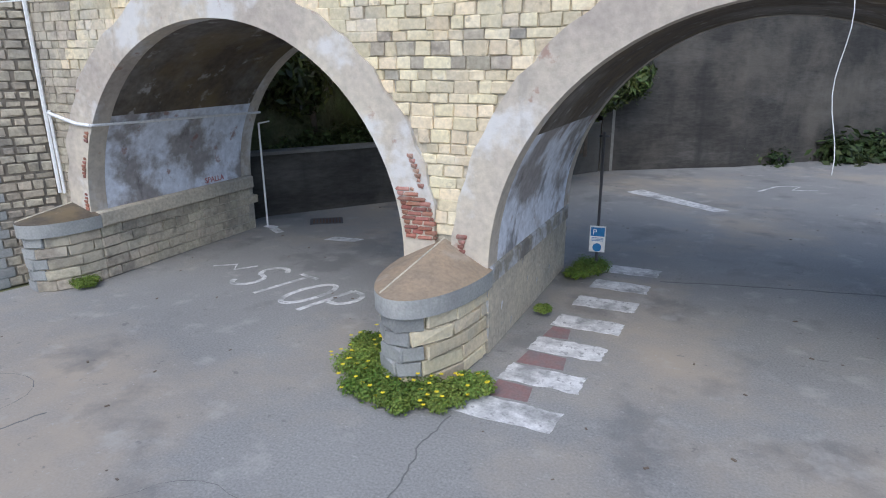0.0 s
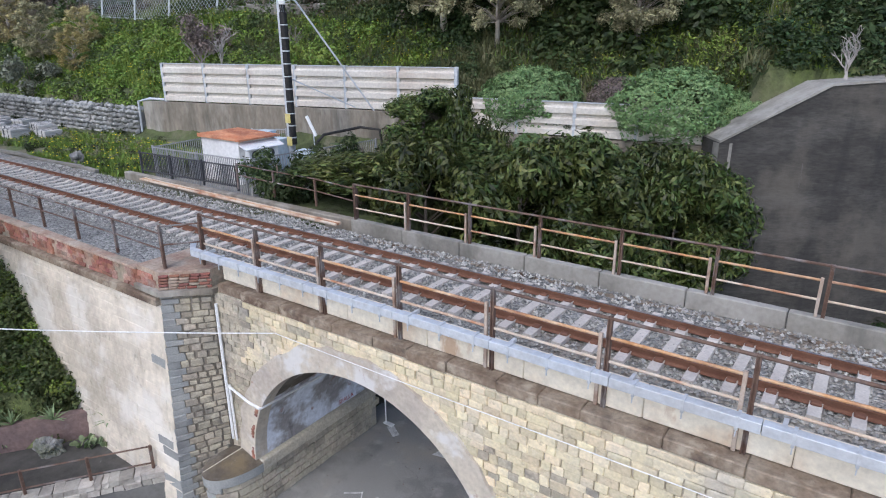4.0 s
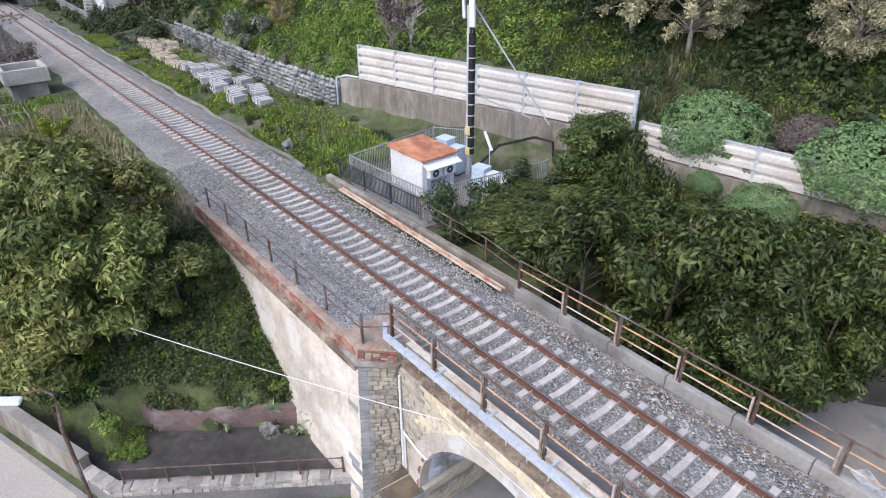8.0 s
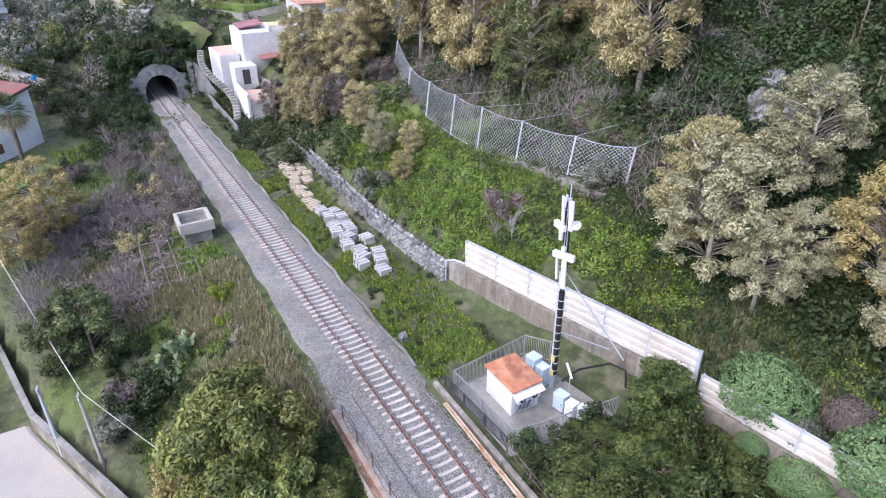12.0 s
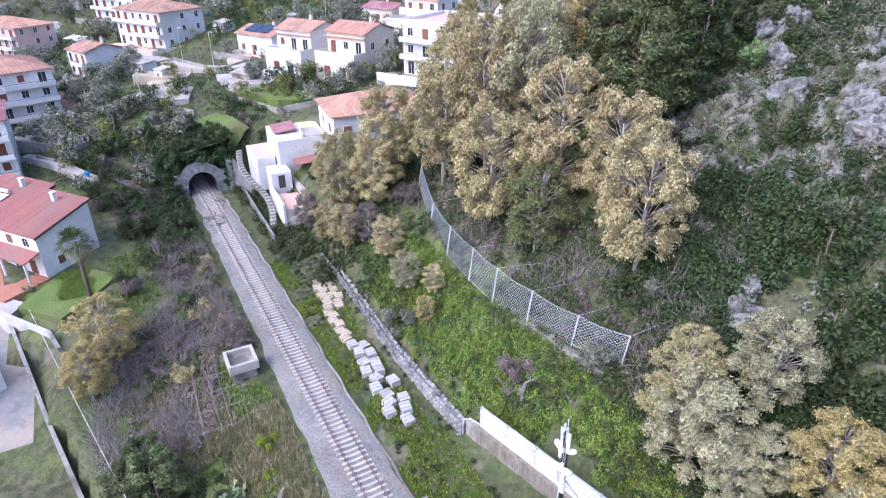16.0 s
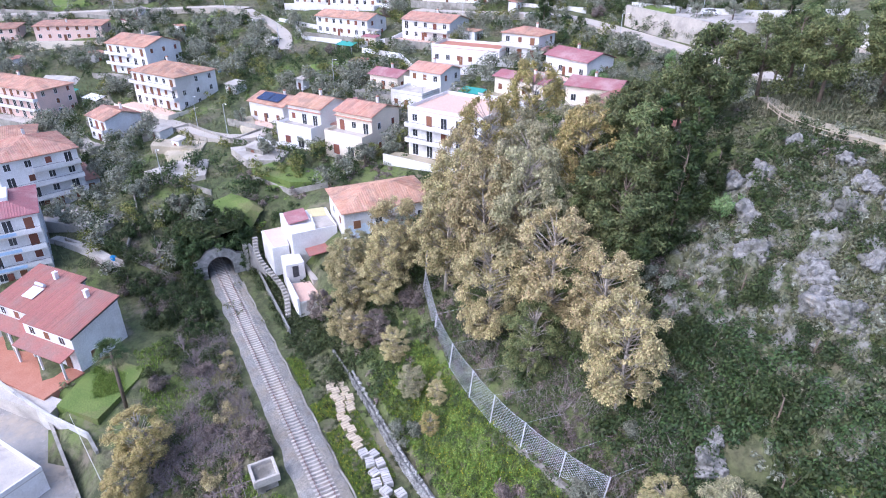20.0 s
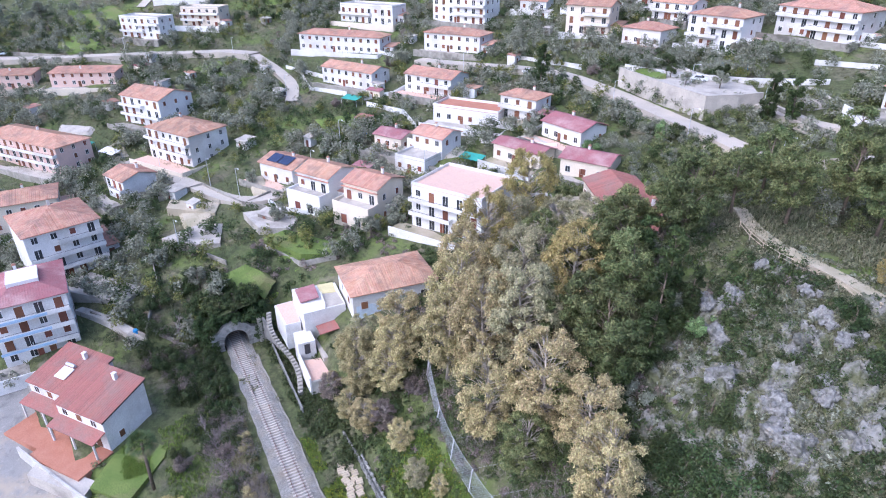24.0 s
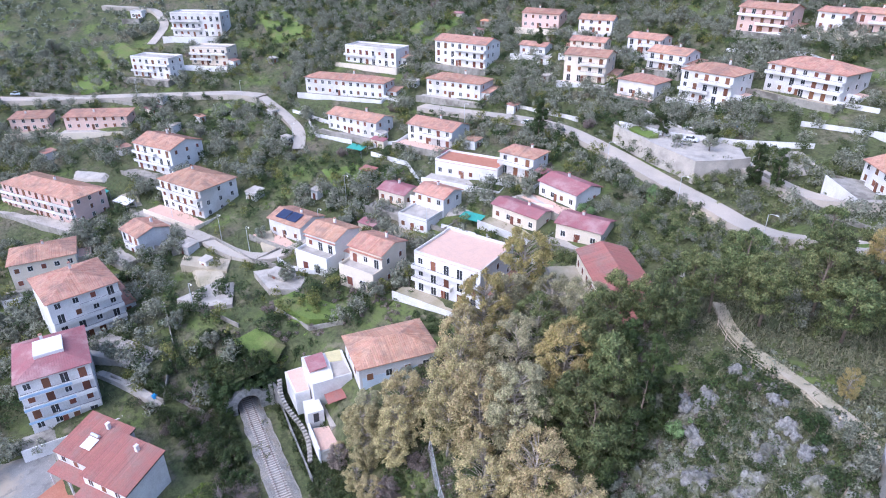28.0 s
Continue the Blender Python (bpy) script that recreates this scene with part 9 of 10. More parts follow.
# palm
def palm(x, y, z, h):
    th = tagged(empty("palm_tree", x, y, z), "fan palm with ragged crown on the lawn", "tree")
    part("trunk", Pile().tube([(0, 0, -0.3), (0.2, 0.1, h * 0.5), (0.5, 0.2, h)], 0.26, 8, r_end=0.2).mesh("trunk", True), "bark", th)
    rnd = random.Random(3)
    p = Pile()
    q = Pile()
    for i in range(110):
        a, e = rnd.uniform(0, 6.28), rnd.uniform(-1.2, 1.35)
        d = Vector((math.cos(a) * math.cos(e), math.sin(a) * math.cos(e), math.sin(e)))
        c = Vector((0.5, 0.2, h)) + d * rnd.uniform(0.8, 1.5)
        side = d.cross(Vector((0, 0, 1))).normalized()
        up = side.cross(d)
        t = p if e > -0.25 else q
        for k in range(-4, 5):
            u = (d * math.cos(k * 0.24) + side * math.sin(k * 0.24)) * rnd.uniform(0.75, 1.0)
            t.add([c, c + u * 0.6 + up * 0.04 + side * 0.05, c + u * 1.25 - Vector((0, 0, 0.2)), c + u * 0.6 + up * 0.04 - side * 0.05], [(0, 1, 2, 3)])
    part("crown", mesh_of("crown", p.v, p.f), "leaf_garden", th, "green palm fans")
    part("dead_skirt", mesh_of("dead_skirt", q.v, q.f), "dry_grass", th, "dry brown fronds")


palm(-77.0, -8.0, 4.8, 9.0)
# domes behind the lower barrier, on the wall top and slope
for x, y, z, s, t, lf in ((-13.9, 27.4, 7.6, 2.45, 0.9, "leaf_dome"), (-11.4, 26.9, 7.4, 1.15, 1.0, "leaf_olive"), (-7.3, 27.9, 7.5, 2.75, 0.85, "leaf_dome"), (-4.6, 28.2, 8.2, 1.3, 0.8, "leaf_dome"), (-9.9, 25.1, 6.2, 1.45, 0.85, "leaf_dome"), (-12.6, 25.0, 6.6, 0.8, 1.0, "leaf_dome"), (-10.2, 29.0, 8.2, 1.35, 1.0, "leaf_brown"), (-16.0, 28.6, 8.2, 1.2, 0.9, "leaf_dome")):
    plant("dome", x, y, z, s, lf, "smooth rounded bush behind the noise barrier", tall=t)
for i in range(26):
    x, y = _rr.uniform(-4, 14), _rr.uniform(36, 52)
    if y > lerp_table(HIGH_WALL, x) + 7:
        plant("shrub", x, y, g(x, y) - 0.2, _rr.uniform(1.0, 1.6), _rr.choice(("leaf_dark", "leaf_garden", "leaf_dark")), "dark scrub above the retaining wall")
bare(-1.2, 28.4, 10.0, 0.9, "dry vine hanging over the retaining wall", "pale_twig")

# the wood on the hill
EU = ((-34.2, 36.4, 1.0, "leaf_euca", 1.05), (-44.8, 33.5, 0.85, "leaf_pine", 0.85), (-39.5, 38.5, 0.95, "leaf_euca", 1.0), (-47.5, 38, 1.0, "leaf_euca", 1.0), (-52.7, 33.2, 0.95, "leaf_euca", 1.0), (-56, 40.5, 1.1, "leaf_euca_green", 1.1), (-60.5, 37.5, 1.15, "leaf_euca", 1.1), (-66, 34.5, 1.05, "leaf_euca", 1.0), (-70.3, 38.6, 1.1, "leaf_euca", 1.05), (-76, 43.5, 1.1, "leaf_euca", 1.1), (-81.3, 50, 1.15, "leaf_yellow", 1.15), (-88, 64, 1.15, "leaf_yellow", 1.15), (-84, 57.5, 1.0, "leaf_euca_green", 1.0), (-66, 47, 1.05, "leaf_euca_green", 1.05), (-57.5, 49.5, 1.05, "leaf_yellow", 0.95), (-73, 56, 1.0, "leaf_pine", 0.95), (-70, 64, 1.0, "leaf_euca_green", 0.9), (-79, 64, 0.95, "leaf_euca_green", 0.95), (-75.2, 31.2, 0.9, "leaf_euca", 0.95), (-77.4, 24.6, 0.85, "leaf_euca", 0.9), (-71, 27, 0.75, "leaf_euca", 0.85), (-72.6, 20.9, 0.55, "leaf_euca", 0.8), (-74.6, 23.8, 0.8, "leaf_euca", 0.85), (-68.5, 21.8, 0.6, "leaf_euca", 0.8), (-79.5, 20.2, 0.5, "leaf_brown", 0.8), (-72.4, 29.0, 0.9, "leaf_euca", 0.95), (-83.5, 24.2, 0.45, "leaf_euca", 0.8), (-82.5, 27.5, 0.6, "leaf_euca_green", 0.8), (-66, 24, 0.5, "leaf_brown", 0.8), (-61.2, 24.3, 0.5, "leaf_euca", 0.8), (-55, 23.8, 0.45, "leaf_euca_green", 0.8), (-49, 23.2, 0.3, "leaf_yellow", 0.8), (-51.5, 25.5, 0.32, "leaf_euca", 0.8),
      (-20.2, 29.2, 0.85, "leaf_euca_green", 0.85), (-17.0, 29.4, 0.55, "leaf_euca_green", 0.85), (-22.6, 30.4, 0.75, "leaf_euca", 0.85), (-10.5, 32.0, 0.62, "leaf_euca_green", 0.8), (-19.4, 34.6, 0.72, "leaf_euca_green", 0.85), (-13.2, 33.6, 0.72, "leaf_yellow", 0.8), (-16.5, 31.5, 0.55, "leaf_euca_green", 0.75), (-7.5, 35.5, 0.7, "leaf_euca_green", 0.8), (-24.5, 33.2, 0.5, "leaf_euca", 0.75))
for x, y, s, lf, t in EU:
    s *= 1.13 if x < -45 and y > 30 else 1.0
    plant("euca", x, y, g(x, y), s, lf, "tall eucalyptus with pale grey-green foliage" if "green" in lf else "", tall=t)
for x, y, s, t in ((-46.1, 45.5, 1.25, 1.0), (-43.3, 45, 1.1, 1.0), (-50, 46.5, 1.25, 1.0), (-49.4, 51.8, 1.2, 1.0), (-54, 54, 1.2, 1.0), (-58, 58, 1.2, 1.0), (-63.4, 60.5, 1.15, 1.0), (-51, 62, 1.25, 1.1), (-53.5, 44, 1.0, 1.0), (-47, 40, 0.7, 0.9), (-62, 54, 1.1, 1.0), (-68, 70, 1.1, 1.0), (-57.5, 65, 1.0, 1.0)):
    plant("pine", x, y, g(x, y), s, None, "", tall=t)
for x, y, s in ((-41.3, 47.8, 1.35), (-44, 51.5, 1.4), (-40.6, 43.2, 1.1), (-46.5, 55.5, 1.3), (-52, 57, 1.2), (-42.4, 55, 1.0)):
    plant("cypress", x, y, g(x, y), s, None, "dark narrow conifer on the cliff edge")
for x, y, s in ((-49.4, 68.5, 1.1), (-43.5, 71.5, 1.2), (-41.3, 79.5, 1.25), (-35.4, 77, 1.2), (-52.6, 79, 1.2), (-47, 75, 1.0), (-56, 72, 1.1), (-38.5, 84, 1.2), (-32, 82, 1.2), (-29, 88, 1.3), (-45, 88, 1.2), (-36, 92, 1.2), (-24, 90, 1.2), (-58, 84, 1.1), (-55.5, 66.5, 0.8), (-50, 94, 1.2), (-27, 98, 1.2)):
    plant("pine", x, y, g(x, y) + 2.2, s * 0.82, "leaf_pine", "park pine with bare trunk on the plateau", tall=1.0)
for x, y, s in ((-38.0, 96.5, 0.8), (-31.5, 93.0, 0.75), (-43.0, 99.0, 0.8)):
    plant("euca", x, y, g(x, y), s, "leaf_yellow", "tan-leaved tree among the park pines")
plant("euca", -29.5, 69.5, g(-29.5, 69.5), 0.35, "leaf_yellow", "small tan tree beside the path")
bare(-33.5, 24.6, g(-33.5, 24.6), 1.25, "large leafless fig behind the noise barrier", "pale_twig")
bare(-34.8, 24.0, g(-34.8, 24), 1.0, "leafless shrub behind the noise barrier", "twig")
bare(-29.5, 26.8, g(-29.5, 26.8), 0.8, "leafless shrub on the grassy slope", "twig")
plant("shrub", -31.0, 30.2, g(-31, 30.2), 1.3, "leaf_olive", "grey shrub against the rockfall fence")
plant("shrub", -35.5, 25.5, g(-35.5, 25.5), 1.4, "leaf_brown", "brown shrub behind the noise barrier")
for i in range(80):
    x, y = _rr.uniform(-45, 6), _rr.uniform(36, 66)
    if (-38 < x < -24 and 44 < y < 60 and _rr.random() < 0.7):
        continue
    plant("shrub", x, y, g(x, y) - 0.3, _rr.uniform(0.5, 1.9) * (1.25 if x > -26 and y < 46 else 1.0), _rr.choice(("leaf_garden", "leaf_dark", "leaf_olive", "leaf_garden", "leaf_dome")), "dark scrub on the rocky slope")
for i in range(40):
    x, y = _rr.uniform(-90, -36), _rr.uniform(20.8, 60)
    if y < 28 and x > -46:
        continue
    plant("shrub", x, y, g(x, y) - 0.2, _rr.uniform(0.6, 1.6), _rr.choice(("leaf_garden", "leaf_dark", "leaf_brown", "leaf_olive", "leaf_euca")), "undergrowth in the hillside wood")
for i in range(16):
    x, y = _rr.uniform(-100, -46), _rr.uniform(14.2, 19)
    if x > -74 and y > 14.6:
        continue
    plant("shrub", x, y, g(x, y) - 0.1, _rr.uniform(0.4, 1.0), _rr.choice(("leaf_garden", "leaf_dark", "leaf_brown")), "low scrub beside the track")


def rock(x, y, z, r, seed, label="pale limestone outcrop on the slope"):
    """A broken outcrop: faceted along its joints, fissured, sunk into the slope."""
    bm = bmesh.new()
    bmesh.ops.create_icosphere(bm, subdivisions=4, radius=1.0)
    o = Vector((seed * 3.1, seed * 1.7, 0))
    for v in bm.verts:
        d = v.co.normalized()
        near, cells = noise.voronoi(d * 1.9 + o)
        k = 0.75 + 0.5 * noise.noise(d * 1.4 + o) + 0.35 * min(0.6, near[1] - near[0]) + 0.22 * noise.noise(cells[0] * 7.0) + 0.09 * noise.noise(d * 8 + o)
        v.co = Vector((d.x * r * k, d.y * r * 0.75 * k, d.z * r * 0.85 * k))
    tagged(part("rock", bm, "rock", None, m=pose(x, y, z, 25, -10, seed * 40)), label, "rock")


_kr = random.Random(6)
for i, (x, y, r) in enumerate(((-34, 52.2, 1.9), (-28, 52.4, 1.7), (-24.2, 51, 1.5), (-40, 59.2, 1.4), (-41.5, 57.1, 1.5), (-40.7, 64, 1.2), (-34.4, 64, 1.3), (-25.1, 55.7, 1.4), (-30, 58.4, 1.3), (-24.5, 38, 1.5), (-26.4, 50.6, 1.6), (-38, 55, 1.5), (-31, 62, 1.2), (-20.5, 54, 1.3), (-27.5, 60.5, 1.2))):
    for j in range(3):
        px, py, q = x + _kr.uniform(-1.6, 1.6) * (j > 0), y + _kr.uniform(-1.4, 1.4) * (j > 0), r * (1.0 if j == 0 else _kr.uniform(0.35, 0.75))
        rock(px, py, ground(px, py) - 0.25 * q + 0.5, q * 1.15, i * 4 + j + 1)


def cliff():
    """The broken limestone face above the railway, with ledges of scrub."""
    vs, fs, nx, ny = [], [], 150, 130
    for j in range(ny + 1):
        for i in range(nx + 1):
            x, y = -43 + 30 * i / nx, 42 + 25.5 * j / ny
            rim = min(1.0, i / 12, (nx - i) / 12, j / 12, (ny - j) / 6)
            q = Vector((x * 0.22, y * 0.22, 4))
            near, cells = noise.voronoi(Vector((x * 0.4, y * 0.55, 2)))
            bump = 0.4 + 1.5 * abs(noise.noise(q)) + 0.8 * abs(noise.noise(q * 2.7)) + 0.5 * noise.noise(q * 7) + 0.9 * noise.noise(cells[0] * 5.0) + 0.5 * min(0.5, near[1] - near[0]) + 0.2 * noise.noise(q * 19)
            vs.append((x + 0.5 * noise.noise(q * 3.1), y, rough_ground(x, y) - 0.9 + rim * bump * 1.15))
    for j in range(ny):
        for i in range(nx):
            a = j * (nx + 1) + i
            fs.append((a, a + 1, a + nx + 2, a + nx + 1))
    structure("cliff", mesh_of("cliff", vs, fs), "cliff", "weathered limestone cliff face with ledges of scrub", "cliff")


cliff()
rock(-31.0, 17.2 - 3.2, 6.2, 0.45, 31, "low pale boulder on the grass verge")
rock(-17.6, 5.6, 0.6, 0.4, 33, "grey boulder on the garden paving")

# ---- prickly pear and agave ----
PAD = mesh_of("pad", [(math.sin(k * math.pi / 4) * 0.36, math.cos(k * math.pi / 4) * 0.52, 0) for k in range(8)] + [(0, 0, 0.07), (0, 0, -0.07)], [(i, (i + 1) % 8, 8) for i in range(8)] + [((i + 1) % 8, i, 9) for i in range(8)])


def cactus(x, y, z, s, seed, label):
    rnd = random.Random(seed)
    th = tagged(empty("prickly_pear", x, y, z), label, "cactus")

    def pad(base, d, size, k):
        side = d.cross(Vector((rnd.uniform(-1, 1), rnd.uniform(-1, 1), 0.1))).normalized()
        nrm = d.cross(side).normalized()
        c = base + d * size * 0.5
        m = Matrix((side * size, d * size, nrm * size)).transposed().to_4x4()
        m.translation = c
        part("pad", PAD, "cactus", th, m=m)
        if k < 2:
            for _ in range(rnd.choice((2, 3, 3))):
                e = (d + Vector((rnd.uniform(-1, 1), rnd.uniform(-1, 1), rnd.uniform(-0.2, 0.5)))).normalized()
                pad(c + d * size * 0.42, e, size * rnd.uniform(0.8, 0.98), k + 1)

    for i in range(5):
        pad(Vector((rnd.uniform(-0.7, 0.7), rnd.uniform(-0.7, 0.7), 0)) * s, Vector((rnd.uniform(-0.3, 0.3), rnd.uniform(-0.3, 0.3), 1)).normalized(), 0.5 * s, 0)
    


for i, (x, y, s) in enumerate(((-39.5, 0.6, 1.3), (-40.9, 1.2, 1.3), (-38.4, -0.4, 1.0), (-17.0, 6.6, 0.5), (-19.0, 4.6, 0.5))):
    cactus(x, y, g(x, y), s, i + 1, "clump of pale green prickly pear on the bank")


def agave(x, y, z, s, seed):
    rnd = random.Random(seed)
    th = tagged(empty("agave", x, y, z), "pale striped agave rosette on the planter bank", "plant")
    p = Pile()
    for i in range(18):
        a, e = rnd.uniform(0, 6.28), rnd.uniform(0.25, 1.2)
        d = Vector((math.cos(a) * math.cos(e), math.sin(a) * math.cos(e), math.sin(e)))
        w = d.cross(Vector((0, 0, 1))).normalized() * 0.05 * s
        m = d * 0.5 * s
        t = d * s - Vector((0, 0, 0.12 * s))
        p.add([-w * 0.6, w * 0.6, m + w, t, m - w], [(0, 1, 2, 4), (4, 2, 3)])
    part("leaves", mesh_of("leaves", p.v, p.f), "cactus", th)


for i, (x, y) in enumerate(((-17.0, 7.0), (-16.5, 6.9), (-17.9, 6.0), (-18.6, 5.2))):
    agave(x, y, 1.25, 0.55, i)


# ---- grass and flowers ----
def tufts(name, label, spots, n, h, material, seed, flowers=0, spread=0.1, zfun=None, blades=4):
    """Blades of grass scattered over boxes (x0, x1, y0, y1) of ground."""
    rnd = np.random.default_rng(seed)
    area = np.array([(b[1] - b[0]) * (b[3] - b[2]) for b in spots])
    tri, fl = [], []
    zf = zfun or rough_ground
    for b, k in zip(spots, (area / area.sum() * n).astype(int)):
        for _ in range(k):
            x, y = rnd.uniform(b[0], b[1]), rnd.uniform(b[2], b[3])
            if noise.noise(Vector((x * 0.25, y * 0.25, seed))) < -0.25:
                continue
            z = zf(x, y) - 0.06
            for _ in range(blades):
                a = rnd.uniform(0, 6.28)
                hh = h * rnd.uniform(0.5, 1.3)
                dx, dy = math.cos(a), math.sin(a)
                ox, oy = rnd.normal(scale=spread, size=2)
                w = 0.09 * hh + 0.02
                tri.append(((x + ox - dy * w, y + oy + dx * w, z), (x + ox + dy * w, y + oy - dx * w, z), (x + ox + dx * hh * 0.5, y + oy + dy * hh * 0.5, z + hh)))
            if flowers and rnd.random() < flowers:
                fl.append((x, y, z + h * rnd.uniform(0.8, 1.2)))
    v = np.array(tri).reshape(-1, 3)
    tagged(part(name, quick_mesh(name, v, np.arange(len(v)).reshape(-1, 3)), material), label, "grass", kind="stuff")
    if fl:
        q, f = [], []
        for x, y, z in fl:
            s = 0.045
            k = len(q)
            q += [(x - s, y, z), (x, y - s, z + 0.01), (x + s, y, z), (x, y + s, z + 0.01), (x, y, z + 0.03)]
            f += [(k, k + 1, k + 4), (k + 1, k + 2, k + 4), (k + 2, k + 3, k + 4), (k + 3, k, k + 4)]
        tagged(part("wild_flowers", mesh_of("wild_flowers", q, f), "flower_yellow"), "small yellow wild flowers in the grass", "flowers", kind="stuff")


tufts("verge_grass", "lush green grass on the railway verge", [(-38, -26.5, 13.6, 18.9), (-66, -38, 13.4, 18.2), (-75, -60, 13.3, 15.2)], 17000, 0.28, "grass", 5, 0.06)
tufts("slope_grass", "bright green grass and weeds on the slope", [(-46, -30, 22, 28.5), (-60, -46, 21, 28), (-32, -20, 25.5, 29)], 11000, 0.42, "grass", 6, 0.12)
tufts("bank_grass", "mixed dry and green grass on the embankment", [(-48, -26.5, 1, 7.0), (-60, -46, -6, 3), (-84, -60, 3, 6.5)], 20000, 0.5, "dry_grass", 7)
tufts("bank_weeds", "green weeds on the embankment", [(-46, -24, -3, 6.5), (-27, -19.0, 4.5, 7.1), (-90, -46, -6, 6.5)], 11000, 0.38, "grass", 8)
tufts("hill_scrub", "rough tufted grass on the rocky hill", [(-42, 2, 42, 67), (-70, -40, 66, 74), (-60, -20, 66, 100)], 12000, 0.75, "heath", 9, blades=3)
tufts("grove_grass", "grass under the village olive trees", [(-330, -112, -40, 200)], 16000, 0.9, "dry_green", 10, blades=3, spread=0.5)


def weeds(x, y, z, r, n, seed, label, flowers=0, h=0.35):
    lobes = [(r * math.cos(a) * 0.6, r * math.sin(a) * 0.6, h * 0.45, r * 0.5) for a in (0, 1.2, 2.5, 3.8, 5.1)] + [(0, 0, h * 0.5, r * 0.5)]
    th = tagged(empty("weeds", x, y, z), label, "weeds")
    v, f = leaf_cloud(lobes, n * 2, 0.045, 0.6, seed, shell=0.3, up=0.8)
    v[:, 2] = np.abs(v[:, 2]) * 0.85
    part("leaves", quick_mesh("leaves", v, f), "leaf_weed", th)
    if flowers:
        rnd = random.Random(seed)
        p = Pile()
        for _ in range(flowers):
            a, q = rnd.uniform(0, 6.28), r * rnd.uniform(0.5, 1.1)
            c = Vector((q * math.cos(a), q * math.sin(a), rnd.uniform(0.12, 0.32)))
            for k in range(5):
                b = k * 1.257
                u = Vector((math.cos(b), math.sin(b), 0.35)) * 0.035
                w = Vector((-math.sin(b), math.cos(b), 0)) * 0.014
                p.add([c, c + u * 0.6 + w, c + u, c + u * 0.6 - w], [(0, 1, 2, 3)])
        part("flowers", mesh_of("flowers", p.v, p.f), "flower_yellow", th, "small yellow flowers")


for i, (x, y, r, fl) in enumerate(((-4.35, 6.95, 0.45, 18), (-3.95, 6.45, 0.42, 14), (-3.4, 6.3, 0.38, 8), (-2.95, 6.55, 0.38, 16), (-2.65, 6.95, 0.3, 6), (-4.6, 7.5, 0.3, 10))):
    weeds(x, y, 0.0, r, 2600, i, "bright green clover with yellow flowers at the pier foot", fl)
for i, (x, y, r) in enumerate(((-11.25, 7.55, 0.28), (-2.35, 12.4, 0.35), (-2.5, 12.0, 0.25), (-2.55, 9.9, 0.16), (-13.0, 6.3, 0.2), (-2.3, 12.7, 0.4))):
    weeds(x, y, 0.0, r, 1300, 40 + i, "tuft of dark green weeds at the wall foot")

# ---- village trees ----
def free_spot(x, y, r):
    for hx, hy, hr in SPOTS:
        if math.hypot(x - hx, y - hy) < hr + r:
            return False
    for pts, w in ROADS.values():
        for px, py in pts[::2]:
            if abs(px - x) < 6 and math.hypot(px - x, py - y) < w / 2 + r:
                return False
    return True


def village_trees():
    rnd = random.Random(77)
    made = 0
    tries = 0
    while made < 95 and tries < 6000:
        tries += 1
        x, y = rnd.uniform(-345, -110), rnd.uniform(-45, 235)
        if y > 60 and x > -125 and rnd.random() < 0.5:
            continue
        s = rnd.uniform(0.8, 1.5) * (1.25 if x < -250 or y > 150 else 1.0)
        if not free_spot(x, y, 1.6 * s):
            continue
        plant("olive", x, y, g(x, y), s, None, "", group="olive trees of the village slope")
        made += 1
    made = 0
    while made < 60 and tries < 12000:
        tries += 1
        x, y = rnd.uniform(-300, -106), rnd.uniform(-40, 200)
        s = rnd.uniform(0.9, 2.0)
        if not free_spot(x, y, 0.9 * s):
            continue
        plant("shrub", x, y, g(x, y) - 0.1, s, rnd.choice(("leaf_garden", "leaf_dark", "leaf_garden", "leaf_olive", "leaf_brown")), "garden bush among the village houses")
        made += 1
    for x, y, s in ((-150, 112, 1.5), (-146, 108, 1.3), (-205, 150, 1.2), (-88, 128, 1.6), (-84, 131, 1.5)):
        plant("cypress", x, y, g(x, y), s, "leaf_dark", "dark conifer in a village garden")
    for i in range(40):
        x, y = rnd.uniform(-118, -60), rnd.uniform(84, 112)
        if free_spot(x, y, 1.2):
            plant("shrub", x, y, g(x, y) - 0.2, rnd.uniform(1.0, 1.9), rnd.choice(("leaf_garden", "leaf_dome", "leaf_olive")), "dense scrub on the slope below the road")
    far = []
    for i in range(4600):
        x, y = rnd.uniform(-480, -200), rnd.uniform(-150, 340)
        if x > -345 and -45 < y < 235 or -x * 0.5 + y * 0.6 < 90:
            continue
        k = rnd.uniform(1.1, 2.1)
        z = ground(x, y)
        for j in range(4):
            far.append((x + rnd.uniform(-0.9, 0.9) * k, y + rnd.uniform(-0.9, 0.9) * k, z + k * rnd.uniform(0.7, 1.6), k * 0.6))
    v, f = leaf_cloud(far, 210000, 0.75, 0.6, 5, shell=0.45)
    tagged(part("far_grove", quick_mesh("far_grove", v, f), "leaf_olive"), "olive groves covering the far slope", "grove", kind="stuff")


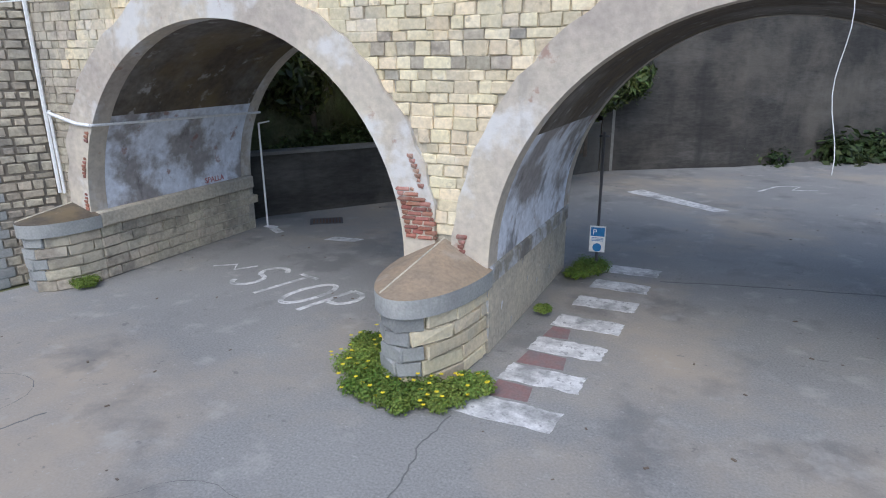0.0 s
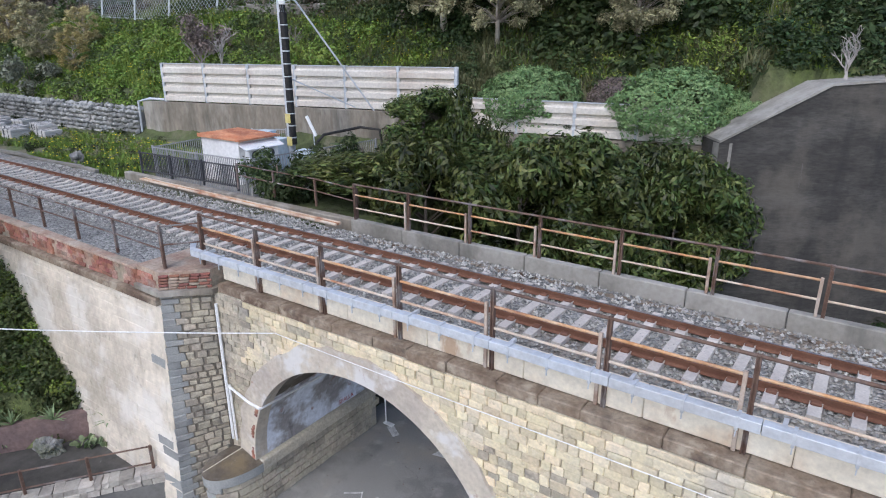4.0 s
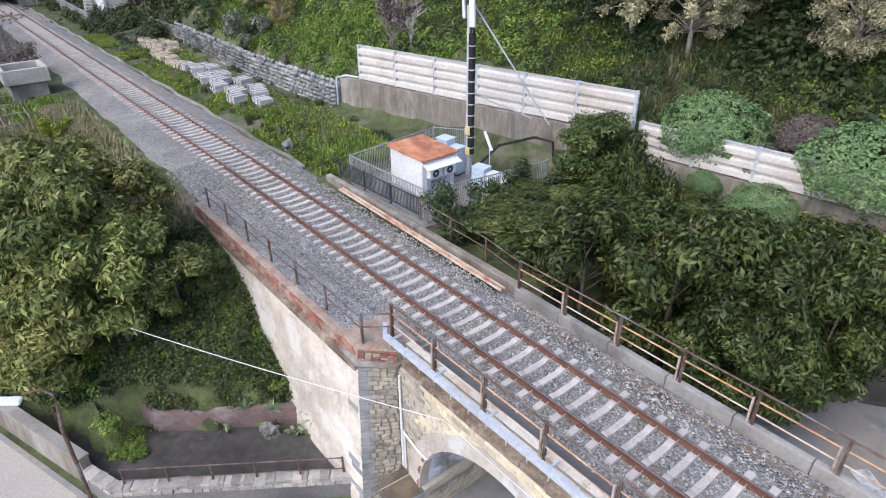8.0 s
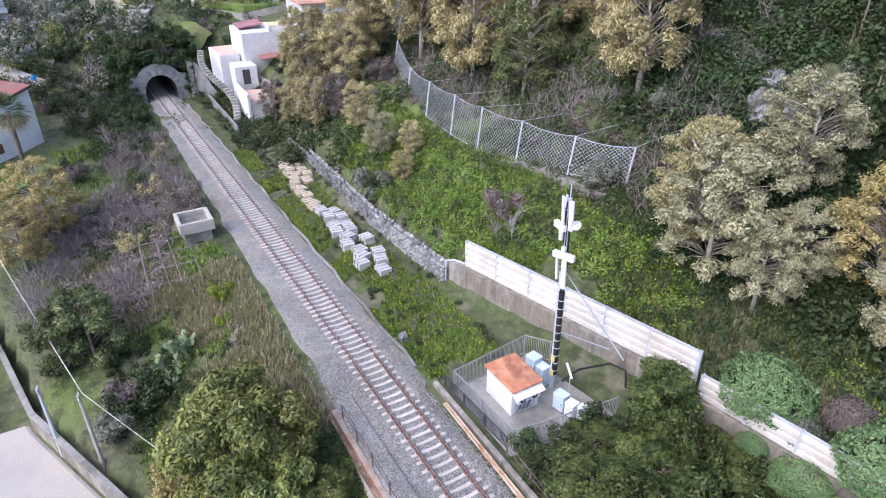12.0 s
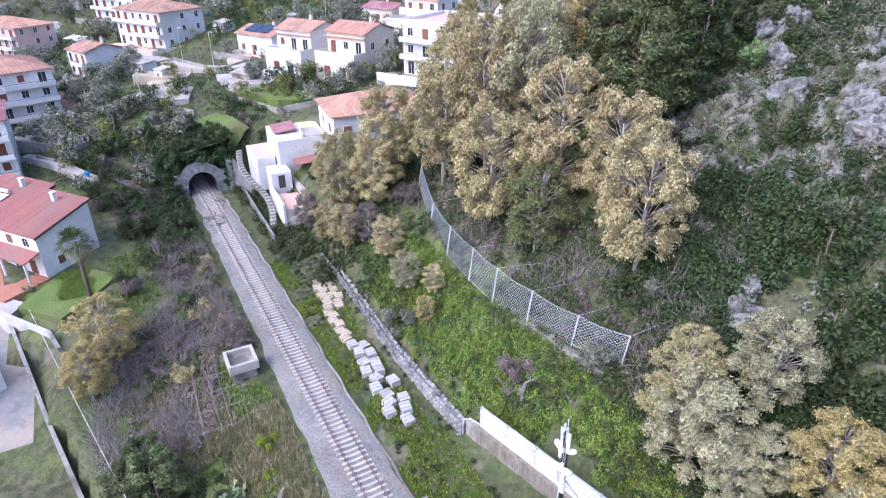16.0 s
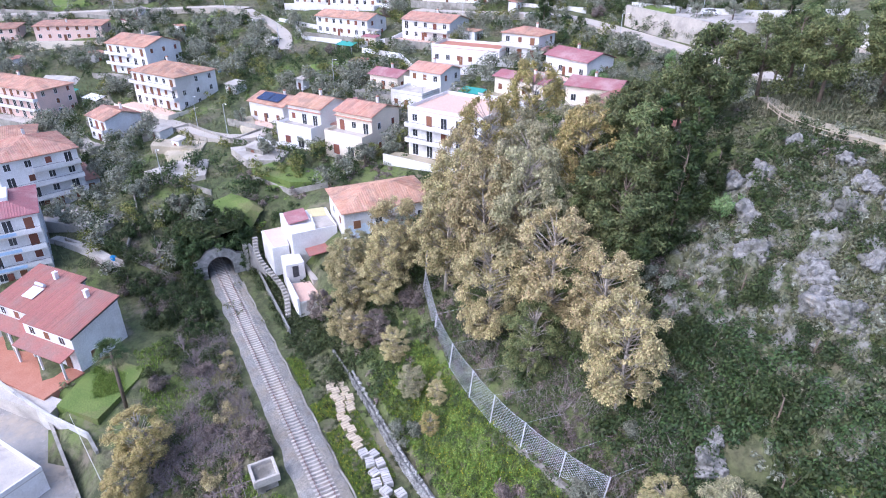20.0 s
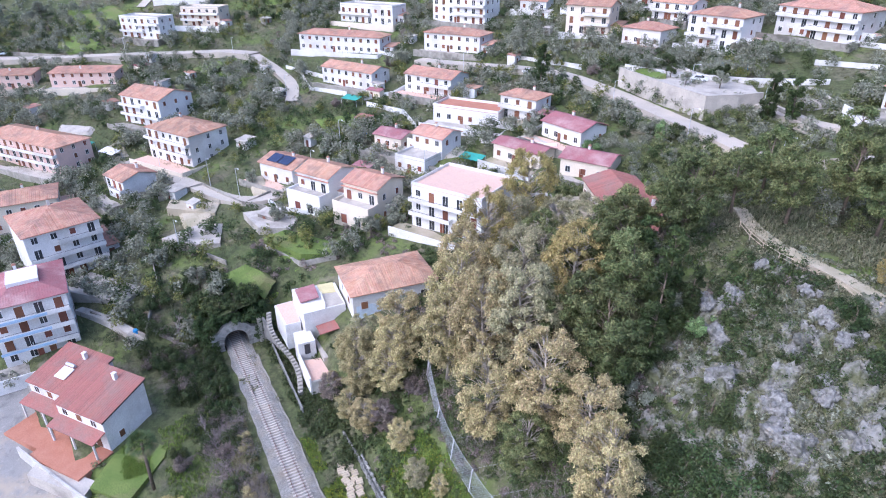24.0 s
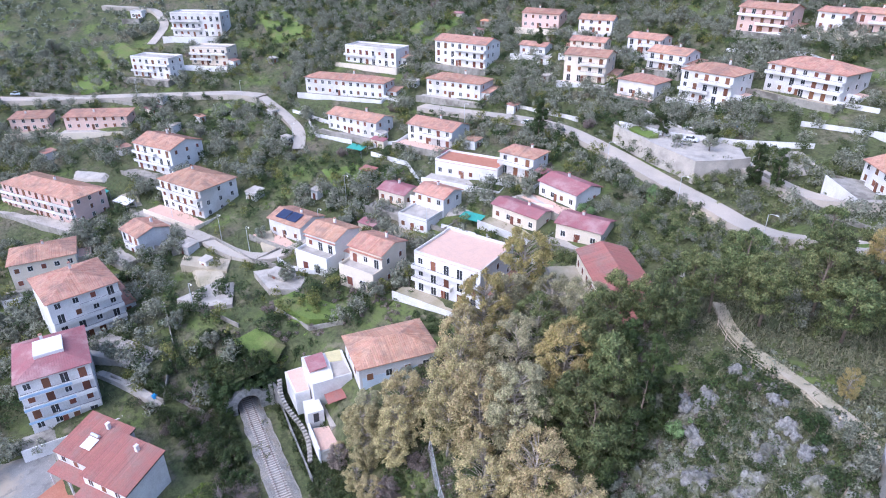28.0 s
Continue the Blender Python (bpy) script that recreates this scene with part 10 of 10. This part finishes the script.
def clumps(name, label, area, n, k, r, size, material, seed, ok=None, h=0.8, category="undergrowth"):
    """Low growth over boxes (x0, x1, y0, y1): many small clumps of leaves, k leaves each, as one thing."""
    rnd = random.Random(seed)
    lobes = []
    total = sum((b[1] - b[0]) * (b[3] - b[2]) for b in area)
    for b in area:
        for i in range(int(n * (b[1] - b[0]) * (b[3] - b[2]) / total)):
            x, y = rnd.uniform(b[0], b[1]), rnd.uniform(b[2], b[3])
            if noise.noise(Vector((x * 0.12, y * 0.12, seed))) < -0.2 or (ok and not ok(x, y)):
                continue
            q = rnd.uniform(*r)
            lobes.append((x, y, rough_ground(x, y) + q * h * 0.5, q))
    v, f = leaf_cloud(lobes, len(lobes) * k, size, 0.5, seed, shell=0.35, up=0.7)
    tagged(part(name, quick_mesh(name, v, f), material), label, category, kind="stuff")


clear = lambda x, y: free_spot(x, y, 1.0) and (x < -112 or y > wall_line(x) + 1.0)


def grove(name, label, n, per, size, span, material, seed, box, gap=1.0, low=0.75, ok=None, category="grove"):
    """Many round-headed small trees or bushes as one thing: each a handful of leafy lobes."""
    rnd = random.Random(seed)
    lobes, made, tries = [], 0, 0
    while made < n and tries < n * 5:
        tries += 1
        x, y, s = rnd.uniform(box[0], box[1]), rnd.uniform(box[2], box[3]), rnd.uniform(*span)
        if noise.noise(Vector((x * 0.025, y * 0.025, seed))) < -0.25 or not free_spot(x, y, gap * s) or (ok and not ok(x, y)):
            continue
        z = rough_ground(x, y)
        for k in range(9):
            a, h = rnd.uniform(0, 6.28), rnd.uniform(0, 1)
            q = s * (1.15 - 0.5 * h) * rnd.uniform(0.35, 0.9)
            lobes.append((x + q * math.cos(a), y + q * math.sin(a), z + s * (low + 1.25 * h), s * rnd.uniform(0.38, 0.58)))
        made += 1
    v, f = leaf_cloud(lobes, made * per, size, 0.5, seed, shell=0.55, up=0.5)
    tagged(part(name, quick_mesh(name, v, f), material), label, category, kind="stuff")


VILLAGE = (-345, -108, -45, 235)
grove("olive_grove", "round grey-green olive trees between the village houses", 1700, 260, 0.55, (1.5, 2.9), "leaf_olive", 81, VILLAGE, 0.8, 0.6)
grove("upper_olives", "grey olive trees on the slope above the road", 420, 240, 0.5, (1.3, 2.6), "leaf_olive", 87, (-150, -25, 108, 250), 0.8, 0.6)
grove("upper_hedges", "dark hedges and conifers on the slope above the road", 240, 200, 0.45, (1.0, 2.2), "leaf_garden", 88, (-150, -25, 108, 250), 0.8, 0.5)
grove("garden_bushes", "dark evergreen bushes and hedges in the village gardens", 1500, 190, 0.46, (0.9, 2.3), "leaf_garden", 82, VILLAGE, 0.7, 0.4, clear)
grove("citrus_trees", "deep green citrus and carob trees in the village gardens", 600, 260, 0.42, (1.1, 2.3), "leaf_bank", 83, VILLAGE, 0.8, 0.7, clear)
grove("winter_bushes", "brown leafless bushes in the village gardens", 260, 150, 0.28, (0.5, 1.1), "leaf_brown", 84, VILLAGE, 1.0, 0.3, clear)
grove("trackside_trees", "dark bushes and small trees between the garden and the track", 55, 420, 0.24, (0.8, 1.7), "leaf_garden", 85, (-114, -79, -15, 4.5), 0.8, 0.4, lambda x, y: not (x > -92 and y < -2), "trees")
grove("track_thicket", "leafless brown bushes between the garden and the track", 50, 300, 0.2, (0.7, 1.4), "leaf_brown", 86, (-114, -79, -15, 4.5), 0.8, 0.4, lambda x, y: not (x > -92 and y < -2), "trees")
WOOD = [(-92, -36, 31, 68), (-92, -58, 20.5, 31), (-120, -90, 18, 75)]
clumps("wood_floor", "dark undergrowth below the hillside trees", WOOD, 1900, 55, (0.5, 1.2), 0.4, "leaf_dark", 6, clear)
clumps("wood_litter", "dry brown brush below the hillside trees", WOOD, 900, 50, (0.4, 0.9), 0.35, "leaf_brown", 7, clear)
SLOPE = [(-36, 12, 31, 66), (-16, 10, 30, 40)]
clumps("slope_scrub", "dense dark green scrub on the steep slope", SLOPE, 2600, 42, (0.5, 1.3), 0.42, "leaf_garden", 8, lambda x, y: not (-38 < x < -20 and 46 < y < 64) and not (x < -28 and y < 34))
clumps("slope_heath", "grey-green heath on the rocky slope", [(-44, 5, 40, 70)], 1300, 36, (0.3, 0.8), 0.34, "leaf_olive", 9)
clumps("fence_growth", "green weeds and brambles on the slope behind the barrier", [(-62, -34, 20.6, 28), (-34, -20, 25, 29)], 600, 70, (0.3, 0.75), 0.2, "leaf_weed", 10)
clumps("bramble", "dark brambles on the slope behind the barrier", [(-74, -30, 20.8, 29), (-22, 2, 29, 37)], 520, 80, (0.4, 0.9), 0.22, "leaf_garden", 11)
clumps("bank_bramble", "tangled green bramble on the bank below the wing wall", [(-46, -24, -4, 5)], 300, 90, (0.25, 0.6), 0.18, "leaf_garden", 12, lambda x, y: y > wall_line(x) + 2.0 and x < -17.3 - (7 - y) * 0.62)
clumps("thicket_floor", "brown brush on the railway bank", [(-84, -46, -6, 6.3)], 1000, 50, (0.35, 0.8), 0.26, "leaf_brown", 13, lambda x, y: y > wall_line(x) + 2.0 and not (x < -72 and y < 1))
clumps("bank_green", "green brush on the railway bank", [(-104, -58, -4, 6.3)], 380, 70, (0.4, 0.9), 0.28, "leaf_garden", 14, lambda x, y: not (x < -72 and y < 1))


village_trees()


def street_lamp(x, y, h=7.5):
    th = tagged(empty("street_lamp", x, y, ground(x, y)), "slim grey street lamp on the village slope", "street lamp")
    part("pole", Pile().tube([(0, 0, -0.5), (0, 0, h)], 0.09, 6, r_end=0.06).mesh("pole"), "galvanised", th)
    part("arm", Pile().tube([(0, 0, h), (0.6, 0.2, h + 0.25), (1.3, 0.4, h + 0.3)], 0.045, 5).mesh("arm"), "galvanised", th)
    part("lantern", Pile().box(1.2, 0.28, h + 0.22, 1.9, 0.56, h + 0.36, 0.03).mesh("lantern"), "white_paint", th)


for x, y in ((-152, 22), (-164, 17), (-186, 7), (-148, 40), (-128, 62), (-160, 52), (-205, 50), (-255, 44), (-281, 8), (-176, 100), (-152, 114), (-120, 112), (-95, 112), (-70, 109), (-112, 130), (-90, 129), (-135, 5), (-215, 20)):
    street_lamp(x, y)


def awning(x, y, yaw, w, material, label):
    th = tagged(empty("awning", x, y, ground(x, y), yaw), label, "awning")
    part("canopy", Pile().add([(0, 0, 2.3), (w, 0, 2.3), (w, 3.2, 2.9), (0, 3.2, 2.9), (0, 0, 2.36), (w, 0, 2.36), (w, 3.2, 2.96), (0, 3.2, 2.96)], [(3, 2, 1, 0), (4, 5, 6, 7), (0, 1, 5, 4), (1, 2, 6, 5), (2, 3, 7, 6), (3, 0, 4, 7)]).mesh("canopy"), material, th)
    for px in (0.1, w - 0.1):
        for py, pz in ((0.1, 2.3), (3.1, 2.88)):
            part("post", Pile().tube([(px, py, -1.0), (px, py, pz)], 0.05, 5).mesh("post"), "galvanised", th)


for q in ((-186, 62, 30, 6, "green_sheet", "green plastic canopy beside a house"), (-126, 70, 28, 6, "green_sheet", "sea-green shade canopy in a courtyard"), (-215, -14, 30, 6, "green_sheet", "dark green garden canopy"), (-117, 80, 20, 5, "magenta_roof", "faded red porch canopy"), (-170, 60, 28, 5, "red_roof", "red sheet porch canopy"), (-205, -8, 30, 7, "white_paint", "white shade sheet over parked cars"), (-131, 96, 10, 4, "magenta_roof", "dark red porch canopy"), (-106, 64, 28, 5, "pale_floor", "grey sheet canopy in a yard")):
    awning(*q)

clumps("ivy_bank", "tangled ivy, nettle and bramble below the wing wall", [(-26, -16.8, 1.6, 7.2)], 620, 110, (0.22, 0.55), 0.14, "leaf_garden", 21, lambda x, y: x < -17.35 - (7.0 - y) * 0.73, 0.7)
clumps("ivy_light", "bright green weeds below the wing wall", [(-24, -16.8, 2.4, 7.2)], 260, 90, (0.15, 0.4), 0.12, "leaf_weed", 22, lambda x, y: x < -17.35 - (7.0 - y) * 0.73, 0.7)
clumps("clover_slope", "bright clover slope above the noise barrier", [(-13, -5, 29.5, 34), (-30, -19, 26, 29)], 420, 60, (0.25, 0.6), 0.18, "leaf_weed", 23, None, 0.5)
tufts("clover_flowers", "yellow flowering clover above the noise barrier", [(-17, -2, 29, 36), (-30, -17, 26, 30)], 3000, 0.4, "grass", 24, 0.25)


def ivy_over(name, label, lobes, n, size, material, seed):
    v, f = leaf_cloud(lobes, n, size, 0.55, seed, shell=0.3, up=0.6)
    tagged(part(name, quick_mesh(name, v, f), material), label, "ivy", kind="stuff")


_ir = random.Random(5)
ivy_over("portal_ivy", "thick dark ivy hanging over the tunnel mouth", [(-105.2 - 2.5 * _ir.random(), 9.9 + s * _ir.uniform(2.2, 6.5), _ir.uniform(9.6, 13.6), _ir.uniform(0.5, 1.1)) for s in (-1, 1) for _ in range(34)] + [(-103.8 - 2.0 * _ir.random(), 9.9 + _ir.uniform(-5, 5), _ir.uniform(11.6, 13.0), _ir.uniform(0.6, 1.0)) for _ in range(46)] + [(-103.9, 9.9 + s * _ir.uniform(3.4, 5.6), _ir.uniform(7.0, 12.0), _ir.uniform(0.4, 0.8)) for s in (-1, 1) for _ in range(26)], 15000, 0.3, "leaf_dark", 31)
ivy_over("portal_bramble", "lighter bramble over the tunnel mouth", [(-105.0 - 6 * _ir.random(), 9.9 + _ir.uniform(-8, 7), _ir.uniform(13.2, 15.0), _ir.uniform(0.5, 1.0)) for _ in range(40)], 4000, 0.3, "leaf_garden", 32)

clumps("meadow", "rough green grass on the village terraces", [(-345, -84, -45, 240)], 5200, 22, (0.6, 1.3), 0.5, "dry_green", 41, clear, 0.1, "grass")
clumps("meadow_bright", "patches of bright spring grass on the village slope", [(-345, -108, -45, 240)], 1500, 24, (0.6, 1.2), 0.5, "grass", 42, lambda x, y: clear(x, y) and noise.noise(Vector((x * 0.03, y * 0.03, 3))) > 0.05, 0.1, "grass")
clumps("fence_floor", "dark brush behind the rockfall fence", [(-62, -16, 29, 38)], 900, 60, (0.35, 0.9), 0.26, "leaf_garden", 43, None, 0.6)
clumps("fence_litter", "dry brown twigs and litter behind the rockfall fence", [(-62, -22, 29, 37)], 600, 60, (0.3, 0.8), 0.22, "leaf_brown", 44, None, 0.5)
clumps("line_scrub", "green scrub beside the line near the tunnel", [(-104, -84, -3, 6.4), (-103, -74, 14.6, 18), (-90, -66, 17, 22)], 1000, 50, (0.4, 1.2), 0.36, "leaf_garden", 45, lambda x, y: not (x > -92 and y < 1), 0.9)
clumps("verge_weeds", "mixed weeds on the verge and below the stone wall", [(-74, -27, 13.8, 19.4), (-74, -36, 20.2, 23)], 520, 70, (0.15, 0.45), 0.14, "leaf_garden", 46, lambda x, y: not (17.0 < y < 18.9 and x > -64), 0.5)

grove("roadside_scrub", "dense green scrub on the slope below the road", 600, 260, 0.36, (0.7, 1.8), "leaf_slope", 51, (-120, -36, 76, 150), 1.0, 0.2, clear, "scrub")
grove("roadside_olive", "grey-green bushes on the slope below the road", 240, 260, 0.32, (0.9, 1.8), "leaf_olive", 52, (-125, -40, 74, 150), 1.0, 0.6, clear, "scrub")
clumps("cliff_heath", "grey-green heath and dry grass on the cliff", [(-43, -13, 42, 67)], 1300, 50, (0.25, 0.7), 0.26, "heath", 53, None, 1.6)
clumps("cliff_scrub", "dark scrub on the ledges of the cliff", [(-43, -13, 42, 67)], 420, 80, (0.4, 1.0), 0.28, "leaf_garden", 54, None, 1.8)
clumps("bed_plants", "low green plants in the beds by the street wall", [(-25, -20.2, -2.2, 2.4)], 300, 90, (0.2, 0.45), 0.13, "leaf_weed", 55, lambda x, y: y > wall_line(x) + 1.0 and not (-22.6 < x < -21.0 and y > -0.4), 0.8)
clumps("plateau_grass", "grass and low brush below the park pines", [(-66, -20, 58, 104)], 3200, 40, (0.3, 0.9), 0.34, "heath", 56, lambda x, y: free_spot(x, y, 0.4), 0.3, "grass")


def garden_shed(x, y, yaw, w, d, h, wall, roof, label):
    th = tagged(empty("garden_shed", x, y, ground(x, y), yaw), label, "shed")
    part("wall", Pile().box(0, 0, -1.5, w, d, h).mesh("wall"), wall, th)
    part("roof", Pile().add([(-0.2, -0.3, h + 0.01), (w + 0.2, -0.3, h + 0.01), (w + 0.2, d + 0.2, h + 0.4), (-0.2, d + 0.2, h + 0.4), (-0.2, -0.3, h + 0.1), (w + 0.2, -0.3, h + 0.1), (w + 0.2, d + 0.2, h + 0.5), (-0.2, d + 0.2, h + 0.5)], [(3, 2, 1, 0), (4, 5, 6, 7), (0, 1, 5, 4), (1, 2, 6, 5), (2, 3, 7, 6), (3, 0, 4, 7)]).mesh("roof"), roof, th)
    part("door", Pile().box(w * 0.3, -0.05, 0, w * 0.3 + 0.9, -0.004, 1.9).mesh("door"), "shutter", th)


_sr = random.Random(12)
_made = 0
for _ in range(900):
    x, y = _sr.uniform(-300, -108), _sr.uniform(-30, 190)
    if _made < 34 and free_spot(x, y, 1.5):
        _made += 1
        wl, rf, lb = _sr.choice((("white_wall", "tile_roof", "small white outhouse with tiled pent roof"), ("concrete", "pale_floor", "grey block shed with sheet roof"), ("cream_wall", "magenta_roof", "cream shed with faded red roof"), ("white_wall", "pale_floor", "small white flat-roofed outhouse"), ("concrete", "rust_sheet", "block shed with rusty sheet roof")))
        garden_shed(x, y, _sr.choice((28, 30, 118)), _sr.uniform(2.5, 5.5), _sr.uniform(2.2, 4.0), _sr.uniform(2.2, 2.8), wl, rf, lb)


def water_tank(x, y, z):
    th = tagged(empty("water_tank", x, y, z), "blue plastic water tank in a garden", "tank")
    part("body", Pile().tube([(0, 0, 0), (0, 0, 0.9), (0, 0, 1.15)], 0.6, 12, r_end=0.5).mesh("body"), "blue_plastic", th)
    part("lid", Pile().tube([(0, 0, 1.15), (0, 0, 1.25)], 0.2, 10).mesh("lid"), "blue_plastic", th)


for x, y in ((-113, -6.5), (-126, 74), (-119, 62), (-118, 148), (-112, 150), (-200, 30), (-162, 60), (-130, 100)):
    water_tank(x, y, ground(x, y))

clumps("slope_dark", "deep green evergreen scrub on the lower slope", [(-34, 6, 33, 47)], 1000, 60, (0.6, 1.5), 0.34, "leaf_dark", 61, lambda x, y: not (x < -27 and y < 36), 1.0)
clumps("slope_green", "patches of lighter green scrub on the slope", [(-36, 6, 33, 66)], 420, 90, (0.5, 1.2), 0.24, "leaf_garden", 62, lambda x, y: not (x < -27 and y < 36), 1.3)

# growth in the hollow behind the arch and over the planter
clumps("hollow_bramble", "dark bramble and ivy in the hollow behind the viaduct", [(-13, -5, 14.5, 25)], 420, 110, (0.35, 0.8), 0.2, "leaf_dark", 71, lambda x, y: y > lerp_table(LOW_WALL, x) + 1.2, 0.8)
ivy_over("planter_ivy", "ivy, nettle and agave hanging over the red planter wall", [(-20.7 + 3.5 * u - q * 0.83, 2.3 + 4.9 * u + q * 0.56, _ir.uniform(1.0, 1.5) + 0.55 * q, _ir.uniform(0.25, 0.5)) for u, q in ((_ir.random(), _ir.uniform(0.3, 1.5)) for _ in range(120))], 15000, 0.13, "leaf_garden", 72)
ivy_over("planter_weeds", "bright weeds among the ivy over the planter wall", [(-20.9 + 3.6 * u - q * 0.83, 2.3 + 4.9 * u + q * 0.56, _ir.uniform(1.1, 1.6) + 0.6 * q, _ir.uniform(0.15, 0.35)) for u, q in ((_ir.random(), _ir.uniform(0.3, 1.7)) for _ in range(50))], 5000, 0.11, "leaf_weed", 73)
ivy_over("bed_weeds", "bright green weeds in the oval bed on the paving", [(-21.2 + 1.6 * _ir.random(), 0.6 + 1.3 * _ir.random(), 0.55, _ir.uniform(0.15, 0.32)) for _ in range(40)], 5000, 0.09, "leaf_weed", 74)

# growth on the paved terrace over the road
for x, y, sz, lf in ((-126, 128, 1.2, "leaf_olive"), (-119, 130, 1.0, "leaf_garden"), (-111, 127, 0.9, "leaf_olive"), (-104, 131, 1.2, "leaf_olive"), (-124, 134, 1.4, "leaf_garden"), (-108, 136, 1.3, "leaf_dark")):
    plant("olive", x, y, 40.95, sz, lf, "small tree on the paved terrace above the road")
plot("lawn", [(-129, 125.4), (-118, 124.4), (-117, 128), (-128, 129.5)], "lawn", "strip of lawn on the terrace above the road", 4.0)

clumps("wall_foot_growth", "ivy and nettles on the bank above the street wall", [(-30, -19.6, -3.2, 4.0)], 620, 110, (0.22, 0.5), 0.15, "leaf_garden", 91, lambda x, y: y > wall_line(x) + 0.9 and x < -17.6 - (7.0 - y) * 0.73, 0.7)
clumps("wall_foot_weeds", "bright weeds on the bank above the street wall", [(-30, -19.6, -3.2, 4.0)], 260, 100, (0.15, 0.38), 0.12, "leaf_weed", 92, lambda x, y: y > wall_line(x) + 0.9 and x < -17.6 - (7.0 - y) * 0.73, 0.7)
clumps("fence_grass", "bright spring grass below the rockfall fence", [(-64, -29, 22.5, 28.6), (-40, -26, 26, 29.5)], 900, 60, (0.2, 0.5), 0.2, "grass", 93, None, 0.3, "grass")


def twig_thicket(name, label, box, n, length, seed, ok):
    """Leafless winter scrub: crowds of thin bare shoots leaning every way."""
    rnd = np.random.default_rng(seed)
    v, made = [], 0
    for _ in range(n):
        x, y = rnd.uniform(box[0], box[1]), rnd.uniform(box[2], box[3])
        if not ok(x, y) or noise.noise(Vector((x * 0.16, y * 0.16, seed))) < -0.12:
            continue
        z = rough_ground(x, y)
        for _ in range(26):
            a, e, L = rnd.uniform(0, 6.28), rnd.uniform(0.35, 1.4), length * rnd.uniform(0.4, 1.2)
            d = np.array((math.cos(a) * math.cos(e), math.sin(a) * math.cos(e), math.sin(e)))
            p = np.array((x, y, z)) + rnd.normal(scale=(0.45, 0.45, 0.2), size=3) + np.array((0, 0, rnd.uniform(0, 0.9)))
            w = np.cross(d, rnd.normal(size=3))
            w *= 0.022 / max(0.2, np.linalg.norm(w))
            v += [p - w, p + w, p + d * L + w * 0.3, p + d * L - w * 0.3]
            made += 1
    tagged(part(name, quick_mesh(name, np.array(v), np.arange(4 * made).reshape(-1, 4)), "twig"), label, "thicket", kind="stuff")


twig_thicket("bare_scrub", "grey-purple leafless scrub covering the railway bank", (-86, -49, -9, 6.4), 850, 1.3, 95, lambda x, y: y > wall_line(x) + 1.6 and not (-57 < x < -46.5 and y > 0) and not (x < -73 and y < 0))
twig_thicket("bare_brush", "leafless brush under the hillside trees", (-82, -24, 30, 44), 520, 1.2, 96, lambda x, y: True)
clumps("barrier_shade", "dark undergrowth below the trees behind the noise barrier", [(-24, 2, 28.5, 38), (-26, -16, 30, 36)], 620, 90, (0.4, 1.0), 0.24, "leaf_dark", 97, lambda x, y: not (-12.5 < x < -5 and y < 32.5), 0.9)
tufts("barrier_grass", "rough mixed grass on the slope behind the noise barrier", [(-34, -4, 25.6, 33), (-30, -18, 30, 36)], 11000, 0.45, "dry_green", 98)
clumps("barrier_weeds", "mixed green weeds on the slope behind the noise barrier", [(-34, -3, 25.8, 32)], 520, 90, (0.25, 0.6), 0.17, "leaf_garden", 99, None, 0.6)
clumps("verge_scrub", "low grey-green plants between the stacks and the wall", [(-74, -30, 14.2, 18.6)], 420, 80, (0.15, 0.4), 0.14, "heath", 100, None, 0.4)
structure("drain_channel", Pile().prism([(-33, 19.3), (-36, 18.9), (-48, 18.55), (-66, 18.85), (-66, 18.1), (-48, 17.85), (-36, 18.2), (-33, 18.7)], 5.7, 6.06).mesh("drain_channel"), "drain_mud", "muddy drain channel along the stone wall", "channel")
tufts("house_lawn", "short green grass on the lawn of the red-roofed house", [(-88, -80.5, -11.5, -8)], 2200, 0.22, "grass", 101, spread=0.3, zfun=lambda x, y: 4.86)
